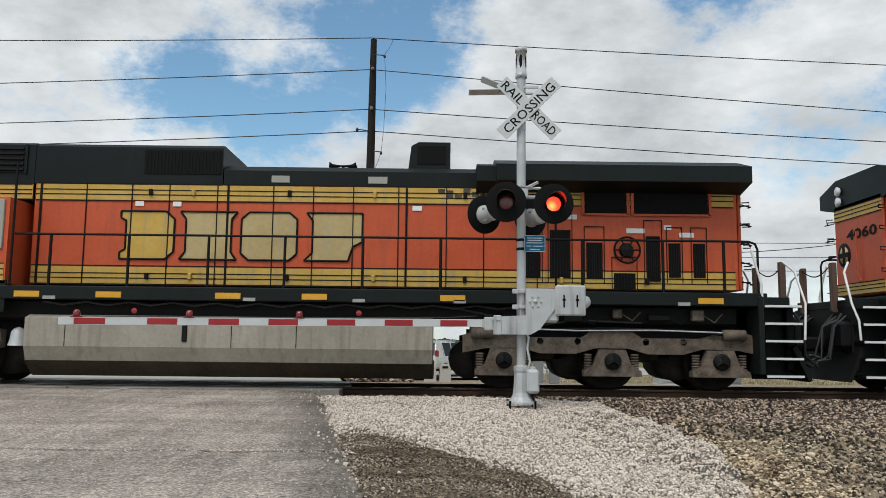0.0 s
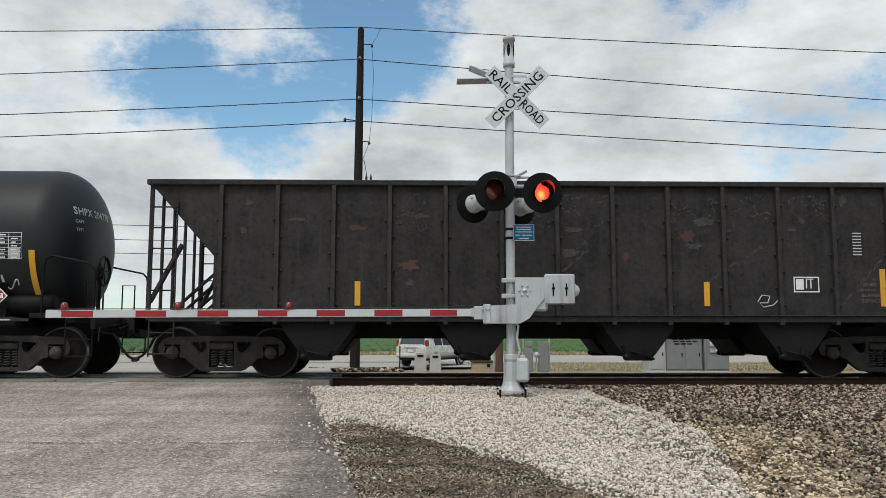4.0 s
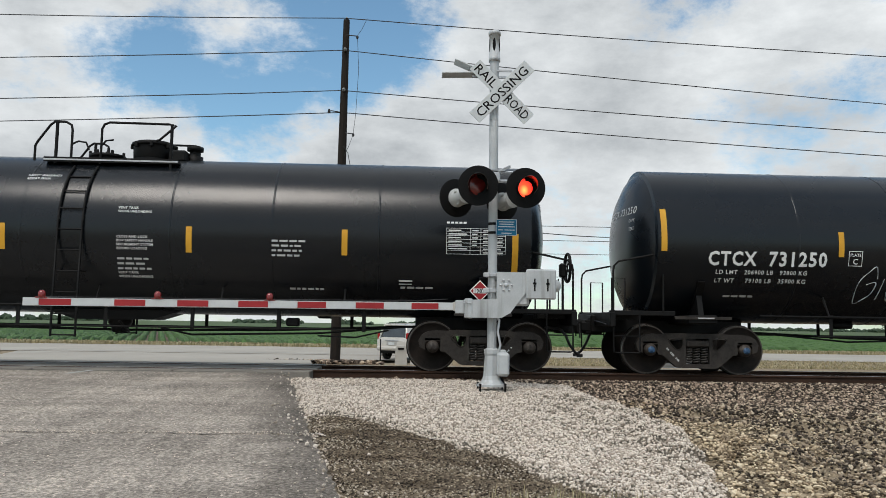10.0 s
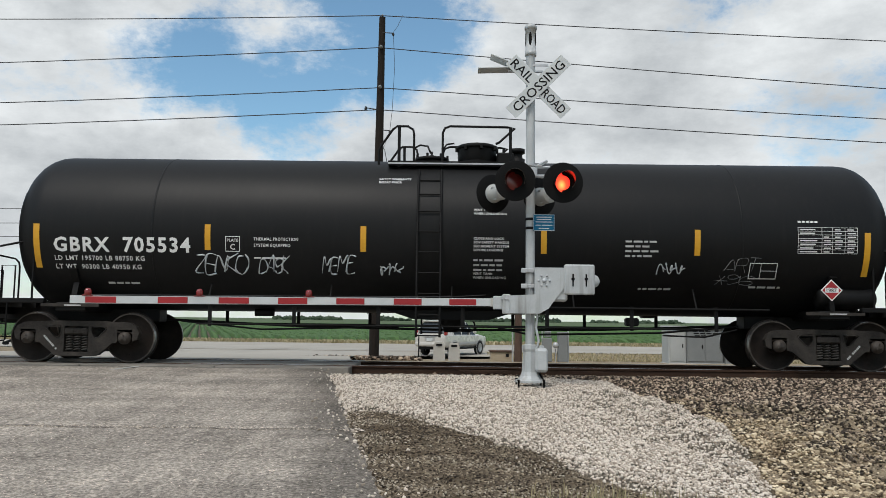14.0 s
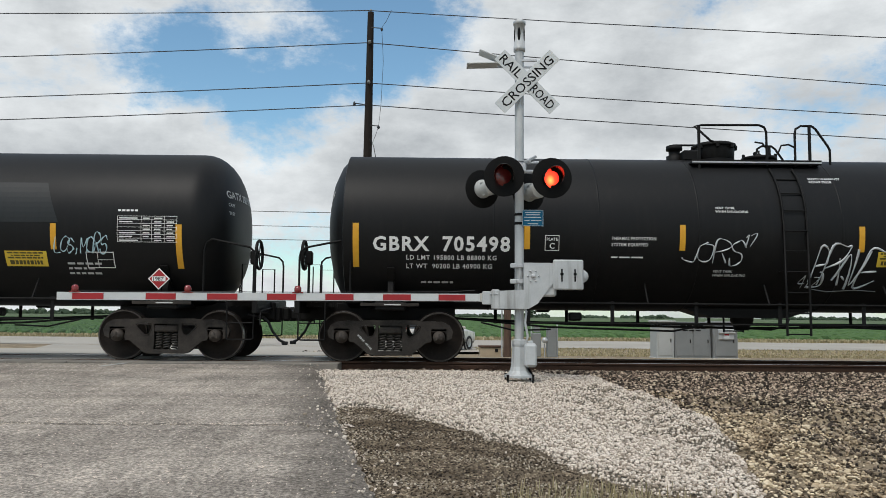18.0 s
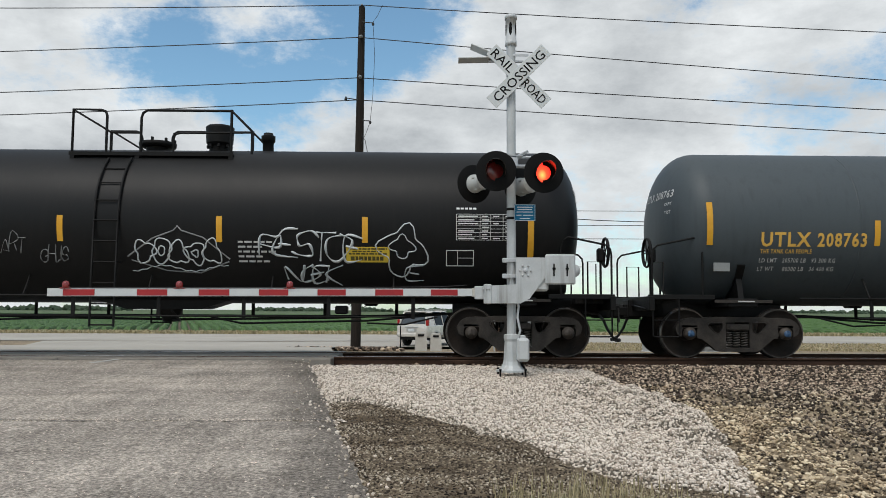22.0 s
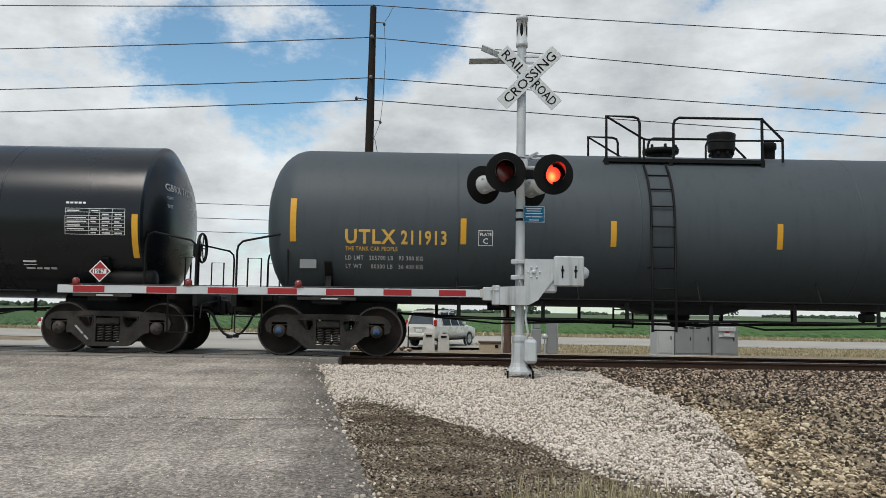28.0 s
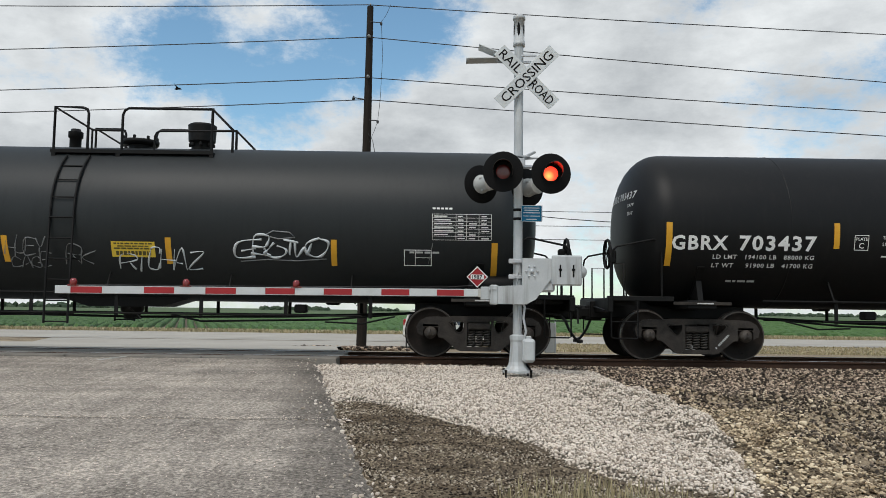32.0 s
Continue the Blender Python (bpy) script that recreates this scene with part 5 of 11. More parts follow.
for x in (2.85, 4.45, 6.05):
    s_ = Shape()
    s_.lathe([(0.055, 0.035), (0.075, 0.05), (0.08, 0.052), (0.13, 0.052), (0.16, 0.035), (0.17, 0.0)], (x, 0, 0), "z", 14)
    s_.box((x, 0, 0.062), (0.16, 0.05, 0.02), bevel=0.004)
    s_.box((x, -0.05, 0.11), (0.05, 0.02, 0.06), bevel=0.006)
    part("arm_light", s_, M_REDGLASS, ga, "small red lamp on the arm")
s_ = Shape()
s_.tube([(0.2, 0.02, 0.11), (0.6, 0.02, 0.085), (1.6, 0.02, 0.075), (3.0, 0.02, 0.07), (4.4, 0.02, 0.07), (6.0, 0.02, 0.07)], 0.006, 5)
part("wire", s_, M_CABLE, ga)

# ---- things behind the track ----
def at_ground(x, y):
    return float(ground_z(np.array([x]), np.array([y]))[0])


def case(x, y, w, d, h, door, label, mat=None):
    mat = mat or M_CASE
    z = at_ground(x, y)
    t = thing("signal_case", pose(x, y, z), label, "equipment case", "equipment cases")
    s = Shape()
    s.box((0, 0, h / 2 - 0.02), (w, d, h + 0.04), bevel=0.02)
    part("body", s, mat, t)
    s = Shape()
    s.box((0, -0.02, h + 0.035), (w + 0.10, d + 0.14, 0.07), bevel=0.02)
    part("lid", s, mat, t)
    s = Shape()
    s.box((0, 0, -0.02), (w + 0.08, d + 0.08, 0.10), bevel=0.01)
    part("footing", s, M_CONCRETE, t)
    for dx, dw in door:
        s = Shape()
        s.box((dx, -d / 2 - 0.012, h * 0.5), (dw, 0.025, h * 0.84), bevel=0.01)
        dr = part("door", s, mat, t)
        s = Shape()
        s.box((dx + dw * 0.38, -d / 2 - 0.04, h * 0.5), (0.03, 0.04, 0.14), bevel=0.008)
        part("handle", s, M_FRAME, dr, "dark handle")
    return t


case(8.56, 14.45, 0.66, 0.9, 1.34, ((0.0, 0.52),), "pale grey metal equipment case on a footing", M_CASE_PALE)
case(9.60, 14.5, 1.36, 0.9, 1.30, ((-0.33, 0.60), (0.33, 0.60)), "wide grey metal equipment case with dark stencilling")
t = case(10.79, 14.3, 0.92, 0.7, 1.32, ((0.0, 0.78),), "grey locker with a hooded meter and a small white notice")
s = Shape()
s.box((0.02, -0.42, 1.02), (0.62, 0.16, 0.16), bevel=0.02)
s.box((0.02, -0.40, 0.84), (0.58, 0.06, 0.24), bevel=0.01)
mb = part("meter_box", s, M_ALU, t)
s = Shape()
s.box((0.02, -0.437, 0.86), (0.20, 0.008, 0.20))
part("notice", s, M_WHITE, mb, "white notice with a red band")
s = Shape()
s.box((0.02, -0.443, 0.90), (0.18, 0.006, 0.06))
part("notice_band", s, M_RED, mb)
for k in range(3):
    for q in range(3 + k % 2):
        s = Shape()
        s.box((-1.55 + q * 0.24 + 0.04 * k, -0.275, 1.22 - k * 0.09), (0.19, 0.008, 0.05))
        part("stencil", s, M_FRAME, t, "dark unreadable stencilled word")
# two grey pedestals
for dx, w, h in ((-0.32, 0.46, 0.70), (0.24, 0.44, 0.66)):
    x, y = 0.05 + dx, 14.4
    p = thing("utility_pedestal", pose(x, y, at_ground(x, y)), "weathered grey utility pedestal by the road", "utility pedestal", "utility pedestals")
    s = Shape()
    s.prism([(-w / 2, -0.05), (w / 2, -0.05), (w / 2 * 0.92, h * 0.85), (w / 2 * 0.7, h), (-w / 2 * 0.7, h), (-w / 2 * 0.92, h * 0.85)][::-1], 0.22, -0.22)
    part("body", s, M_CONCRETE, p)
    s = Shape()
    s.box((0, -0.235, h * 0.85), (w * 0.5, 0.02, 0.08), bevel=0.005)
    part("hasp", s, M_FRAME, p)
x, y = -1.05, 14.6
s = Shape()
s.tube([(0, 0, -0.1), (0, 0, 0.95)], 0.025, 6)
solid("marker_post", s, M_FRAME, "thin dark marker post in the gravel", "marker post", m=pose(x, y, at_ground(x, y)))
x, y = 2.05, 14.4
p = thing("meter_vault", pose(x, y, at_ground(x, y)), "tan concrete vault with a brown lid", "utility vault")
s = Shape()
s.box((0, 0, 0.15), (0.80, 0.6, 0.42), bevel=0.02)
part("body", s, surface("tan_concrete", (0.36, 0.29, 0.20), (0.46, 0.38, 0.27), 0.9), p)
s = Shape()
s.box((0, 0, 0.39), (0.90, 0.7, 0.06), bevel=0.015)
part("lid", s, M_WOOD, p)
s = Shape()
s.box((0.22, -0.305, 0.24), (0.12, 0.02, 0.12))
part("vent", s, M_FRAME, p)
x, y = 2.62, 13.6
p = thing("meter_post", pose(x, y, at_ground(x, y)), "brown wooden post with grey electric meter boxes", "meter post")
s = Shape()
s.tube([(0, 0, -0.2), (0.02, 0, 2.9)], [0.15, 0.12], 12)
part("post", s, M_WOOD, p)
s = Shape()
s.tube([(-0.20, -0.05, 0), (-0.20, -0.05, 2.2)], 0.03, 8)
part("conduit", s, M_GALV, p)
for dx, dz, w, h in ((1.05, 0.45, 0.34, 0.86), (1.62, 0.55, 0.36, 1.10), (1.08, 1.02, 0.22, 0.22)):
    s = Shape()
    s.box((dx, -0.1, dz), (w, 0.25, h), bevel=0.02)
    part("meter_box", s, M_CASE, p)
s = Shape()
s.tube([(0.9, 0.05, -0.1), (0.9, 0.05, 1.2)], 0.03, 6)
s.tube([(1.85, 0.05, -0.1), (1.85, 0.05, 1.2)], 0.03, 6)
s.lathe([(-0.24, 0.0), (-0.24, 0.10), (-0.12, 0.11)], (1.36, 0, 0.62), "y", 14)
s.tube([(1.36, -0.12, 0.5), (1.36, -0.12, -0.1)], 0.025, 6)
part("meter_rack", s, M_GALV, p)
X, Y = rng.uniform(-6.2, -0.9, 1100), rng.normal(13.0, 0.9, 1100)
tagged(new("pole_gravel", stone_field("pole_gravel", np.stack([X, Y, ground_z(X, Y) + np.where(np.abs(X + 3) < 1.9, 0.05, 0.0) + rng.uniform(0, 0.08, X.size)], 1), 0.13, M_BALLAST)), "grey rubble round the foot of the pole", "gravel", kind="stuff")

# ---- road vehicles ----
M_TYRE = surface("tyre", (0.012, 0.012, 0.012), (0.022, 0.022, 0.021), 0.85)
M_RIM = surface("alloy_rim", (0.45, 0.45, 0.45), (0.55, 0.55, 0.55), 0.3, metal=0.8)
M_AUTOGLASS = surface("tinted_glass", (0.012, 0.015, 0.017), (0.02, 0.024, 0.026), 0.16, bump=0, spec=0.10)
M_PEARL = surface("champagne_paint", (0.52, 0.49, 0.44), (0.57, 0.54, 0.49), 0.28, metal=0.1, bump=0, coat=0.8)
M_CLADDING = surface("silver_cladding", (0.34, 0.33, 0.31), (0.38, 0.37, 0.35), 0.4, bump=0)
M_REARGLASS = surface("rear_glass", (0.03, 0.034, 0.036), (0.06, 0.065, 0.068), 0.10, bump=0, coat=0.6)
M_CARWHITE = surface("white_car_paint", (0.70, 0.71, 0.71), (0.74, 0.75, 0.75), 0.2, bump=0, coat=0.8)
M_CARDARK = surface("dark_green_paint", (0.010, 0.016, 0.014), (0.014, 0.02, 0.018), 0.2, bump=0, coat=0.8)
M_TAIL = surface("tail_lamp", (0.28, 0.01, 0.012), (0.36, 0.015, 0.015), 0.15, bump=0, coat=0.6)
M_HEAD = surface("head_lamp", (0.6, 0.62, 0.63), (0.7, 0.72, 0.73), 0.1, bump=0, coat=0.6)


def vehicle(name, m, label, category, paint, rows, side_glass, rear, front, wheels, wr, posts, rails=False, lamp_z=0.9):
    """A road vehicle lofted over cross-sections (x, half width, sill, belt, roof, half roof): windows between belt and roof."""
    v = thing(name, m, label, category)
    trim = M_CLADDING if paint is M_PEARL else M_FRAME
    half = max(r[1] for r in rows)

    def section(r):
        x, w, zl, zb, zr, wt = r
        side = [(w * 0.90, zl), (w * 0.985, zl + 0.10), (w, zl + 0.45 * (zb - zl)), (w * 0.985, zb - 0.06), (w * 0.95, zb), (wt, zr - 0.05), (wt * 0.80, zr)]
        return [(x, -a, b) for a, b in side] + [(x, a, b) for a, b in side[::-1]]
    S = [section(r) for r in rows]
    n = len(S[0])
    body, side_w, rear_w, front_w = Shape(), Shape(), Shape(), Shape()
    for i in range(len(S) - 1):
        for k in range(n - 1):
            f = [S[i][k], S[i + 1][k], S[i + 1][k + 1], S[i][k + 1]]
            q = body
            if k in (4, n - 6) and i in side_glass:
                q = side_w
            elif 5 <= k <= n - 7 and i == rear:
                q = rear_w
            elif 5 <= k <= n - 7 and i == front:
                q = front_w
            q.face(f, 0, True)
    body.face(S[0], 0)
    body.face(S[-1][::-1], 0)
    part("body", body, paint, v)
    sided("side_window", side_w, M_AUTOGLASS, v, "dark tinted side windows")
    part("rear_window", rear_w, M_REARGLASS, v, "reflecting rear window")
    part("windscreen", front_w, M_AUTOGLASS, v, "dark windscreen")
    # black underbody box, added also to stand in for the darkness beneath the car
    s = Shape()
    s.box(((rows[0][0] + rows[-1][0]) / 2, 0, rows[3][2] - 0.02), (rows[-1][0] - rows[0][0] - 0.3, half * 1.7, 0.20), bevel=0.03)
    part("underbody", s, M_FRAME, v)
    for xb, xt in posts:
        r = min(rows, key=lambda q: abs(q[0] - xt))
        for g in (-1, 1):
            s = Shape()
            s.tube([(xb, g * r[1] * 0.955, r[3]), (xt, g * (r[5] + 0.008), r[4] - 0.05)], 0.03, 4)
            part("pillar", s, paint if rails else M_FRAME, v)
    for x in wheels:
        for g in (-1, 1):
            s = Shape()
            s.lathe([(-0.11, wr * 0.62), (-0.11, wr * 0.9), (-0.09, wr), (0.09, wr), (0.11, wr * 0.9), (0.11, wr * 0.62)], (0, 0, 0), "y", 22)
            w = part("wheel", s, M_TYRE, v, "black tyre", pose(x, g * (half - 0.10), wr))
            s = Shape()
            s.lathe([(g * 0.10, wr * 0.64), (g * 0.105, wr * 0.55), (g * 0.07, wr * 0.5), (g * 0.07, 0.0)], (0, 0, 0), "y", 20)
            for k in range(5):
                a = radians(72 * k)
                s.box((wr * 0.3 * math.cos(a), g * 0.085, wr * 0.3 * math.sin(a)), (wr * 0.55, 0.02, 0.05), rot=Euler((0, -a, 0)))
            part("rim", s, M_RIM, w, "alloy rim")
            s = Shape()
            s.lathe([(g * (half + 0.004), wr * 1.02), (g * (half + 0.006), wr * 1.18), (g * (half - 0.02), wr * 1.18)], (x, 0, wr), "y", 22)
            part("wheel_arch", s, trim, v)
    xr, xf = rows[0][0], rows[-1][0]
    top = max(r[4] for r in rows)
    xs_ = [r[0] for r in rows if r[4] > top - 0.12]
    for g in (-1, 1):
        s = Shape()
        s.box((xr + 0.10, g * (half - 0.10), lamp_z), (0.26, 0.17, 0.24), bevel=0.05)
        if not rails:
            part("tail_lamp", s, M_TAIL, v, "red tail lamp")
        s = Shape()
        s.box((xf - 0.16, g * (half - 0.24), lamp_z - 0.12), (0.26, 0.26, 0.13), bevel=0.05)
        part("headlamp", s, M_HEAD, v, "clear headlamp")
        s = Shape()
        s.box((xf - 1.75, g * (half + 0.08), lamp_z + 0.2), (0.12, 0.18, 0.14), bevel=0.03)
        part("mirror", s, paint, v)
    s = Shape()
    s.box((xr + 0.04, 0, 0.60 if rails else 0.52), (0.24, half * 1.90, 0.22), bevel=0.07)
    part("rear_bumper", s, paint, v)
    s = Shape()
    s.box((xf - 0.06, 0, 0.48), (0.18, half * 1.7, 0.22), bevel=0.07)
    part("front_bumper", s, paint, v)
    if rails:
        s = Shape()
        s.box((xr - 0.010, 0, 1.00), (0.05, 0.80, 0.05), bevel=0.015)
        part("handle_bar", s, M_RIM, v, "bright strip over the plate recess")
        s = Shape()
        s.box((xr + 0.005, 0, 0.865), (0.03, 0.62, 0.19), bevel=0.01)
        part("plate_recess", s, M_CLADDING, v)
        for g in (-1, 1):
            s = Shape()
            s.box((0.0, g * (half + 0.010), 0.62), (2.0, 0.03, 0.12), bevel=0.012)
            part("side_moulding", s, M_CLADDING, v)
            s = Shape()
            s.box((0.0, g * (half - 0.02), 0.40), (2.0, 0.16, 0.05), bevel=0.015)
            part("running_board", s, M_FRAME, v)
            for x in (-0.55, 0.45):
                s = Shape()
                s.box((x, g * (half + 0.012), 0.93), (0.18, 0.03, 0.035), bevel=0.01)
                part("door_handle", s, paint, v)
    s = Shape()
    s.box((xr - 0.025, 0, 0.84), (0.03, 0.34, 0.13))
    part("plate", s, M_WHITE, v, "blank pale plate")
    if rails:
        for g in (-1, 1):
            s = Shape()
            s.tube([(xr + 0.11, g * 0.83, 1.10), (xr + 0.28, g * 0.71, 1.60), (xr + 0.40, g * 0.66, 1.76)], [0.07, 0.06, 0.05], 8)
            part("rear_pillar", s, paint, v)
            s = Shape()
            s.box((xr + 0.16, g * (half - 0.085), lamp_z + 0.20), (0.24, 0.15, 0.36), bevel=0.05)
            part("tail_lamp", s, M_TAIL, v, "tall red tail lamp")
        s = Shape()
        s.box((xr + 0.37, 0, top - 0.055), (0.26, half * 1.36, 0.07), bevel=0.03)
        part("spoiler", s, paint, v)
        for g in (-1, 1):
            s = Shape()
            s.tube([(min(xs_) + 0.1, g * half * 0.66, top + 0.035), (max(xs_) - 0.1, g * half * 0.66, top + 0.035)], 0.022, 6)
            part("roof_rail", s, paint, v)
    return v


SUV = [(-2.38, 0.84, 0.54, 0.92, 0.98, 0.72), (-2.34, 0.91, 0.48, 1.07, 1.12, 0.80), (-2.27, 0.935, 0.46, 1.10, 1.16, 0.80), (-2.00, 0.94, 0.45, 1.10, 1.74, 0.66), (-1.55, 0.94, 0.45, 1.10, 1.83, 0.69),
       (-0.15, 0.94, 0.44, 1.09, 1.84, 0.70), (0.30, 0.94, 0.44, 1.08, 1.78, 0.68), (1.08, 0.935, 0.44, 1.07, 1.14, 0.79), (1.75, 0.92, 0.45, 1.03, 1.09, 0.77), (2.20, 0.88, 0.48, 0.95, 1.01, 0.72), (2.36, 0.78, 0.52, 0.80, 0.86, 0.62)]
vehicle("parked_suv", pose(0.33, 27.4, at_ground(0.33, 27.4) + 0.02, 0, 0, 60), "pale champagne SUV parked beside the highway", "suv", M_PEARL, SUV, (4, 5, 6), 2, 6, (-1.42, 1.40), 0.38, ((-1.50, -1.52), (-0.62, -0.62), (0.28, 0.12)), True, lamp_z=1.02)
SEDAN = [(-2.22, 0.78, 0.42, 0.80, 0.86, 0.68), (-2.16, 0.85, 0.34, 0.95, 1.0, 0.76), (-1.62, 0.87, 0.27, 0.98, 1.03, 0.79), (-0.95, 0.88, 0.26, 0.97, 1.40, 0.62), (-0.25, 0.88, 0.26, 0.96, 1.47, 0.64), (0.25, 0.88, 0.26, 0.95, 1.42, 0.63),
         (1.05, 0.87, 0.27, 0.93, 0.98, 0.78), (1.80, 0.84, 0.30, 0.82, 0.87, 0.70), (2.12, 0.76, 0.34, 0.68, 0.73, 0.58)]
sedan = vehicle("sedan", pose(-200, 36.4, -0.97), "white four-door sedan driving along the highway", "car", M_CARWHITE, SEDAN, (2, 3, 4, 5), 2, 5, (-1.32, 1.34), 0.33, ((-0.30, -0.25),), lamp_z=0.84)
DARK = [(-2.20, 0.80, 0.44, 0.90, 0.96, 0.70), (-2.12, 0.88, 0.36, 1.08, 1.13, 0.78), (-2.0, 0.90, 0.32, 1.10, 1.16, 0.80), (-1.55, 0.91, 0.30, 1.08, 1.62, 0.64), (-0.60, 0.91, 0.30, 1.05, 1.69, 0.66), (0.10, 0.91, 0.30, 1.03, 1.64, 0.65),
        (1.02, 0.90, 0.30, 1.0, 1.06, 0.79), (1.75, 0.87, 0.33, 0.90, 0.96, 0.72), (2.20, 0.78, 0.38, 0.74, 0.80, 0.60)]
dark_suv = vehicle("suv", pose(200, 37.6, -0.97, 0, 0, 180), "dark green crossover driving along the highway", "suv", M_CARDARK, DARK, (3, 4, 5), 2, 5, (-1.34, 1.36), 0.37, ((-0.62, -0.60),), lamp_z=0.95)
TRUCK = [(-2.86, 0.90, 0.55, 1.10, 1.14, 0.85), (-2.80, 0.96, 0.50, 1.16, 1.19, 0.90), (-0.85, 0.97, 0.48, 1.16, 1.19, 0.90), (-0.68, 0.97, 0.48, 1.17, 1.80, 0.72), (0.10, 0.97, 0.48, 1.17, 1.86, 0.74), (0.62, 0.97, 0.48, 1.17, 1.82, 0.73),
         (1.42, 0.97, 0.48, 1.15, 1.20, 0.86), (2.45, 0.94, 0.48, 1.08, 1.13, 0.82), (2.86, 0.86, 0.50, 0.90, 0.95, 0.72)]
pickup = vehicle("pickup", pose(-150, 36.4, -0.97), "dark pickup truck driving along the highway", "pickup truck", surface("charcoal_paint", (0.03, 0.03, 0.032), (0.04, 0.04, 0.042), 0.3, bump=0, coat=0.6), TRUCK, (3, 4, 5), 2, 5,
                 (-1.75, 1.85), 0.40, ((0.12, 0.12),), lamp_z=1.0)
# a bird over the field
s = Shape()
s.tube([(-0.18, 0, 0), (-0.05, 0, 0.02), (0.1, 0, 0.03), (0.2, 0, 0.0)], [0.01, 0.06, 0.05, 0.015], 6)
s.face([(-0.05, 0.02, 0.03), (0.1, 0.02, 0.03), (-0.05, 0.42, 0.20)])
s.face([(-0.05, -0.02, 0.03), (-0.05, -0.42, 0.18), (0.1, -0.02, 0.03)])
bird = solid("bird", s, M_BLACK, "small dark bird flying over the track", "bird", m=pose(-14.2, 24, 11.8))

# ---- rolling stock: shared running gear ----
def wheelset_mesh():
    s = Shape()
    s.tube([(0, -1.02, 0), (0, 1.02, 0)], 0.08, 14)
    for g in (-1, 1):
        prof = [(0.60, 0.0), (0.60, 0.13), (0.64, 0.14), (0.66, 0.36), (0.665, 0.40), (0.665, 0.40), (0.665, 0.478), (0.672, 0.483), (0.69, 0.483), (0.70, 0.462),
                (0.70, 0.462), (0.803, 0.455), (0.803, 0.455), (0.803, 0.432), (0.803, 0.432), (0.775, 0.395), (0.74, 0.30), (0.75, 0.15), (0.82, 0.13), (0.82, 0.13), (0.82, 0.0)]
        mats = [0] * len(prof)
        mats[10] = 1
        mats[12] = mats[13] = 2
        s.lathe([(a * g, r) for a, r in prof], (0, 0, 0), "y", 36, mats=mats)
        for k in range(3):
            t = 2 * math.pi * k / 3
            s.box((0.33 * math.cos(t), g * 0.752, 0.33 * math.sin(t)), (0.05, 0.01, 0.03), 0)
    return s.mesh("wheelset", [M_WHEEL, M_TREAD, M_RIMFACE])


WHEELSET = wheelset_mesh()


def side_frame_mesh(g):
    """A cast truck side frame: arched top chord, diagonals with rounded windows, columns and spring seat."""
    s = Shape()
    lo, hi = (-1.07, -0.93) if g < 0 else (0.93, 1.07)

    def slab(pts, out=0.0):
        s.prism(pts[::-1], lo - (out if g < 0 else 0), hi + (out if g > 0 else 0))
    half = [(-1.03, 0.40), (-1.12, 0.44), (-1.15, 0.56), (-1.09, 0.67), (-0.97, 0.735), (-0.80, 0.750), (-0.62, 0.745), (-0.46, 0.765)]
    under = [(-0.22, 0.665), (-0.28, 0.675), (-0.50, 0.675), (-0.56, 0.650), (-0.60, 0.60), (-0.74, 0.575), (-1.00, 0.570), (-1.03, 0.52)]
    slab((half + [(-x, z) for x, z in half[::-1]] + [(-x, z) for x, z in under[::-1]] + under)[::-1])
    for m in (-1, 1):
        def q(pts):
            return [(x * -m, z) for x, z in (pts if m < 0 else pts[::-1])]
        slab(q([(-0.74, 0.575), (-0.60, 0.60), (-0.56, 0.65), (-0.555, 0.60), (-0.43, 0.475), (-0.37, 0.45), (-0.31, 0.47), (-0.24, 0.20), (-0.33, 0.125), (-0.40, 0.145), (-0.66, 0.36), (-0.74, 0.37), (-0.76, 0.42)])[::-1])
        slab(q([(-0.28, 0.675), (-0.22, 0.665), (-0.22, 0.21), (-0.24, 0.20), (-0.31, 0.47), (-0.27, 0.55), (-0.265, 0.64)])[::-1])
        s.tube([(m * 0.55, g * 1.07, 0.62), (m * 0.42, g * 1.07, 0.475), (m * 0.36, g * 1.07, 0.455), (m * 0.31, g * 1.07, 0.48), (m * 0.27, g * 1.07, 0.57), (m * 0.28, g * 1.07, 0.655), (m * 0.50, g * 1.07, 0.66), (m * 0.55, g * 1.07, 0.62)], 0.012, 5)
    slab([(-0.33, 0.125), (-0.24, 0.20), (0.24, 0.20), (0.33, 0.125)], 0.02)
    s.box((0, g * 1.0, 0.575), (0.42, 0.20, 0.12), bevel=0.02)
    for x in (-0.10, 0.10):
        s.box((x, g * 1.10, 0.575), (0.13, 0.012, 0.07), bevel=0.004)
    return s.mesh("side_frame", M_TRUCK)


M_CAP = surface("bearing_grease", (0.020, 0.016, 0.013), (0.085, 0.070, 0.058), 0.6, scale=9, fine=50, bump=0.2, spec=0.4)
SIDE_FRAME = {g: side_frame_mesh(g) for g in (-1, 1)}
s = Shape()
coil = [(0.058 * math.cos(k * 0.785), 0.058 * math.sin(k * 0.785), 0.21 + 0.30 * k / 52) for k in range(53)]
s.tube(coil, 0.0145, 5)
SPRING = s.mesh("spring", surface("spring_steel", (0.030, 0.027, 0.024), (0.075, 0.065, 0.056), 0.6, scale=6, fine=50, bump=0.1, spec=0.4))
s = Shape()
s.lathe([(0.0, 0.115), (-0.05, 0.115), (-0.065, 0.10), (-0.075, 0.10), (-0.08, 0.06), (-0.095, 0.055), (-0.095, 0.0)], (0, -1.04, 0), "y", 18)
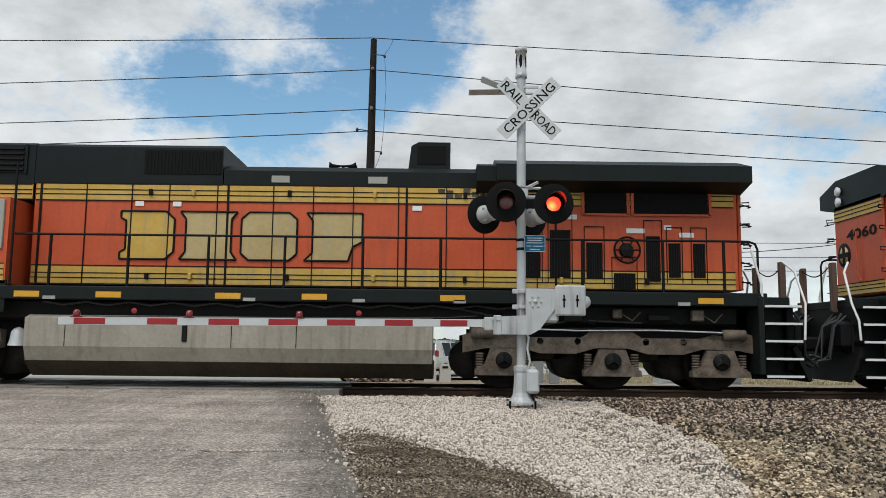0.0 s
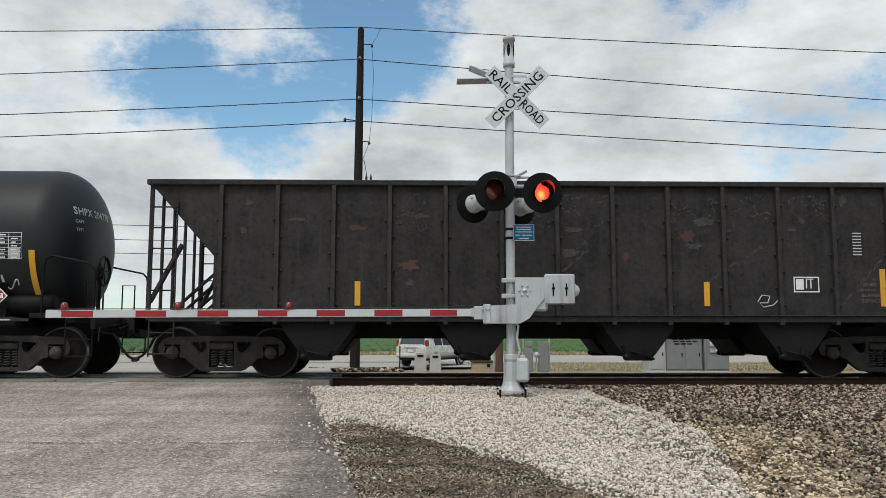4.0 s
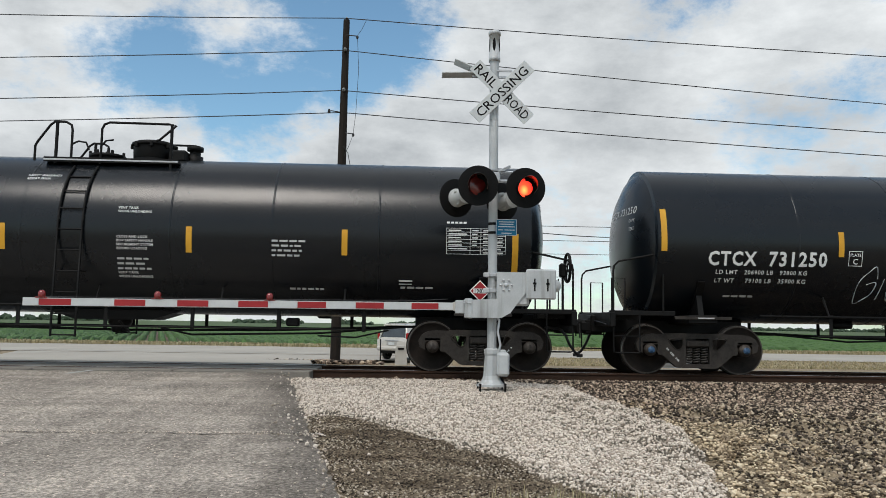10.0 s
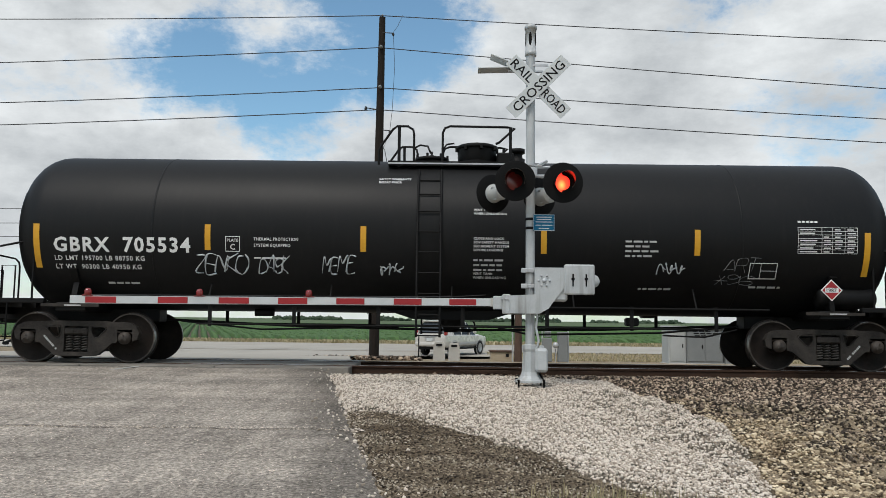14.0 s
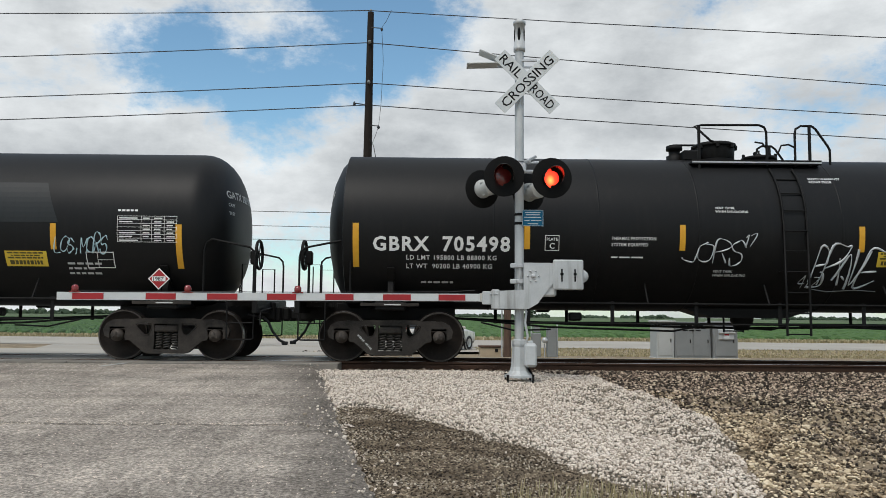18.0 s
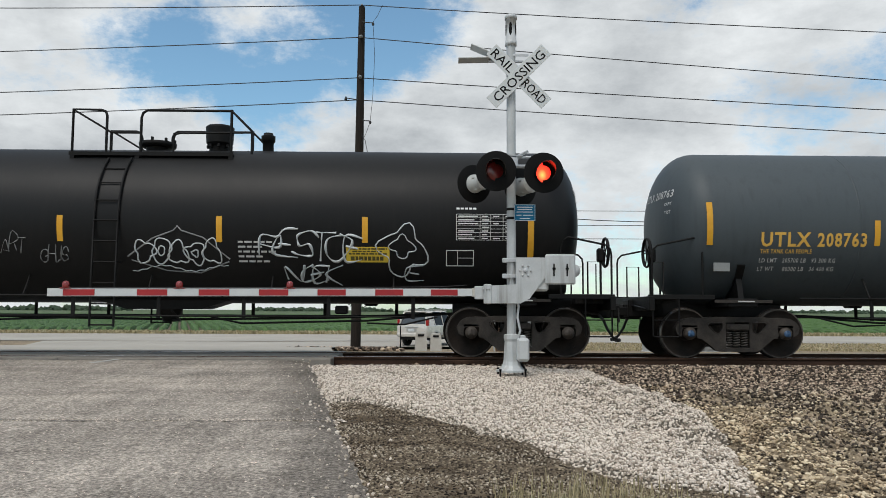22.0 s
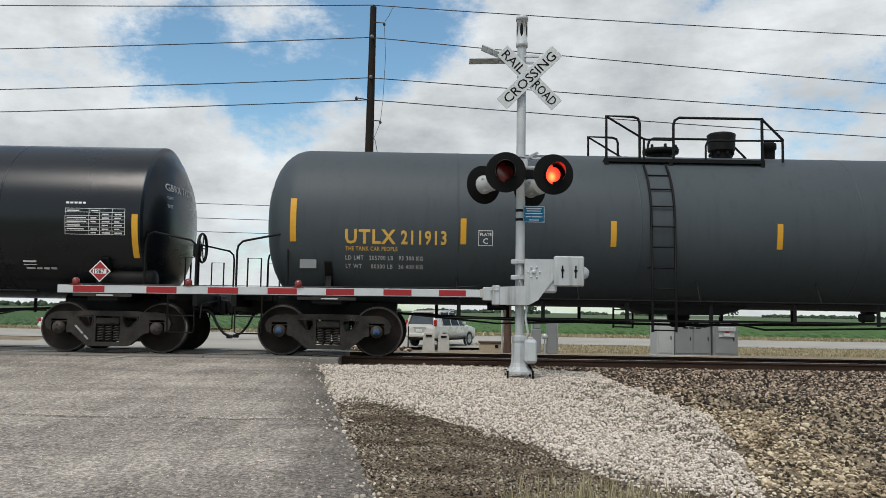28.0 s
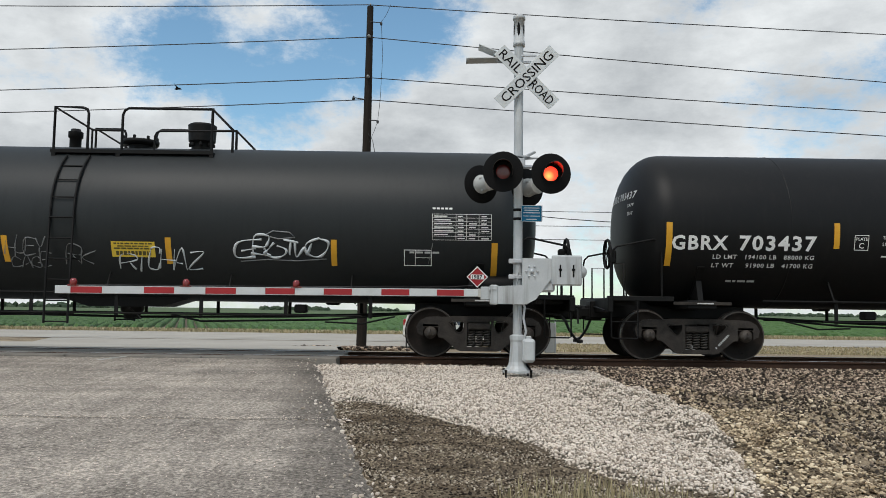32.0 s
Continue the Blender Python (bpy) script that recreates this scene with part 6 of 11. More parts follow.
for k in range(3):
    t = radians(90 + 120 * k)
    s.box((0.05 * math.cos(t), -1.147, 0.05 * math.sin(t)), (0.026, 0.012, 0.026))
s.box((0, -1.0, 0.13), (0.30, 0.14, 0.06), bevel=0.01)
BEARING = s.mesh("bearing_cap", M_CAP)
s = Shape()
s.lathe([(-1.136, 0.0), (-1.136, 0.062), (-1.150, 0.062), (-1.152, 0.0)], (0, 0, 0), "y", 14)
for k in range(3):
    t = radians(90 + 120 * k)
    s.box((0.05 * math.cos(t), -1.152, 0.05 * math.sin(t)), (0.026, 0.014, 0.026))
BLUE_CAP = s.mesh("end_cap", surface("blue_cap", (0.02, 0.06, 0.13), (0.04, 0.10, 0.20), 0.5, scale=9, fine=50, bump=0.1))
s = Shape()
s.box((0, 0, 0.50), (0.36, 1.9, 0.22), bevel=0.03)
s.box((0, 0, 0.66), (0.5, 0.6, 0.12), bevel=0.02)
BOLSTER = s.mesh("bolster", M_TRUCK)
SPINNERS = []


def truck(car, x, blue=False, stencil=0):
    """A two-axle freight truck under a car."""
    tk = part("truck", BOLSTER, None, car, "black cast steel two-axle truck", pose(x, 0, 0))
    for g in (-1, 1):
        part("side_frame", SIDE_FRAME[g], None, tk)
        for d in (-0.145, 0, 0.145):
            part("spring", SPRING, None, tk, m=pose(d, g * 1.0, 0))
    for d in (-0.889, 0.889):
        w = part("wheelset", WHEELSET, None, tk, "steel wheelset with bright rims", pose(d, 0, 0.457))
        SPINNERS.append((w, car, d, 0.457))
        cap = part("bearing_cap", BEARING, None, tk, m=pose(d, 0, 0.457))
        if blue:
            part("end_cap", BLUE_CAP, None, tk, "blue painted end cap", pose(d, 0, 0.457))
    if stencil:
        s = Shape()
        q = random.Random(stencil)
        a = -0.17
        while a < 0.17:
            w = q.uniform(0.016, 0.028)
            s.box((a, 0, 0), (w, 0.006, 0.034))
            a += w + (0.012 if q.random() < 0.8 else 0.05)
        part("stencil", s, M_LETTER_DIM, tk, "pale stencilled marks on the side frame", pose(0.46 * (1 if stencil % 2 else -1), -1.076, 0.36, 0, -46 if stencil % 2 else 46, 0))
    return tk


def scribble(s, x, z, w, h, zc, r, seed, n=3, th=0.012):
    """Loops of spray paint on a tank's side."""
    rr = random.Random(seed)
    for k in range(n):
        pts = []
        x0 = x + w * k / n
        a, b, p, q = rr.uniform(2.5, 5), rr.uniform(3.0, 6.5), rr.uniform(0, 6), rr.uniform(0, 6)
        m = 46
        for i in range(m):
            t = i / (m - 1)
            u = x0 + (w / n) * (t * 0.9 + 0.20 * math.sin(a * 3 * t + p))
            v = z + h * (0.5 + 0.42 * math.sin(b * 2.2 * t + q) * (0.6 + 0.4 * math.cos(a * t)))
            y = -math.sqrt(max(r * r - (v - zc) ** 2, 0.01)) - 0.002
            pts.append((u, y, v))
        s.tube(pts, th * rr.uniform(0.7, 1.1), 4)


def bubbles(s, x, z, w, h, zc, r, seed, n=5, th=0.014):
    """A throw-up of rounded closed outlines side by side, each with a small inner loop, and a stroke beneath."""
    rr = random.Random(seed)

    def on(u, v):
        return (u, -math.sqrt(max(r * r - (v - zc) ** 2, 0.01)) - 0.003, v)
    cw = w / n
    for k in range(n):
        cx, cz = x + cw * (k + 0.5), z + h * (0.52 + rr.uniform(-0.07, 0.07))
        ax, az, lobes, ph, tilt = cw * rr.uniform(0.50, 0.62), h * rr.uniform(0.40, 0.50), rr.choice((2, 3, 3, 4)), rr.uniform(0, 6), rr.uniform(-0.4, 0.2)
        for scale, m in ((1.0, 34), (rr.uniform(0.22, 0.42), 16))[:1 + (k % 2)]:
            pts = []
            for i in range(m + 1):
                t = 2 * math.pi * i / m
                q = scale * (1 + 0.22 * math.sin(lobes * t + ph) + 0.07 * math.sin((lobes + 3) * t + ph * 2))
                a, b = ax * q * math.cos(t), az * q * math.sin(t)
                pts.append(on(cx + a + tilt * b * 0.5, cz + b))
            s.tube(pts, th * rr.uniform(0.8, 1.15), 4)
    if n > 3:
        s.tube([on(x - 0.08 * w + 1.16 * w * i / 20, z - 0.05 + 0.05 * math.sin(i * 0.5 + seed) - 0.02 * (i % 2)) for i in range(21)], th * 0.8, 4)


STROKES = {"A": "00 24 40|11 31", "B": "00 04 34 33 22 02|22 41 40 00", "C": "43 34 14 03 01 10 30 41", "D": "00 04 24 43 41 20 00", "E": "44 04 00 40|02 32", "G": "43 34 14 03 01 10 30 41 42 22",
           "H": "04 00|44 40|02 42", "I": "24 20", "J": "44 41 30 10 01", "K": "04 00|44 02 40", "L": "04 00 40", "M": "00 04 22 44 40", "N": "00 04 40 44", "O": "24 03 01 20 41 43 24", "P": "00 04 34 43 32 02",
           "R": "00 04 34 43 32 02|22 40", "S": "43 34 14 03 12 32 41 30 10 01", "T": "04 44|24 20", "U": "04 01 10 30 41 44", "V": "04 20 44", "W": "04 10 23 30 44", "Y": "04 22 44|22 20", "Z": "04 44 00 40",
           "1": "13 24 20", "4": "34 01 41|34 30", "6": "43 24 03 01 10 30 41 32 12 01", "7": "04 44 10", "9": "41 20 10|43 34 14 03 12 32 43 41", "*": "02 42|10 34|14 30", ".": "10 20 21", "-": "12 32"}


def tag(s, words, x, z, w, h, th, seed, slant=0.2, wild=0.10, rise=0.0):
    """A word sprayed in single strokes on a tank's side, each letter a little off the last."""
    rr = random.Random(seed)
    cw = w / max(1, len(words))
    for k, ch in enumerate(words):
        if ch not in STROKES:
            continue
        ox, oz = x + cw * k + rr.uniform(-0.05, 0.05) * cw, z + rise * k + rr.uniform(-0.10, 0.10) * h
        fat = th > 0.02
        gw, gh, ph = cw * rr.uniform(0.85, 1.10) * (1.25 if fat else 1.0), h * rr.uniform(0.85, 1.20), rr.uniform(0, 6)
        for line in STROKES[ch].split("|"):
            knots = [(int(p[0]) / 4, int(p[1]) / 4) for p in line.split()]
            knots = [(a + rr.uniform(-wild, wild) * (1.6 if fat else 1), b + rr.uniform(-wild, wild) * (1.6 if fat else 1)) for a, b in knots]
            pts = []
            for i in range(len(knots) - 1):
                p0, p1, p2, p3 = knots[max(i - 1, 0)], knots[i], knots[i + 1], knots[min(i + 2, len(knots) - 1)]
                for q in range(5):
                    t = q / 5
                    c = [0.5 * (2 * p1[j] + (p2[j] - p0[j]) * t + (2 * p0[j] - 5 * p1[j] + 4 * p2[j] - p3[j]) * t * t + (3 * p1[j] - p0[j] - 3 * p2[j] + p3[j]) * t ** 3) for j in (0, 1)]
                    pts.append(c)
            pts.append(knots[-1])
            out = []
            for a, b in pts:
                v = oz + gh * b
                out.append((ox + gw * a + slant * gh * b, -math.sqrt(max(RT * RT - (v - ZC) ** 2, 0.01)) - 0.002, v))
            s.tube(out, [th * (0.75 + 0.35 * math.sin(0.8 * i + ph)) for i in range(len(out))], 4)


def bars(s, rows, zc, r, m=0):
    """Rows of unreadable stencilling: (x0, x1, z, height) as bars on a tank's side."""
    for x0, x1, z, h in rows:
        f = []
        for a, b in ((x0, z), (x1, z), (x1, z + h), (x0, z + h)):
            f.append((a, -math.sqrt(max(r * r - (b - zc) ** 2, 0.01)) - 0.007, b))
        s.face(f, m)


def patch(s, x0, x1, z0, z1, zc, r, m=0, n=6, off=0.006, lean=0.0):
    """A decal bent round a tank's side."""
    for k in range(n):
        a, b = z0 + (z1 - z0) * k / n, z0 + (z1 - z0) * (k + 1) / n
        la, lb = lean * k / n, lean * (k + 1) / n
        ya = -math.sqrt(max(r * r - (a - zc) ** 2, 0.01)) - off
        yb = -math.sqrt(max(r * r - (b - zc) ** 2, 0.01)) - off
        s.face([(x0 + la, ya, a), (x1 + la, ya, a), (x1 + lb, yb, b), (x0 + lb, yb, b)], m)


ZC, RT = 2.475, 1.495
SHELLS = {}


def shell(style, e, mat):
    key = (style, round(e, 2), mat.name)
    if key not in SHELLS:
        s = Shape()
        if style == "jacket":
            a = e - 0.40
            prof = [(-e, 0.0), (-e + 0.005, 0.25), (-e + 0.045, 0.62), (-e + 0.13, 1.0), (-e + 0.27, 1.29), (-e + 0.375, 1.405), (-e + 0.375, 1.405), (-a, RT), (-a, RT), (-a + 0.02, RT)]
        else:
            a = e - 0.76
            prof = [(-a - (e - a) * math.sin(t), RT * math.cos(t) ** 0.72) for t in [radians(d) for d in (90, 86, 80, 72, 63, 54, 45, 36, 27, 18, 9, 0)]]
        mid = [(-a + 2 * a * k / 10, RT) for k in range(1, 10)]
        prof = prof + mid + [(-x, q) for x, q in prof[::-1]]
        s.lathe(prof, (0, 0, ZC), "x", 64)
        SHELLS[key] = s.mesh("tank", mat)
    return SHELLS[key]


def head_x(style, e, r):
    """How far out from the car's middle the head's skin lies at the radius r, a touch proud."""
    if style == "jacket":
        return e + 0.010 - float(np.interp(r, (0.0, 0.25, 0.62, 1.0, 1.29, 1.405), (0.0, 0.005, 0.045, 0.13, 0.27, 0.375)))
    c = min(1.0, (r / RT) ** (1 / 0.72))
    return e - 0.76 + 0.76 * math.sqrt(1 - c * c) + 0.012


RINGS = {}


def ring(mat):
    if mat.name not in RINGS:
        s = Shape()
        s.lathe([(-0.018, RT), (-0.016, RT + 0.004), (0.016, RT + 0.004), (0.018, RT)], (0, 0, ZC), "x", 64)
        RINGS[mat.name] = s.mesh("jacket_band", mat)
    return RINGS[mat.name]


CACHE = {}


def cached(key, build, mats, g=None):
    k = (key, g)
    if k not in CACHE:
        s = Shape()
        build(s) if g is None else build(s, g)
        CACHE[k] = s.mesh(key[0], mats)
    return CACHE[k]


def b_sill(s):
    # stub sill, body bolster and end sill; local x from the truck centre outwards
    s.box((0.30, 0, 0.92), (3.0, 0.42, 0.34), bevel=0.02)
    s.box((0.0, 0, 1.02), (0.55, 2.7, 0.16), bevel=0.02)
    s.box((1.66, 0, 1.00), (0.10, 2.75, 0.26), bevel=0.01)
    s.box((1.10, -1.28, 1.12), (1.2, 0.12, 0.09), bevel=0.01)
    s.box((1.10, 1.28, 1.12), (1.2, 0.12, 0.09), bevel=0.01)
    s.box((1.38, 0, 1.125), (0.46, 2.6, 0.03))
    for y in (-1.0, -0.5, 0.5, 1.0):
        s.box((1.3, y, 1.05), (0.5, 0.06, 0.10))


def b_saddle(s):
    n = 14
    for k in range(n):
        t0, t1 = radians(-150 + 120 * k / n), radians(-150 + 120 * (k + 1) / n)
        P = [(RT + 0.01) * 1.0, RT + 0.05]
        q = [(P[0] * math.cos(t0), ZC + P[0] * math.sin(t0)), (P[0] * math.cos(t1), ZC + P[0] * math.sin(t1)),
             (P[1] * math.cos(t1), ZC + P[1] * math.sin(t1)), (P[1] * math.cos(t0), ZC + P[1] * math.sin(t0))]
        s.prism(q[::-1], -0.065, 0.065, axis="x")
    for g in (-1, 1):
        s.prism([(g * 0.45, 1.08), (g * 1.28, 1.08), (g * 1.12, 1.62), (g * 0.8, 1.33)] if g > 0 else [(-0.8, 1.33), (-1.12, 1.62), (-1.28, 1.08), (-0.45, 1.08)], -0.05, 0.05, axis="x")


def b_coupler(s):
    # from the end sill to the coupling plane
    s.box((1.72, 0, 0.86), (0.34, 0.30, 0.28), bevel=0.02)
    s.box((1.88, 0.04, 0.86), (0.28, 0.24, 0.26), bevel=0.06)
    s.box((2.0, -0.10, 0.86), (0.16, 0.12, 0.28), bevel=0.04)
    s.tube([(1.72, -0.15, 0.98), (1.78, -0.8, 0.95), (1.76, -1.32, 0.9), (1.76, -1.36, 0.66)], 0.016, 6)
    s.tube([(1.72, 0.15, 0.98), (1.78, 0.8, 0.95), (1.76, 1.32, 0.9)], 0.016, 6)


def b_hose(s):
    s.tube([(1.62, -0.30, 0.78), (1.70, -0.32, 0.70), (1.78, -0.30, 0.52), (1.90, -0.26, 0.36), (2.02, -0.22, 0.30)], [0.03, 0.028, 0.026, 0.026, 0.03], 8)
    s.box((2.0, -0.22, 0.30), (0.12, 0.06, 0.07), bevel=0.015)
    s.tube([(1.62, -0.30, 0.80), (1.30, -0.34, 0.84)], 0.025, 6)


def b_endrail(s, g):
    # hooped handrail at one corner of the end platform
    if g:
        y = g * 1.33
        s.tube([(0.72, y, 1.14), (0.72, y, 2.00), (0.76, y, 2.14), (0.86, y, 2.20), (1.54, y, 2.06), (1.62, y, 1.98), (1.64, y, 1.88), (1.64, y, 1.02)], 0.020, 8)
        s.tube([(1.64, y, 1.15), (1.64, y, 0.42), (1.60, y, 0.40), (1.18, y, 0.40), (1.16, y, 0.42), (1.16, y, 1.1)], 0.015, 6)
        s.tube([(1.18, y, 0.70), (1.62, y, 0.70)], 0.012, 6)
        s.tube([(1.30, y * 0.65, 1.14), (1.30, y * 0.65, 1.78), (1.55, y * 0.65, 1.78), (1.55, y * 0.65, 1.14)], 0.016, 6)


def b_brakewheel(s):
    s.lathe([(-0.03, 0.27), (0.0, 0.29), (0.03, 0.27), (0.0, 0.25), (-0.03, 0.27)], (1.62, -0.92, 1.95), "x", 24)
    for k in range(5):
        t = radians(72 * k)
        s.tube([(1.62, -0.92, 1.95), (1.62, -0.92 + 0.26 * math.cos(t), 1.95 + 0.26 * math.sin(t))], 0.012, 5)
    s.box((1.53, -0.92, 1.90), (0.13, 0.16, 0.26), bevel=0.03)
    s.tube([(1.53, -0.92, 1.8), (1.53, -0.92, 1.1)], 0.022, 8)
    s.tube([(1.48, -0.75, 1.75), (1.48, -0.75, 1.1)], 0.012, 5)


def b_ladder(s):
    for x in (-0.21, 0.21):
        pts = [(x, -1.56, 0.55), (x, -1.56, 1.3), (x, -1.52, 2.6)]
        for d in range(0, 60, 10):
            t = radians(d)
            pts.append((x, -1.52 * math.cos(t), ZC + 0.06 + 1.50 * math.sin(t) * 0.97))
        s.tube(pts, 0.022, 6)
    for z in (0.58, 0.95, 1.32, 1.69, 2.06, 2.43, 2.80, 3.13, 3.42, 3.68):
        t = math.asin(min(1, max(0, (z - ZC) / 1.46)))
        y = -1.54 * math.cos(t) if z > ZC else -1.54
        s.tube([(-0.21, y, z), (0.21, y, z)], 0.014, 6)
    for z in (1.7, 2.6, 3.2):
        for x in (-0.21, 0.21):
            t = math.asin(max(-1, min(1, (z - ZC) / RT)))
            s.tube([(x, -1.52 * math.cos(t) if z > ZC else -1.53, z), (x, -RT * math.cos(t) + 0.02, z)], 0.014, 5)


def b_sidework(s):
    # one side's running pipe and its guard rail, with hangers
    s.tube([(-5.7, -1.33, 1.10), (5.7, -1.33, 1.10)], 0.022, 6)
    s.tube([(-4.6, -1.30, 0.74), (4.6, -1.30, 0.74)], 0.016, 6)
    for k in range(-3, 4):
        s.box((k * 1.52 + 0.2, -1.30, 0.92), (0.07, 0.014, 0.44), bevel=0.004)
    for k in range(-2, 3):
        s.tube([(k * 2.2, -1.33, 1.10), (k * 2.2, -1.05, 1.55)], 0.02, 5)


def b_brakegear(s):
    s.box((-3.9, 0.2, 1.02), (0.26, 0.30, 0.16), bevel=0.03)
    s.box((-3.4, -0.6, 0.86), (0.24, 0.22, 0.16), bevel=0.03)
    s.lathe([(-0.18, 0.0), (-0.18, 0.07), (0.18, 0.07), (0.18, 0.0)], (3.6, -0.3, 0.96), "x", 14)
    s.tube([(-6.5, 0.2, 0.84), (-3, 0.25, 0.70), (0, 0.25, 0.66), (3, 0.25, 0.70), (6.5, 0.2, 0.84)], 0.025, 6)
    s.tube([(-5.5, -0.3, 0.8), (-3.9, -0.6, 0.66), (-1.5, -0.5, 0.60), (-0.9, -0.4, 0.72)], 0.02, 6)
    s.tube([(-3.9, -0.9, 0.62), (-4.6, -1.1, 0.60), (-5.2, -1.1, 0.74)], 0.016, 6)
    s.tube([(1.0, -0.3, 0.72), (3.6, -0.5, 0.64), (5.2, -0.3, 0.78)], 0.018, 6)


def b_outlet(s):
    s.prism([(-1.6, 1.14), (1.6, 1.14), (0.7, 0.86), (-0.7, 0.86)][::-1], -0.42, 0.42)
    s.lathe([(0.62, 0.0), (0.62, 0.14), (0.70, 0.16), (0.80, 0.22), (0.88, 0.22)], (0, 0, 0), "z", 16)
    s.tube([(0.1, -0.15, 0.66), (0.35, -0.5, 0.64), (0.45, -1.0, 0.72), (0.40, -1.2, 0.84)], 0.018, 6)


def b_platform(s, g):
    z = RT + ZC - 0.13
    for y in (g * 0.72,):
        s.box((0, y, z - 0.06), (2.45, 0.40, 0.035))
        for x in (-1.0, 0.0, 1.0):
            s.box((x, y * 0.98, z - 0.14), (0.07, 0.07, 0.20))
        s.box((0, y * 1.28, z - 0.05), (2.45, 0.02, 0.09))


def b_rails(s, g):
    # one side's ladder hoop, or its long rail beside the manway
    z, y = RT + ZC - 0.19, math.copysign(0.90, g)
    if abs(g) < 2:
        s.tube([(-1.40, y, z - 0.02), (-1.40, y, z + 0.26), (-1.36, y, z + 0.34), (-1.14, y, z + 0.66), (-1.06, y, z + 0.72), (-0.86, y, z + 0.72), (-0.76, y, z + 0.66), (-0.74, y, z + 0.56), (-0.74, y, z - 0.06)], 0.023, 7)
        s.tube([(-1.02, y, z + 0.72), (-1.02, y, z - 0.06)], 0.030, 7)
        s.tube([(-0.74, y, z + 0.30), (-0.62, y, z + 0.36), (-0.48, y, z + 0.34), (-0.42, y, z + 0.20)], 0.018, 6)
    else:
        s.tube([(-0.20, y, z - 0.06), (-0.20, y, z + 0.60), (-0.16, y, z + 0.69), (-0.06, y, z + 0.73), (1.02, y, z + 0.72), (1.16, y, z + 0.70), (0.86, y, z + 0.42), (0.80, y, z + 0.40)], 0.023, 7)
        s.tube([(1.08, y, z + 0.72), (1.08, y, z - 0.14)], 0.030, 7)
        s.tube([(-0.20, y, z + 0.28), (-0.12, y, z + 0.38), (0.02, y, z + 0.40)], 0.018, 6)


def b_rails_wide(s, g):
    z, y = RT + ZC - 0.19, g * 0.90
    s.tube([(-1.41, y, z - 0.12), (-1.41, y, z + 0.81), (-0.90, y, z + 0.80), (-0.81, y, z + 0.77), (-0.78, y, z + 0.69), (-0.78, y, z - 0.05)], 0.026, 7)
    s.tube([(-1.41, y, z + 0.80), (-0.72, y, z + 0.39), (-0.66, y, z + 0.37), (-0.14, y, z + 0.37)], 0.020, 6)
    s.tube([(-0.70, y, z + 0.37), (-0.70, y, z - 0.05)], 0.020, 6)
    s.tube([(-0.14, y, z - 0.08), (-0.14, y, z + 0.66), (-0.11, y, z + 0.75), (-0.03, y, z + 0.80), (1.54, y, z + 0.80), (1.93, y, z + 0.41), (1.93, y, z - 0.02)], 0.026, 7)
    s.tube([(1.54, y, z + 0.82), (1.54, y, z - 0.12)], 0.028, 7)
    s.tube([(0.47, y, z - 0.02), (0.47, y, z + 0.26), (0.50, y, z + 0.34), (0.58, y, z + 0.37), (1.93, y, z + 0.39)], 0.020, 6)


def b_platform_wide(s, g):
    z = RT + ZC - 0.17
    s.box((0.06, g * 0.74, z - 0.05), (3.02, 0.34, 0.03))
    s.box((0.06, g * 0.92, z - 0.05), (3.04, 0.02, 0.07))
    for x in (-1.40, -0.2, 1.54):
        s.box((x, g * 0.90, z - 0.16), (0.08, 0.05, 0.22))


def b_manway_tall(s):
    z = RT + ZC
    s.lathe([(z - 0.1, 0.20), (z + 0.10, 0.20), (z + 0.12, 0.21), (z + 0.17, 0.26), (z + 0.17, 0.26), (z + 0.46, 0.275), (z + 0.46, 0.275), (z + 0.49, 0.28), (z + 0.52, 0.24), (z + 0.53, 0.0)], (1.09, 0, 0), "z", 20)
    for k in range(8):
        t = radians(45 * k + 10)
        s.box((1.09 + 0.225 * math.cos(t), 0.225 * math.sin(t), z + 0.10), (0.05, 0.05, 0.07), bevel=0.01)


def b_valves_low(s):
    z = RT + ZC
    s.lathe([(z - 0.05, 0.22), (z + 0.07, 0.22), (z + 0.07, 0.22), (z + 0.09, 0.35), (z + 0.17, 0.36), (z + 0.19, 0.22), (z + 0.20, 0.0)], (-0.13, 0, 0), "z", 18)
    for k in range(8):
        t = radians(45 * k)
        s.box((-0.13 + 0.33 * math.cos(t), 0.33 * math.sin(t), z + 0.19), (0.05, 0.05, 0.09), bevel=0.01)


def b_vent_left(s):
    z = RT + ZC
    s.lathe([(z - 0.04, 0.11), (z + 0.20, 0.11), (z + 0.22, 0.14), (z + 0.33, 0.14), (z + 0.33, 0.14), (z + 0.35, 0.10), (z + 0.39, 0.09), (z + 0.40, 0.0)], (-1.42, 0, 0), "z", 14)


def b_vent_tall(s):
    z = RT + ZC
    s.lathe([(z - 0.04, 0.11), (z + 0.20, 0.11), (z + 0.22, 0.14), (z + 0.33, 0.14), (z + 0.33, 0.14), (z + 0.35, 0.10), (z + 0.39, 0.09), (z + 0.40, 0.0)], (2.05, 0, 0), "z", 14)


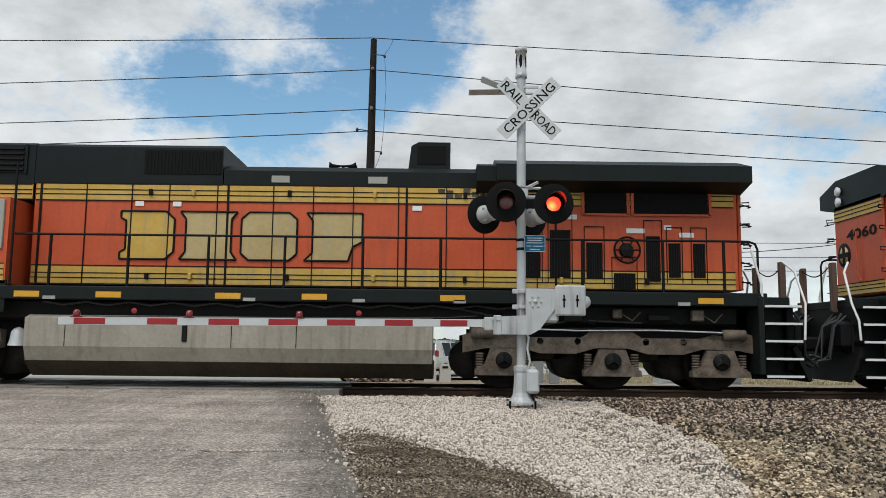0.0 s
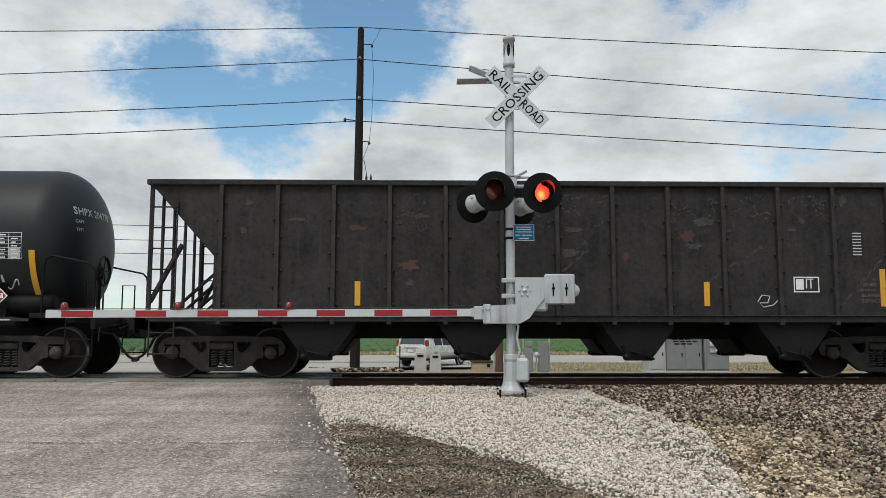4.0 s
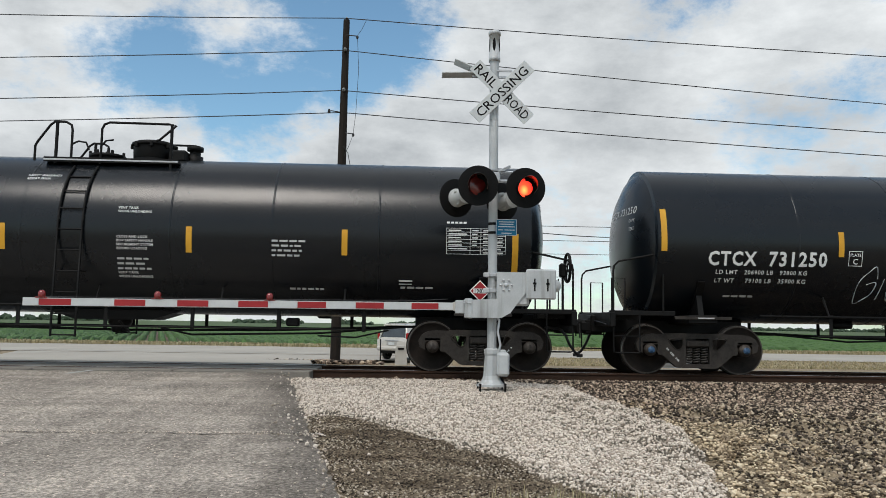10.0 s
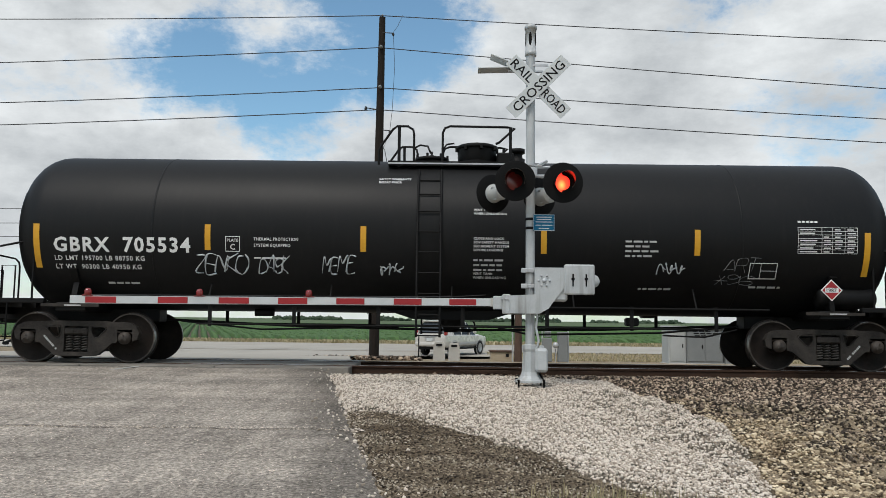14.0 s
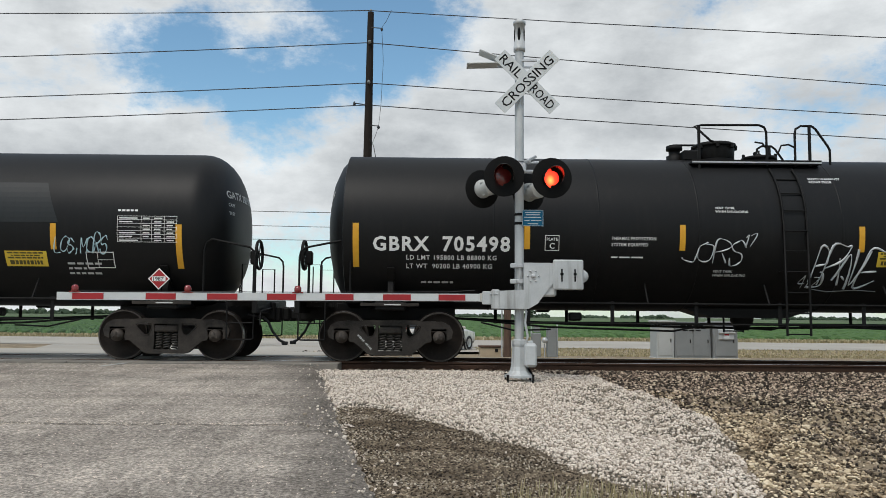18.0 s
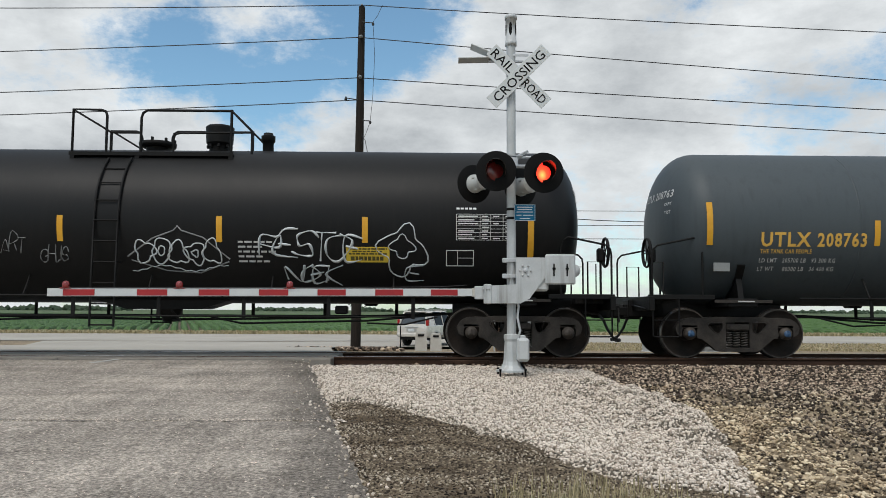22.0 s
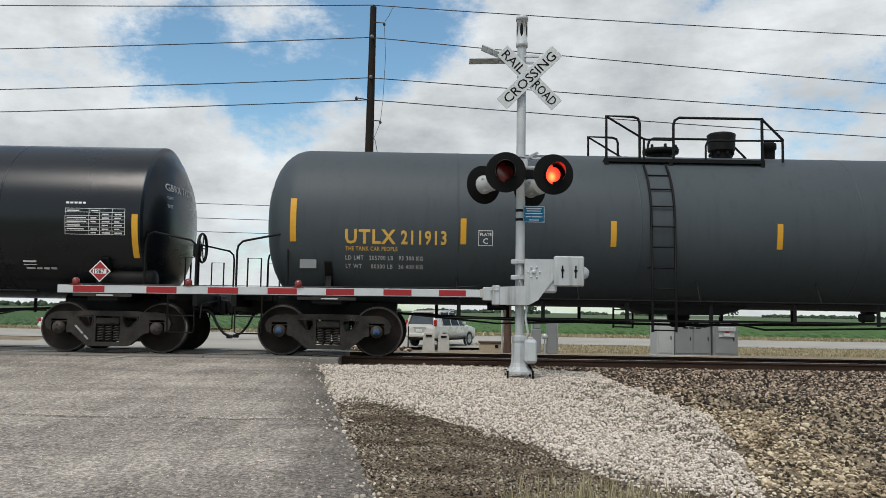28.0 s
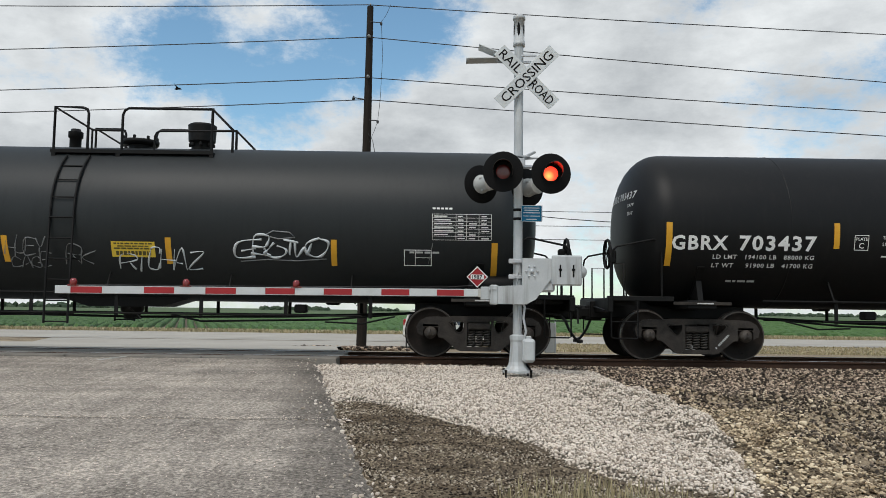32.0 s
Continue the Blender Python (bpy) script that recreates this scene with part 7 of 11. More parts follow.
def b_manway(s):
    z = RT + ZC
    s.lathe([(z - 0.1, 0.37), (z + 0.02, 0.37), (z + 0.02, 0.37), (z + 0.04, 0.38), (z + 0.27, 0.39), (z + 0.27, 0.39), (z + 0.27, 0.42), (z + 0.33, 0.42), (z + 0.36, 0.35), (z + 0.39, 0.10), (z + 0.39, 0.0)], (0.48, 0, 0), "z", 20)
    s.box((1.03, -0.10, z + 0.06), (0.34, 0.5, 0.22), bevel=0.03)
    for k in range(8):
        t = radians(45 * k + 10)
        s.box((0.48 + 0.41 * math.cos(t), 0.41 * math.sin(t), z + 0.27), (0.06, 0.06, 0.10), bevel=0.01)


def b_valves(s):
    z = RT + ZC
    s.lathe([(z - 0.05, 0.30), (z + 0.03, 0.30), (z + 0.03, 0.30), (z + 0.03, 0.34), (z + 0.09, 0.34), (z + 0.10, 0.20), (z + 0.10, 0.0)], (-0.42, 0, 0), "z", 18)
    for k in range(7):
        t = radians(51 * k)
        s.box((-0.42 + 0.31 * math.cos(t), 0.31 * math.sin(t), z + 0.11), (0.05, 0.05, 0.09), bevel=0.01)
    s.lathe([(z, 0.05), (z + 0.16, 0.05), (z + 0.18, 0.02), (z + 0.24, 0.02), (z + 0.24, 0.0)], (-0.42, 0, 0), "z", 8)


def b_vent(s):
    z = RT + ZC
    s.lathe([(z - 0.03, 0.16), (z + 0.10, 0.16), (z + 0.12, 0.11), (z + 0.22, 0.11), (z + 0.22, 0.16), (z + 0.30, 0.16), (z + 0.32, 0.0)], (1.28, 0, 0), "z", 14)


def tank_car(spec):
    cx, h, style, mat, mark, number = spec[:6]
    opt = spec[6]
    fl = opt.get("flip", 1)
    colour = opt["colour"]
    car = thing("tank_car", pose(cx, 0, 0), f"{colour} railway tank car on two trucks, part of the train", "tank car", "cars of the train")
    part("tank", shell(style, h + opt.get("e", 1.25), mat), None, car, f"{colour} tank shell")
    for x in opt.get("bands", (-5.0, -3.1, -1.3, 1.3, 3.1, 5.0)):
        part("jacket_band", ring(mat), None, car, m=pose(x, 0, 0))
    for g in (-1, 1):
        turn = 0 if g > 0 else 180
        T = pose(g * h, 0, 0, 0, 0, turn)
        part("end_sill", cached(("end_sill",), b_sill, M_FRAME), None, car, m=T)
        part("saddle", cached(("saddle",), b_saddle, M_FRAME), None, car, m=pose(g * h, 0, 0))
        part("coupler", cached(("coupler",), b_coupler, M_FRAME), None, car, m=T)
        part("air_hose", cached(("air_hose",), b_hose, M_CABLE), None, car, "black rubber air hose", T)
        for q in (-1, 1):
            part("end_rail", cached(("end_rail",), b_endrail, M_FRAME, q), None, car, m=T)
        truck(car, g * h, colour == GY or mark == "CTCX", int(number) + (g > 0) if style == "jacket" or h > 6.74 else 0)
    part("brake_wheel", cached(("brake_wheel",), b_brakewheel, M_FRAME), None, car, m=pose(opt.get("brake", 1) * h, 0, 0, 0, 0, 0) @ Matrix.Diagonal((opt.get("brake", 1), 1, 1, 1)))
    part("ladder", cached(("ladder",), b_ladder, M_FRAME), None, car, m=pose(opt.get("lad", -0.42 * fl), 0, 0))
    part("ladder", cached(("ladder",), b_ladder, M_FRAME), None, car, m=pose(opt.get("lad", -0.42 * fl), 0, 0, 0, 0, 180))
    for rz in (0, 180):
        part("side_piping", cached(("side_piping",), b_sidework, M_FRAME), None, car, m=pose(0, 0, 0, 0, 0, rz))
    part("brake_gear", cached(("brake_gear",), b_brakegear, M_FRAME), None, car, m=Matrix.Diagonal((opt.get("brake", 1) * -1, 1, 1, 1)))
    part("bottom_outlet", cached(("bottom_outlet",), b_outlet, M_FRAME), None, car)
    wide = "wide" in opt
    F = Matrix.Translation((opt.get("fit", 0.0), 0, 0)) @ Matrix.Diagonal((fl, 1, 1, 1))
    for q in (-1, 1):
        part("platform", cached(("platform", wide), b_platform_wide if wide else b_platform, M_FRAME, q), None, car, m=F)
        for k in (1,) if wide else (1, 2):
            part("guard_rail", cached(("guard_rail", wide), b_rails_wide if wide else b_rails, M_FRAME, q * k), None, car, m=F)
    if not wide and mark == "GBRX":
        s = Shape()
        s.box((0, -0.935, RT + ZC - 0.185), (2.45, 0.012, 0.030), bevel=0.003)
        part("board_edge", s, M_GALV, car, "pale galvanised edge of the roof walkway", F)
    part("manway", cached(("manway", wide), b_manway_tall if wide else b_manway, M_FRAME), None, car, "round manway with a bolted lid", F)
    part("valve_cover", cached(("valve_cover", wide), b_valves_low if wide else b_valves, M_FRAME), None, car, m=F)
    part("vent_valve", cached(("vent_valve", wide, "left" in opt), b_vent_left if "left" in opt else b_vent_tall if wide else b_vent, M_FRAME), None, car, m=F)
    for g in (-1, 1):
        s = Shape()
        s.box((g * h, -1.37, 1.045), (1.05, 0.03, 0.055), bevel=0.004)
        part("jacking_plate", s, M_TRUCK, car)
        s = Shape()
        s.box((g * h + 0.05, -1.388, 1.045), (0.30, 0.004, 0.022))
        part("stencil_line", s, M_LETTER_DIM, car)
    if wide or "tank_res" in opt:
        s = Shape()
        s.lathe([(-0.52, 0.0), (-0.52, 0.15), (-0.48, 0.19), (0.48, 0.19), (0.52, 0.15), (0.52, 0.0)], (h + 0.32, -1.05, 1.33), "x", 18)
        part("air_reservoir", s, M_FRAME, car, "black air reservoir drum")
    if wide:
        if colour == GY:
            s = Shape()
            s.box((-h - 0.36, -1.30, 1.67), (0.30, 0.03, 0.16), bevel=0.004)
            part("notice_plate", s, M_CASE, car, "small grey notice plate")
        for x_, z_ in ((-h + 0.06, 2.15), (h + 0.26, 2.12)) if mark == "SHPX" else ():
            s = Shape()
            patch(s, x_ - 0.10, x_ + 0.10, z_, z_ + 0.19, ZC, RT, off=0.006)
            part("notice_plate", s, M_GALV, car, "small faded white notice square")
    # reflectors
    for x in opt.get("ends", (-h - 0.62, h + 0.56)):
        s = Shape()
        up = opt.get("ends_up", 0.0)
        patch(s, x - 0.055, x + 0.055, 1.72 + up, 2.50 + up, ZC, RT, lean=0.0)
        part("reflector", s, M_MARK, car, "yellow reflective strip")
    for x in opt.get("marks", (-4.40, -1.60, 1.64, 4.39)):
        s = Shape()
        up = opt.get("marks_up", 0.0)
        patch(s, x - 0.052, x + 0.052, 2.06 + up, 2.52 + up, ZC, RT)
        part("reflector", s, M_MARK, car, "yellow reflective strip")
    # stencils
    lm = opt.get("letter", M_LETTER)
    x = opt.get("tx", -h - 0.32)
    z = opt.get("tz", 2.02)
    s = Shape()
    s.text(mark, 0.35, (x, 0, z), 0, (ZC, RT), 1.16, width=opt.get("mark_w"), heavy=0.028)
    part("reporting_mark", s, lm, car, "stencilled reporting mark")
    s = Shape()
    nx = x + opt.get("nx", 1.25)
    s.text(number, opt.get("num_s", 0.36), (nx, 0, z), 0, (ZC, RT), 1.16, width=opt.get("num_w"), heavy=0.028)
    if "slogan" in opt:
        part("car_number", s, lm, car, "stencilled car number")
        s = Shape()
        s.text("THE TANK CAR PEOPLE", 0.105, (x, 0, z - 0.13), 0, (ZC, RT), 1.1, width=0.94)
        z -= 0.13
        part("slogan", s, lm, car, "small yellow slogan")
    else:
        part("car_number", s, lm, car, "stencilled car number")
    s = Shape()
    lx = x + opt.get("lx", 0.60 if style == "jacket" else 0.0)
    for words, dz in ((opt.get("limit", "LD LMT 195700 LB 88750 KG"), 0.16), (opt.get("tare", "LT WT  90300 LB 40950 KG"), 0.31)):
        if "lw" in opt:
            words = words.replace("LMT ", "LMT   ").replace("WT ", "WT    ").replace(" LB ", " LB   ")
        s = Shape()
        s.text(words, 0.105 if "lw" in opt else 0.115, (lx, 0, z - dz), 0, (ZC, RT), 1.15, width=opt.get("lw"))
        part("weight_stencil", s, lm if lm is M_LETTER else M_LETTER_DIM, car)
    s = Shape()
    px = -3.95 if "px" not in opt else opt["px"]
    pz = opt.get("pz", 0.0)
    for a, b, c, d in ((px - 0.13, px + 0.13, 2.30, 2.312), (px - 0.13, px + 0.13, 2.038, 2.05), (px - 0.13, px - 0.118, 2.04, 2.31), (px + 0.118, px + 0.13, 2.04, 2.31)):
        patch(s, a, b, c + pz, d + pz, ZC, RT, n=2)
    s.text("PLATE", 0.075, (px, 0, 2.215 + pz), 0, (ZC, RT), 1.0, align="CENTER")
    s.text("C", 0.14, (px, 0, 2.075 + pz), 0, (ZC, RT), 1.0, align="CENTER")
    part("plate_mark", s, M_LETTER, car)
    for words, size, x_, z_, wide_ in opt.get("extra", ()):
        s = Shape()
        s.text(words, size, (x_, 0, z_), 0, (ZC, RT), 1.1, width=wide_, heavy=0.010)
        part("safety_stencil", s, M_LETTER, car, "small white safety stencil")
    if "built" in opt:
        s = Shape()
        s.text(opt["built"], 0.105, (px - 0.52, 0, z - 0.31), 0, (ZC, RT), 1.12, width=0.72)
        part("date_stencil", s, M_LETTER, car)
    # specification table
    s = Shape()
    tab = opt.get("tab", 0.0)
    tx0, tx1 = h - 0.68 + tab, h + 0.38 + tab
    for k in range(8):
        zz = 2.12 + k * 0.066
        patch(s, tx0, tx1, zz, zz + 0.007, ZC, RT, n=1)
    for k in range(5):
        xx = tx0 + (tx1 - tx0) * (0, 0.40, 0.58, 0.79, 1.0)[k]
        patch(s, xx - 0.0035, xx + 0.0035, 2.12, 2.59, ZC, RT, n=4)
    rr = random.Random(int(number))
    for k in range(7):
        for c0, c1 in ((0.03, 0.37), (0.43, 0.56), (0.62, 0.76), (0.83, 0.97)):
            if rr.random() < 0.85:
                bars(s, [(tx0 + (tx1 - tx0) * c0, tx0 + (tx1 - tx0) * (c0 + (c1 - c0) * rr.uniform(0.6, 1)), 2.142 + k * 0.066, 0.020)], ZC, RT)
    bars(s, [(tx0 + q * 0.075, tx0 + q * 0.075 + 0.055, 2.67, 0.035) for q in range(5)], ZC, RT)
    part("data_table", s, M_LETTER, car, "white stencilled data table")
    s = Shape()
    if opt.get("thermal", style == "jacket"):
        ox = -2.88 if style == "jacket" else -3.57
        s.text("THERMAL PROTECTION", 0.078, (ox, 0, 2.24), 0, (ZC, RT), 1.1, width=0.80, heavy=0.010)
        s.text("SYSTEM EQUIPPED", 0.078, (ox, 0, 2.13), 0, (ZC, RT), 1.1, width=0.66, heavy=0.010)
        bars(s, [(ox, ox + 0.12, 1.92, 0.026), (ox + 0.15, ox + 0.34, 1.92, 0.026), (ox + 0.37, ox + 0.58, 1.92, 0.026)], ZC, RT)
    if len(s.v):
        part("stencil_line", s, M_LETTER, car, "white safety stencil")
    plain = () if opt["colour"] == GY else ((3.1, 2.28, 4), (3.4, 1.45, 1), (-6.3, 1.45, 1), (5.4, 1.50, 1))
    if "print" not in opt and opt["colour"] != GY:
        near = 0.38 if fl > 0 else -1.0
        stencils = [(near, 2.82, ("VENT TANK", "WHEN UNLOADING")), (near, 1.68, ("VENT TANK", "WHEN UNLOADING")), (-1.36 if fl > 0 else 0.84, 3.42, ("SAFETY WARRANTY", "RESEAT PRIOR"))]
        if fl > 0:
            stencils.append((near, 2.30, ("CLOSE AND LOCK", "BOV SAFETY HANDLE", "SECUREMENT SYSTEM", "BEFORE LOADING")))
            plain += ((near, 1.92, 3),)
        for nx_, nz, lines in stencils:
            for k, words in enumerate(lines):
                s = Shape()
                s.text(words, 0.060, (nx_, 0, nz - 0.068 * k), 0, (ZC, RT), 1.1, heavy=0.014)
                part("safety_stencil", s, M_LETTER, car, "small white safety stencil")
    for bx, bz, n in opt.get("print", plain):
        s = Shape()
        for k in range(n):
            q = bx
            while q < bx + 0.55 - 0.12 * (k % 2):
                w = rr.uniform(0.05, 0.16)
                bars(s, [(q, q + w, bz - k * 0.085, 0.034)], ZC, RT)
                q += w + 0.03
        part("small_print", s, M_LETTER_DIM if n != 2 else M_LETTER, car, "small white stencilling")
    s = Shape()
    bx = opt.get("panel", 5.35)
    if colour == GY or (style == "jacket" and number != "731250"):
        bars(s, [(bx + 0.02, bx + 0.26, 1.62, 0.030), (bx + 0.02, bx + 0.26, 1.57, 0.016)], ZC, RT)
    for a, b, c, d in () if len(s.v) else ((bx, bx + 0.50, 1.93, 1.945), (bx, bx + 0.50, 1.66, 1.675), (bx, bx + 0.014, 1.66, 1.94), (bx + 0.486, bx + 0.50, 1.66, 1.94), (bx + 0.2, bx + 0.21, 1.66, 1.94), (bx + 0.2, bx + 0.5, 1.80, 1.81)):
        patch(s, a, b, c, d, ZC, RT, n=2)
    part("stencil_box", s, M_LETTER, car)
    # mark and number again on both heads
    e = h + opt.get("e", 1.25)
    for g in (-1, 1):
        for k, (words, size) in enumerate(((mark + " " + number, 0.20), ("CAPY", 0.085), ("TEST", 0.085))):
            s = Shape()
            s.text(words, size, (0, 0, 3.02 - 0.16 * k), 0, None, 1.1, heavy=0.015)
            wd = max(v[0] for v in s.v)
            s.v = [(g * head_x(style, e, math.hypot(yy, v[2] - ZC)), yy, v[2]) for v in s.v for yy in ((-0.92 + v[0] if g > 0 else -0.92 + wd - v[0]),)]
            part("head_stencil", s, M_LETTER_DIM, car, "small stencil on the tank head")
    # placard
    s = Shape()
    T = pose(h - 0.06, -1.38, 1.47, 0, 45, 0)
    s.box((0, 0, 0), (0.275, 0.012, 0.275), 1, bevel=0.002)
    s.box((0, -0.004, 0), (0.24, 0.012, 0.24), 0, bevel=0.002)
    pl = part("placard", s, [M_RED, M_LETTER], car, "red diamond hazard placard", T)
    s = Shape()
    s.box((0, -0.012, 0), (0.24, 0.004, 0.085), 0, rot=Euler((0, radians(-45), 0)))
    s2 = Shape()
    s2.text("1987", 0.10, (-0.115, -0.016, -0.036), 0)
    part("panel", s, M_LETTER, pl)
    part("number", s2, M_BLACK, pl, m=pose(0, 0, 0, 0, -45, 0))
    s = Shape()
    s.box((h - 0.06, -1.36, 1.22), (0.06, 0.025, 0.42))
    s.box((h - 0.06, -1.355, 1.47), (0.20, 0.012, 0.20), rot=Euler((0, radians(45), 0)))
    part("placard_holder", s, M_FRAME, car)
    if "yellow" in opt:
        a, zz, w, hh = opt["yellow"]
        s = Shape()
        patch(s, a, a + w, zz, zz + hh, ZC, RT)
        y = part("emergency_decal", s, M_DECAL_YELLOW, car, "yellow emergency decal with dark print")
        s = Shape()
        for lo, hi, b0, b1 in ((0.12, 0.38, 0.10, 0.90), (0.50, 0.60, 0.06, 0.94), (0.66, 0.74, 0.14, 0.86), (0.82, 0.92, 0.06, 0.94)):
            q = a + w * b0
            while q < a + w * b1 - 0.02:
                e = min(q + rr.uniform(0.03, 0.08 if hi - lo > 0.2 else 0.12), a + w * b1)
                patch(s, q, e, zz + hh * lo, zz + hh * hi, ZC, RT, off=0.010, n=1)
                q = e + 0.016
        part("print", s, M_PRINT, y)
    for k, (gx, gz, gw, gh, gn) in enumerate(opt.get("throw", ())):
        s = Shape()
        bubbles(s, gx, gz, gw, gh, ZC, RT, int(number) + k * 5, gn)
        part("graffiti", s, M_SPRAY, car, "silver outlined bubble-letter graffiti")
    for k, (words, gx, gz, gw, gh, th, tone) in enumerate(opt.get("tags", ())):
        s = Shape()
        tag(s, words, gx, gz, gw, gh, th, int(number) + 11 * k)
        part("graffiti", s, (M_SPRAY, M_SPRAY_DIM, M_SPRAY_BLUE)[tone], car, ("silver sprayed tag", "thin faded sprayed tag", "pale blue sprayed tag")[tone])
    for pts, th in opt.get("lines", ()):
        s = Shape()
        s.tube([(u, -math.sqrt(max(RT * RT - (v - ZC) ** 2, 0.01)) - 0.002, v) for u, v in pts], th, 4)
        part("graffiti", s, M_SPRAY_DIM, car, "thin faded sprayed line")
    for pts in opt.get("pale", ()):
        s = Shape()
        n = 8
        for k in range(n):
            f = []
            for u, e in ((0, k), (1, k), (1, k + 1), (0, k + 1)):
                e /= n
                (a0, z0), (a1, z1) = pts[0], pts[3]
                (b0, _), (b1, _) = pts[1], pts[2]
                v = z0 + (z1 - z0) * e
                f.append(((a0 + (a1 - a0) * e) if u == 0 else (b0 + (b1 - b0) * e), -math.sqrt(RT * RT - (v - ZC) ** 2) - 0.004, v))
            s.face(f)
        part("paint_patch", s, M_TANK_SLATE, car, "paler patch of repainted grey-black")
    if "drip" in opt:
        s = Shape()
        gx, gz = opt["drip"]
        for line in (((0.06, 0.0), (0.12, 0.22), (0.18, 0.44)), ((0.0, 0.40), (0.18, 0.44), (0.34, 0.38), (0.40, 0.24), (0.30, 0.10), (0.06, 0.0)),
                     ((0.46, 0.06), (0.52, 0.34), (0.58, 0.40), (0.66, 0.36)), ((0.72, 0.10), (0.78, 0.36)), ((0.79, 0.44), (0.80, 0.47)),
                     ((0.84, -0.08), (0.94, 0.44), (1.02, 0.40), (1.03, 0.28), (0.92, 0.20))):
            s.tube([(gx + u, -math.sqrt(RT * RT - (gz + v - ZC) ** 2) - 0.002, gz + v) for u, v in line], 0.012, 5)
        part("graffiti", s, M_SPRAY, car, "thin pale scrawled spray-paint tag")
    for k, (gx, gz, gw, gh, gn) in enumerate(opt.get("spray", ())):
        s = Shape()
        scribble(s, gx, gz, gw, gh, ZC, RT, int(number) + k * 7, gn)
        part("graffiti", s, M_SPRAY, car, "pale scrawled spray-paint tag")
    for x0, x1, z0, z1 in opt.get("dark", ()):
        s = Shape()
        patch(s, x0, x1, z0, z1, ZC, RT, off=0.004)
        part("paint_patch", s, M_BLACK, car, "darker patch of repainted black")
    return car


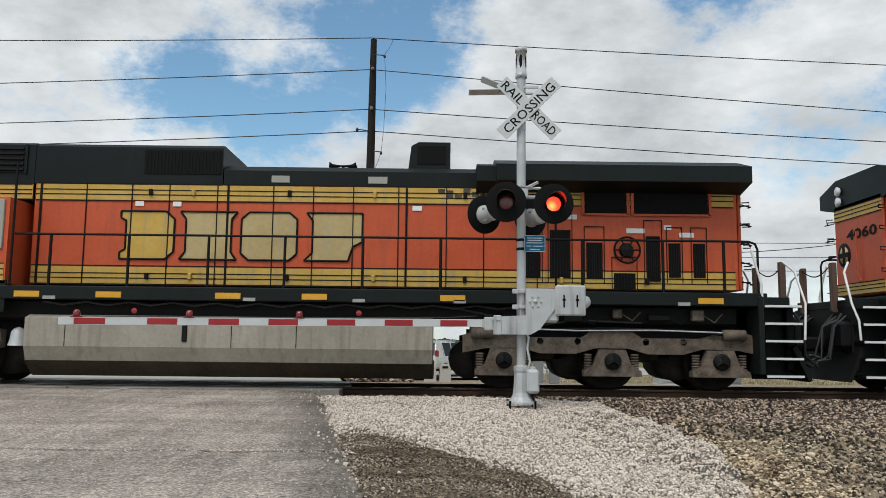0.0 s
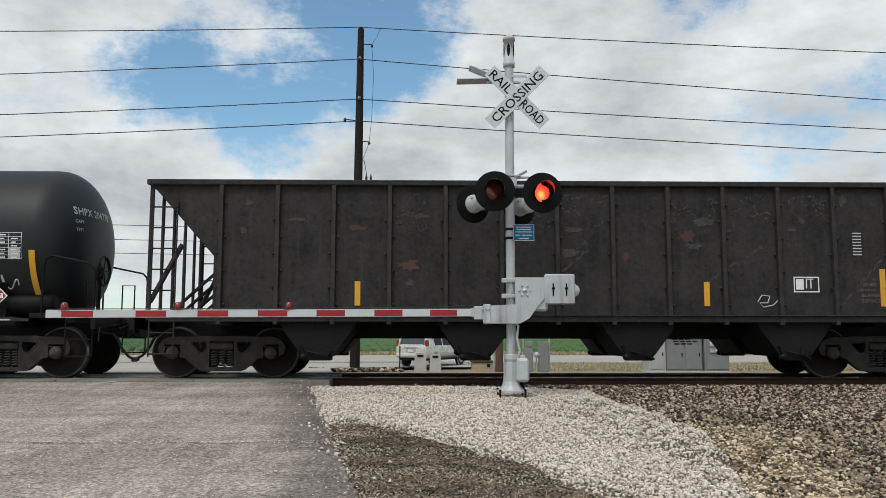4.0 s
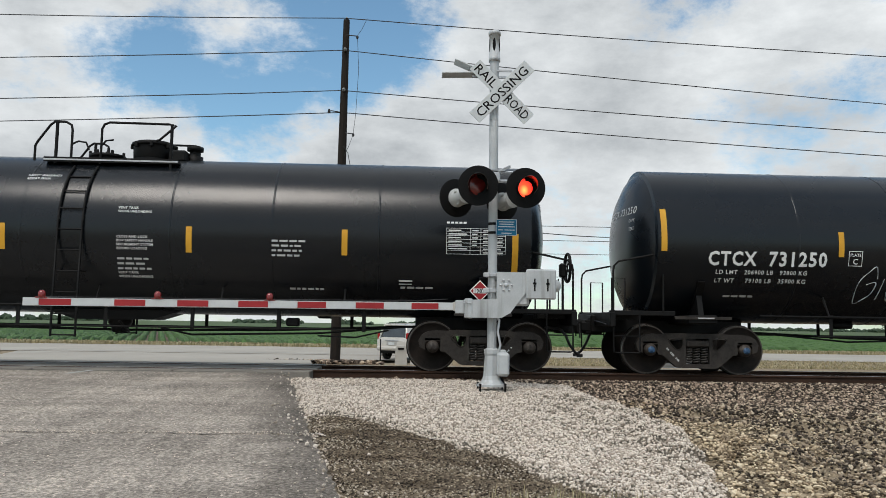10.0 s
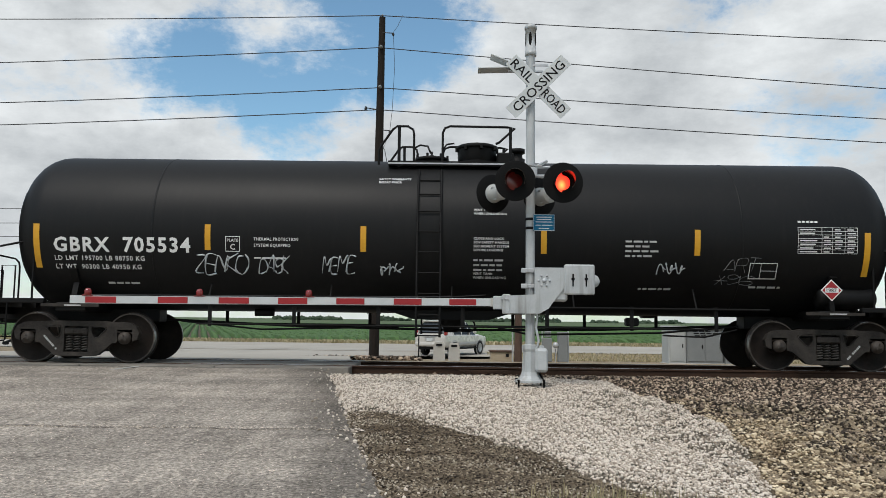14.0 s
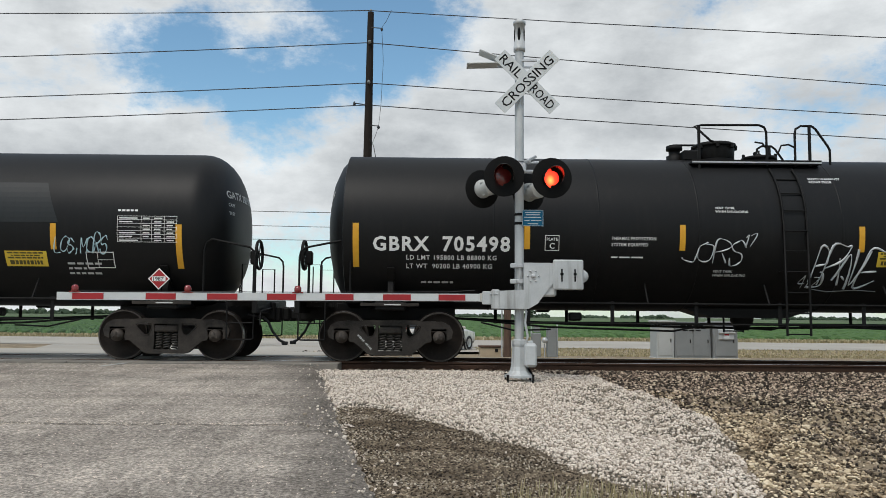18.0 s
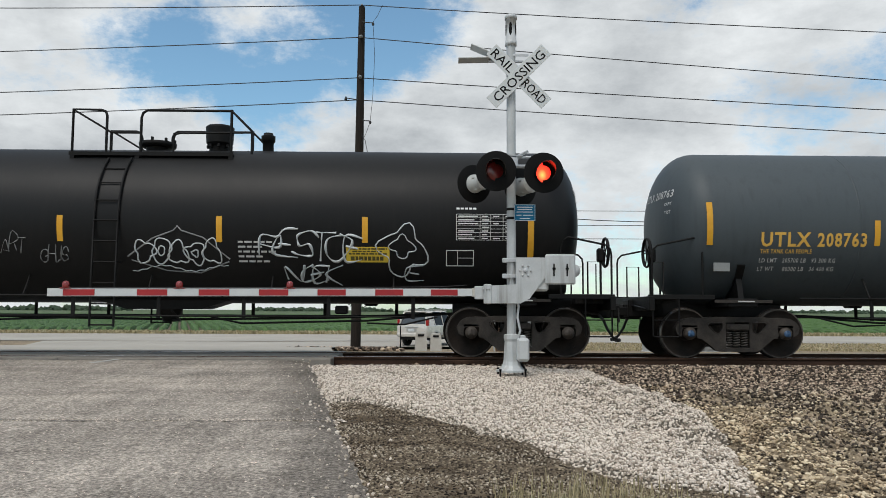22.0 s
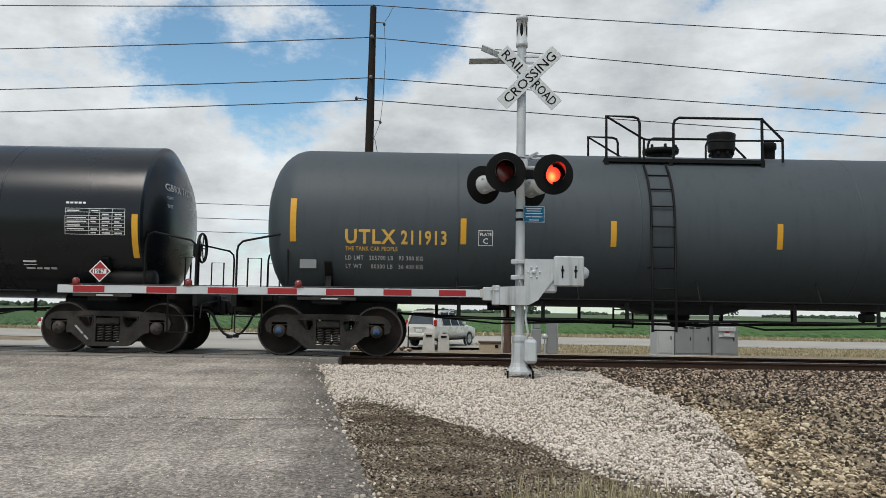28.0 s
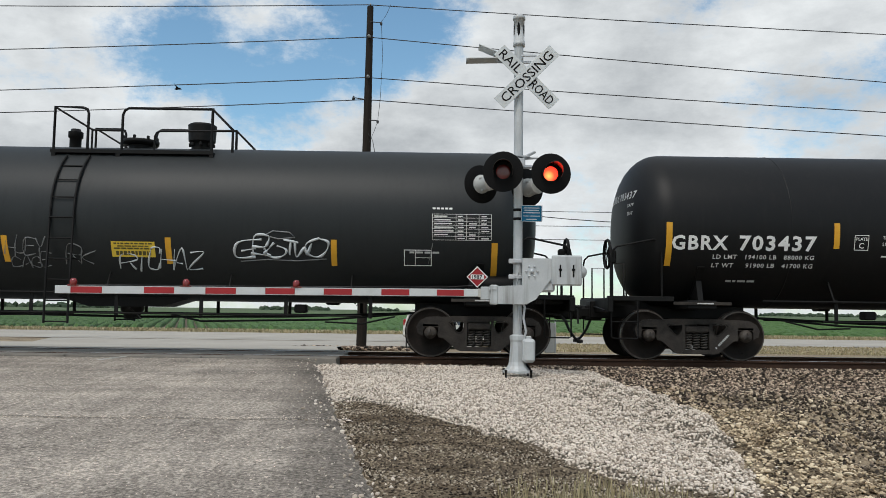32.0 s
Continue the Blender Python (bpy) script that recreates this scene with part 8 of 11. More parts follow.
M_PRINT = surface("decal_print", (0.05, 0.04, 0.01), (0.12, 0.10, 0.02), 0.5)
BK, GL, GY = "matte black", "glossy black", "grey"
CARS = [
    (-54.705, 6.735, "round", M_TANK_SLATE, "SHPX", "204770", dict(colour=BK, mark_w=0.94, nx=1.16, num_w=1.08, print=((4.4, 1.5, 1),), limit="LD LMT 195200 LB 88 550 KG", tare="LT WT  67800 LB 30 750 KG", tz=1.95, e=1.19, lad=-0.72, wide=1, left=True, tx=-6.28, ends_up=-0.22, marks_up=-0.24, ends=(-7.02, 7.30), marks=(-3.92, -1.73, 1.70, 4.39), yellow=(0.22, 1.98, 0.75, 0.27),
        spray=((6.0, 1.5, 1.0, 0.4, 3), (-1.8, 1.45, 0.5, 0.4, 2)), dark=((3.1, 3.8, 1.45, 1.85), (-1.0, -0.7, 1.6, 2.1)), bands=(-3.6, -1.5, 1.9), px=-3.58, pz=-0.10, built="NEW 10-2001", fit=-0.35)),
    (-72.33, 6.82, "round", M_TANK_MATTE, "GBRX", "703395", dict(colour=BK, tx=-7.50, nx=1.24, num_w=1.45, lx=0.84, lw=1.84, marks=(-4.48, -1.45, 1.60, 4.51), tab=0.14, limit="LD LMT 194200 LB 88050 KG", tare="LT WT  91800 LB 41650 KG", thermal=True, e=1.315, yellow=(2.68, 1.98, 0.66, 0.36), drip=(-1.80, 1.48), tags=(("BI", 1.45, 1.45, 0.75, 0.48, 0.013, 1), ("G-", 4.2, 1.62, 0.62, 0.27, 0.016, 1)), spray=((-0.05, 2.55, 0.7, 0.85, 4),), bands=(-0.9,), dark=((4.8, 6.9, 1.2, 1.85),))),
    (-89.94, 6.77, "jacket", M_TANK_GLOSS, "CTCX", "731250", dict(colour=GL, tx=-6.69, mark_w=0.90, nx=1.13, num_w=1.08, lx=0.16, lw=1.70, ends_up=0.53, marks_up=0.14, ends=(-7.51, 7.33), tab=-0.45, panel=5.83, limit="LD LMT 206900 LB 93800 KG", tare="LT WT  79100 LB 35900 KG", flip=-1, lad=0.65, fit=0.0, thermal=False, yellow=(2.35, 1.97, 0.66, 0.42), tags=(("GISH", -3.85, 1.42, 1.15, 0.48, 0.011, 0),), marks=(-4.22, -1.71, 1.62, 4.22))),
    (-107.625, 6.895, "jacket", M_TANK_GLOSS, "GBRX", "712800", dict(colour=GL, tx=-6.99, nx=1.10, num_w=1.16, mark_w=0.98, limit="LD LMT 195800 LB 88800 KG", tare="LT WT  90200 LB 40900 KG")),
    (-125.43, 6.87, "jacket", M_TANK_MATTE, "GBRX", "705526", dict(brake=-1, colour=BK, limit="LD LMT 195700 LB 88750 KG", tare="LT WT  90300 LB 40950 KG", flip=-1)),
    (-143.215, 6.865, "round", M_TANK_MATTE, "GBRX", "705534", dict(colour=BK, e=1.34, thermal=True, tank_res=True, tags=(("ZENKO", -4.66, 1.66, 0.93, 0.30, 0.017, 0), ("DASK", -3.50, 1.67, 0.54, 0.27, 0.015, 0), ("MEME", -2.36, 1.68, 0.60, 0.25, 0.015, 0), ("ART", 4.90, 1.80, 0.62, 0.20, 0.007, 1), ("*96", 4.72, 1.56, 0.72, 0.18, 0.007, 1)), spray=((-1.3, 1.62, 0.42, 0.26, 3), (3.7, 1.70, 0.5, 0.25, 3)), bands=(-5.4, 5.2))),
    (-160.965, 6.835, "jacket", M_TANK_MATTE, "GBRX", "705540", dict(brake=-1, colour=BK, limit="LD LMT 195000 LB 88450 KG", tare="LT WT  91000 LB 41300 KG", yellow=(5.0, 1.55, 0.7, 0.27), flip=-1)),
    (-178.695, 6.855, "jacket", M_TANK_MATTE, "GBRX", "705498", dict(brake=-1, colour=BK, limit="LD LMT 195800 LB 88800 KG", tare="LT WT  90200 LB 40900 KG", flip=-1, yellow=(1.95, 1.80, 0.72, 0.27), tags=(("JORS", -1.60, 1.86, 1.10, 0.34, 0.017, 0), ("17", -0.50, 2.16, 0.20, 0.20, 0.010, 0), ("BRAVE", 0.78, 1.48, 1.10, 0.62, 0.024, 0), ("417", 0.60, 1.42, 0.34, 0.18, 0.010, 0)), lines=((((0.9, 1.40), (1.2, 1.36), (1.7, 1.39), (2.1, 1.37)), 0.012),))),
    (-196.365, 6.735, "round", M_TANK_MATTE, "GATX", "202181", dict(marks=(-3.94, -2.38, -1.24, 1.64, 3.13, 4.79), ends=(-7.355, 7.03), tab=-0.12, print=((5.0, 1.72, 3),), px=-4.12, lx=0.16, lw=1.72, marks_up=-0.08, ends_up=-0.06, mark_w=0.80, num_w=1.00, num_s=0.33, colour=BK, limit="LD LMT 197500 LB 89600 KG", tare="LT WT  65500 LB 29700 KG", flip=-1, lad=0.74, fit=0.40, yellow=(3.9, 1.68, 0.75, 0.27), nx=0.99, e=1.15, tx=-6.60,
        tags=(("STYLUS", -2.86, 1.64, 1.36, 0.38, 0.032, 0), ("POER", -1.30, 1.64, 0.80, 0.44, 0.034, 0), ("YO", -0.36, 1.74, 0.36, 0.32, 0.016, 0), ("LOS.MORS", 4.78, 1.92, 0.94, 0.26, 0.013, 2)), lines=((((1.10, 1.90), (1.04, 2.2), (1.10, 2.55), (1.32, 2.82), (1.65, 2.96)), 0.020), (((1.65, 2.96), (2.0, 2.86), (2.24, 2.58), (2.30, 2.28), (2.18, 1.98)), 0.010), (((-4.0, 1.94), (-3.7, 1.88), (-3.4, 1.80)), 0.016)), pale=(((3.47, 2.46), (4.88, 2.46), (4.58, 3.20), (3.49, 3.20)),), dark=((1.15, 2.2, 1.80, 2.80),), bands=())),
    (-213.845, 6.735, "round", M_TANK_GREY, "UTLX", "208763", dict(brake=-1, colour=GY, mark_w=0.91, num_w=0.90, num_s=0.335, lw=1.40, slogan=True, ends_up=0.34, tab=-0.12, marks=(-4.30, -1.60, 1.40, 4.22), letter=M_LETTER_YELLOW, limit="LD LMT 205700 LB 93 300 KG", tare="LT WT  80300 LB 36 400 KG", flip=-1, nx=1.03, tx=-6.42, tz=2.05, lad=0.48, e=1.27, fit=0.2, wide=1.2, px=-3.65, bands=(-4.6, -1.1, 2.93, 5.97))),
    (-231.31, 6.71, "round", M_TANK_MATTE, "GATX", "205970", dict(marks=(-4.40, -1.53, 1.29, 3.89), ends=(-7.33, 6.87), tab=-0.5, fit=-0.22, print=((1.62, 2.05, 5),), lx=0.16, lw=1.72, mark_w=0.80, num_w=1.00, num_s=0.33, colour=BK, limit="LD LMT 197300 LB 89 500 KG", tare="LT WT  65700 LB 29 800 KG", nx=0.99, tx=-6.5, tz=1.98, e=1.20, lad=-0.7, wide=1.3, yellow=(3.55, 1.72, 0.78, 0.27), tank_res=True, tags=(("PESTOE", 1.98, 1.80, 1.80, 0.42, 0.027, 0), ("NOEK", 2.42, 1.38, 0.98, 0.28, 0.024, 0), ("E", 4.62, 1.42, 0.28, 0.25, 0.018, 0), ("GHUS", -1.92, 1.72, 0.50, 0.22, 0.012, 1), ("ART", -2.6, 1.85, 0.42, 0.30, 0.010, 1), ("BENER", -6.15, 1.42, 0.95, 0.22, 0.013, 1)), throw=((4.22, 1.52, 0.70, 0.86, 1), (4.38, 1.75, 0.36, 0.42, 1), (-0.20, 1.66, 1.5, 0.42, 5)), lines=((((-0.36, 1.80), (0.1, 2.12), (0.48, 2.26), (0.55, 2.34), (0.62, 2.26), (1.0, 2.14), (1.46, 1.76)), 0.018), (((-0.3, 1.74), (0.3, 1.56), (0.9, 1.52), (1.44, 1.72)), 0.016)), bands=(-5.2,))),
    (-248.91, 6.83, "jacket", M_TANK_MATTE, "CBTX", "737497", dict(brake=-1, colour=BK, limit="LD LMT 195200 LB 88500 KG", tare="LT WT  90800 LB 41200 KG", flip=-1, extra=(("50% EMPTY LOAD", 0.075, -5.74, 1.62, 0.60), ("NO ADJ BLOCK SEE", 0.075, -4.72, 1.53, 0.70)), print=((3.1, 2.28, 4), (-5.7, 1.54, 1), (-5.15, 1.54, 1), (-5.7, 1.45, 1), (-5.1, 1.45, 1), (-2.1, 1.60, 1), (5.4, 1.50, 1)), yellow=(1.95, 1.85, 0.76, 0.27), tags=(("GHS", -4.2, 1.86, 0.46, 0.14, 0.010, 1),))),
    (-266.5, 6.765, "jacket", M_TANK_GLOSS, "CTCX", "736188", dict(colour=GL, limit="LD LMT 206900 LB 93800 KG", tare="LT WT  79100 LB 35900 KG", yellow=(1.33, 2.20, 0.78, 0.32), thermal=False)),
    (-284.035, 6.735, "round", M_TANK_GREY, "UTLX", "211913", dict(colour=GY, mark_w=0.91, num_w=0.82, num_s=0.335, lw=1.40, slogan=True, ends_up=0.34, tab=-0.12, marks=(-4.30, -1.60, 1.40, 4.22), letter=M_LETTER_YELLOW, limit="LD LMT 205700 LB 93 300 KG", tare="LT WT  80300 LB 36 400 KG", nx=1.00, tx=-6.42, tz=2.05, lad=-0.72, fit=-0.2, e=1.28, wide=1.3, px=-3.90, bands=(-4.4, -1.1, 2.93, 5.97))),
    (-301.665, 6.885, "jacket", M_TANK_GLOSS, "GBRX", "712793", dict(tank_res=True, colour=GL, tx=-6.99, mark_w=0.92, nx=1.06, num_w=1.06, lx=0.40, e=1.05, limit="LD LMT 195700 LB 88800 KG", tare="LT WT  90200 LB 40900 KG")),
    (-319.33, 6.81, "round", M_TANK_MATTE, "GBRX", "703437", dict(brake=-1, colour=BK, tx=-7.38, mark_w=1.02, nx=1.22, num_w=1.40, lx=0.76, lw=1.84, fit=-0.13, limit="LD LMT 194100 LB 88000 KG", tare="LT WT  91900 LB 41700 KG", thermal=True, flip=-1, yellow=(2.69, 2.15, 0.66, 0.36), tags=(("AWESOME...", 1.42, 1.78, 0.95, 0.16, 0.013, 0), ("GET YOU THERE", 1.36, 1.61, 1.12, 0.11, 0.009, 0), ("LIKE TRIP MINUTES", 1.36, 1.47, 1.25, 0.11, 0.009, 0)), lines=((((1.55, 2.06), (1.66, 2.12), (1.80, 2.10), (1.78, 2.04), (1.55, 2.06)), 0.012), (((1.8, 1.42), (2.1, 1.30), (2.3, 1.40), (1.9, 1.38)), 0.010)), bands=(-5.2,))),
    (-336.88, 6.735, "round", M_TANK_SLATE, "GATX", "205981", dict(marks=(-4.60, -1.80, 1.12, 4.09), ends=(-7.355, 6.98), marks_up=-0.42, ends_up=-0.42, tab=-0.20, print=((5.45, 1.88, 1),), lx=0.16, lw=1.72, mark_w=0.80, num_w=1.00, num_s=0.33, colour=BK, yellow=(0.1, 1.75, 0.78, 0.27), tags=(("EBOTWO", 2.36, 1.78, 1.50, 0.27, 0.028, 0), ("RICHAZ", 0.22, 1.52, 1.45, 0.32, 0.019, 0), ("HUEY", -1.82, 1.78, 0.72, 0.28, 0.012, 1), ("CAGE", -1.75, 1.55, 0.72, 0.20, 0.010, 1), ("RK", -0.75, 1.62, 0.5, 0.26, 0.012, 1), ("8I", 5.68, 1.70, 0.16, 0.36, 0.010, 1)), lines=((((2.85, 2.16), (3.0, 2.24), (3.3, 2.22), (3.4, 2.13), (3.1, 2.10), (2.85, 2.16)), 0.014), (((2.4, 1.70), (2.9, 1.74), (3.4, 1.72), (3.95, 1.76)), 0.013)), bands=(), nx=0.99, tx=-6.5, lad=-0.75, e=1.12, wide=1.25, left=True, fit=0.15)),
]
TRAIN = []
for spec in CARS:
    TRAIN.append((tank_car(spec), spec[0]))

# ---- hopper cars ----
M_HOPPER = surface("hopper_rust_black", (0.011, 0.0105, 0.0105), (0.050, 0.044, 0.042), 0.85, scale=1.7, fine=13, bump=0.6, dist=0.02, streak=(0.058, 0.045, 0.040), streak_amt=0.6, spec=0.25, grain=0.45)
M_HOPPER2 = surface("hopper_dark", (0.012, 0.0095, 0.0085), (0.046, 0.034, 0.029), 0.85, scale=1.3, fine=14, bump=0.5, dist=0.02, streak=(0.052, 0.038, 0.032), streak_amt=0.6, spec=0.25, grain=0.4)
M_POST = surface("post_scuffed", (0.007, 0.0065, 0.006), (0.048, 0.041, 0.037), 0.65, scale=3.0, fine=16, bump=0.4, spec=0.35, grain=0.5)
M_ABRADE = surface("abraded_steel", (0.022, 0.020, 0.019), (0.070, 0.063, 0.058), 0.8, scale=3.5, fine=14, bump=0.5, grain=0.5)
M_LOWER = surface("hopper_lower_black", (0.005, 0.005, 0.005), (0.016, 0.0135, 0.0125), 0.75, scale=1.5, fine=25, bump=0.3, spec=0.2)
M_DRIP = surface("drip_stain", (0.07, 0.062, 0.055), (0.14, 0.125, 0.11), 0.85, scale=3, fine=25)
M_PATCHGREY = surface("repaint_grey", (0.026, 0.038, 0.045), (0.044, 0.058, 0.067), 0.7, scale=1, fine=20, bump=0.1)
M_SCUFF = surface("scuffed_primer", (0.09, 0.035, 0.028), (0.05, 0.03, 0.026), 0.85, scale=2, fine=20, bump=0.2)


def hopper_car(cx, mat, marked):
    car = thing("hopper_car", pose(cx, 0, 0), "rusty dark brown open-top coal hopper car with ribbed sides", "hopper car", "cars of the train")
    W = 1.56
    top, sill = 3.47, 1.12
    for g in (-1, 1):
        s = Shape()
        y = g * W
        a = [(-7.25, top), (-6.10, 2.20), (-6.10, sill), (6.10, sill), (6.10, 2.20), (7.25, top)]
        s.prism(a if g < 0 else a, y - 0.012, y + 0.012)
        part("side_wall", s, mat, car, "rust-streaked ribbed steel side")
        s = Shape()
        s.box((0, g * (W + 0.03), top + 0.02), (14.6, 0.13, 0.10), bevel=0.015)
        part("top_rail", s, mat, car)
        s = Shape()
        s.box((0, g * (W + 0.02), sill - 0.05), (14.4, 0.11, 0.12), bevel=0.012)
        s.box((0, g * (W + 0.05), sill + 0.012), (14.4, 0.15, 0.018), bevel=0.004)
        part("side_sill", s, M_POST, car, "scuffed dark side sill")
        for k in range(13):
            x = -5.98 + k * 0.997
            s = Shape()
            s.prism([(x - 0.055, y), (x + 0.055, y), (x + 0.035, y + g * 0.085), (x - 0.035, y + g * 0.085)] if g > 0 else [(x - 0.055, y), (x - 0.035, y - 0.085), (x + 0.035, y - 0.085), (x + 0.055, y)], sill - 0.15, top, axis="z")
            for q in range(7):
                s.lathe([(y + g * 0.03, 0.026), (y + g * 0.045, 0.022), (y + g * 0.05, 0.0)], (x + 0.072 * (-1) ** q, 0, 1.32 + 0.30 * q), "y", 6)
            part("side_post", s, M_POST, car)
        for m in (-1, 1):
            s = Shape()
            s.tube([(m * 7.22, y, top), (m * 7.22, y, 1.05)], 0.045, 4)
            s.tube([(m * 6.66, y, 2.38), (m * 7.20, y, 1.35)], 0.05, 4)
            s.tube([(m * 6.62, y, 2.6), (m * 6.62, y, 1.10)], 0.03, 4)
            part("end_post", s, mat, car)
            s = Shape()
            for z in [0.45 + 0.37 * q for q in range(8)]:
                s.tube([(m * 6.75, y - g * -0.06, z), (m * 7.18, y + g * 0.06, z)], 0.014, 6)
            for x in (6.75, 7.18):
                s.tube([(m * x, y + g * 0.05, 0.40), (m * x, y + g * 0.05, 3.2)], 0.016, 6)
            part("ladder", s, mat, car)
    for m in (-1, 1):
        s = Shape()
        s.prism([(m * 7.25, top), (m * 7.19, top), (m * 5.0, 1.0), (m * 5.06, 1.0)], -W, W)
        part("slope_sheet", s, mat, car)
        s = Shape()
        for y in (-1.0, -0.35, 0.35, 1.0):
            s.tube([(m * 7.2, y, top - 0.1), (m * 7.2, y, 1.1)], 0.035, 4)
            s.tube([(m * 7.1, y, 1.1), (m * 6.0, y, 2.1)], 0.04, 4)
        s.box((m * 7.22, 0, top), (0.10, 3.1, 0.12), bevel=0.01)
        part("end_frame", s, mat, car)
        T = pose(m * 6.04, 0, 0, 0, 0, 0 if m > 0 else 180)
        part("end_sill", cached(("end_sill",), b_sill, M_FRAME), None, car, m=T @ Matrix.Diagonal((0.92, 1, 1, 1)))
        part("coupler", cached(("coupler",), b_coupler, M_FRAME), None, car, m=T)
        part("air_hose", cached(("air_hose",), b_hose, M_CABLE), None, car, m=T)
        truck(car, m * 6.04)
    s = Shape()
    s.box((0, 0, 0.94), (10.4, 0.5, 0.46), bevel=0.02)
    part("centre_sill", s, M_FRAME, car)
    for x in (-4.25, -1.45, 1.45, 4.25):
        for g in (-1, 1):
            s = Shape()
            s.prism([(x - 0.72, 1.10), (x + 0.72, 1.10), (x + 0.60, 0.86), (x + 0.30, 0.46), (x + 0.24, 0.40), (x - 0.24, 0.40), (x - 0.30, 0.46), (x - 0.60, 0.86)][::-1], g * 0.25 if g > 0 else -1.52, g * 1.52 if g > 0 else -0.25)
            ch = part("hopper_chute", s, M_LOWER, car, "dark steel discharge chute")
            s = Shape()
            s.box((x, g * 1.45, 0.38), (0.52, 0.12, 0.09), bevel=0.02)
            s.tube([(x - 0.22, g * 1.54, 0.40), (x - 0.30, g * 1.54, 0.60)], 0.03, 6)
            s.lathe([(g * 1.50, 0.0), (g * 1.50, 0.06), (g * 1.58, 0.06), (g * 1.58, 0.0)], (x - 0.24, 0, 0.40), "y", 10)
            s.box((x + 0.16, g * 1.55, 0.48), (0.16, 0.06, 0.14), bevel=0.02, rot=Euler((0, 0.4, 0)))
            s.tube([(x + 0.26, g * 1.55, 0.36), (x + 0.08, g * 1.57, 0.44), (x - 0.18, g * 1.55, 0.50)], 0.018, 6)
            part("latch", s, M_FRAME, ch)
    for k in range(12):
        x0, x1 = -5.98 + k * 0.997 + 0.06, -5.98 + (k + 1) * 0.997 - 0.06
        top_ = (2.22 if marked else 1.75) + 0.12 * math.sin(k * 2.3)
        s = Shape()
        edge = [(x1 - (x1 - x0) * i / 12, -W - 0.014, top_ - 0.10 * abs(math.sin(i * 1.9 + k * 2.1)) * (1 + (i * 7 + k) % 3) * 0.7) for i in range(13)]
        s.face([(x0, -W - 0.014, 1.14), (x1, -W - 0.014, 1.14)] + edge)
        if marked:
            part("side_panel", s, M_LOWER, car, "blackened lower side panel")
        s = Shape()
        for q in range(5):
            a_ = x0 + 0.1 + ((k * 7 + q * 3) % 11) * 0.06
            l_ = 0.10 + 0.05 * ((k * 5 + q * 2) % 5)
            l_ *= 0.7
            s.face([(a_, -W - 0.0165, 2.0 - l_ + 0.1 * math.sin(k)), (a_ + 0.02, -W - 0.0165, 2.0 - l_ + 0.1 * math.sin(k)), (a_ + 0.03, -W - 0.0165, 2.0 + 0.1 * math.sin(k)), (a_ - 0.01, -W - 0.0165, 2.0 + 0.1 * math.sin(k))])
        if marked and k in (0, 4, 7, 10):
            part("drip_stain", s, M_DRIP, car, "pale drip stains")
    # worn scabs where the paint has lifted from the sheets
    wr = random.Random(int(abs(cx)))
    for k in range(18):
        bay = wr.randrange(12)
        x, z = -5.98 + bay * 0.997 + wr.uniform(0.2, 0.8), wr.uniform(1.45, 3.3)
        if marked and -5.0 < x < -2.9:
            continue
        a, b, ph = wr.uniform(0.06, 0.26), wr.uniform(0.03, 0.12), wr.uniform(0, 6)
        a = min(a, x + 5.98 - bay * 0.997 - 0.07, 0.93 - (x + 5.98 - bay * 0.997))
        s = Shape()
        ring_ = [2 * math.pi * i / 22 for i in range(22)]
        jag = [wr.uniform(0.45, 1.0) for _ in ring_]
        s.face([(x + a * q * math.cos(t), -W - 0.0185, z + b * q * math.sin(t) + 0.25 * b * math.sin(2 * t + ph)) for t, q in zip(ring_, jag)])
        part("scuff", s, M_ABRADE if k % 4 else M_SCUFF, car, "worn scab of bare grey steel")
    # inner floor closes the body
    s = Shape()
    s.box((0, 0, 1.3), (11.5, 3.0, 0.06))
    part("floor_sheet", s, mat, car)
    if marked:
        for x0, x1 in ((-4.88, -3.98), (-3.82, -2.96)):
            s = Shape()
            s.face([(x0, -W - 0.016, 1.31), (x1, -W - 0.016, 1.31), (x1, -W - 0.016, 3.38), (x0, -W - 0.016, 3.38)])
            part("paint_patch", s, M_PATCHGREY, car, "blue-grey repainted panel")
        for words, size, x, z, wide, bold in (("LGEX", 0.27, -4.74, 2.78, 0.48, 0.02), ("4647", 0.29, -3.80, 2.79, 0.58, 0.03), ("LD LMT", 0.15, -4.72, 1.83, 0.50, 0.012), ("LT WT", 0.15, -4.72, 1.65, 0.40, 0.012),
                                              ("201100", 0.145, -3.66, 1.83, 0.40, 0.012), ("61900", 0.145, -3.58, 1.65, 0.33, 0.012), ("DO NOT", 0.11, -1.52, 1.70, 0.27, 0.012), ("LOAD/UNLOAD", 0.10, -1.63, 1.54, 0.52, 0.014),
                                              ("BUFFER", 0.15, -1.62, 1.30, 0.46, 0.03), ("SERVICE", 0.15, -1.62, 1.155, 0.50, 0.03)):
            s = Shape()
            s.text(words, size, (x, -W - 0.02, z), 0, width=wide, heavy=bold)
            if words == "LGEX":
                # slab serifs of the painted initials
                for q, dz in ((0.018, 0.0), (0.018, 0.175), (0.255, 0.0), (0.255, 0.175), (0.375, 0.0), (0.375, 0.175), (0.475, 0.0), (0.475, 0.175)):
                    s.box((x + q, -W - 0.02, z + dz + 0.008), (0.065, 0.003, 0.015))
            part("stencil", s, M_LETTER, car, "white stencilled car data")
        yl = ((-5.6, 0.5), (-3.4, 0.46), (1.35, 0.46), (5.28, 0.50), (5.28, 0.3))
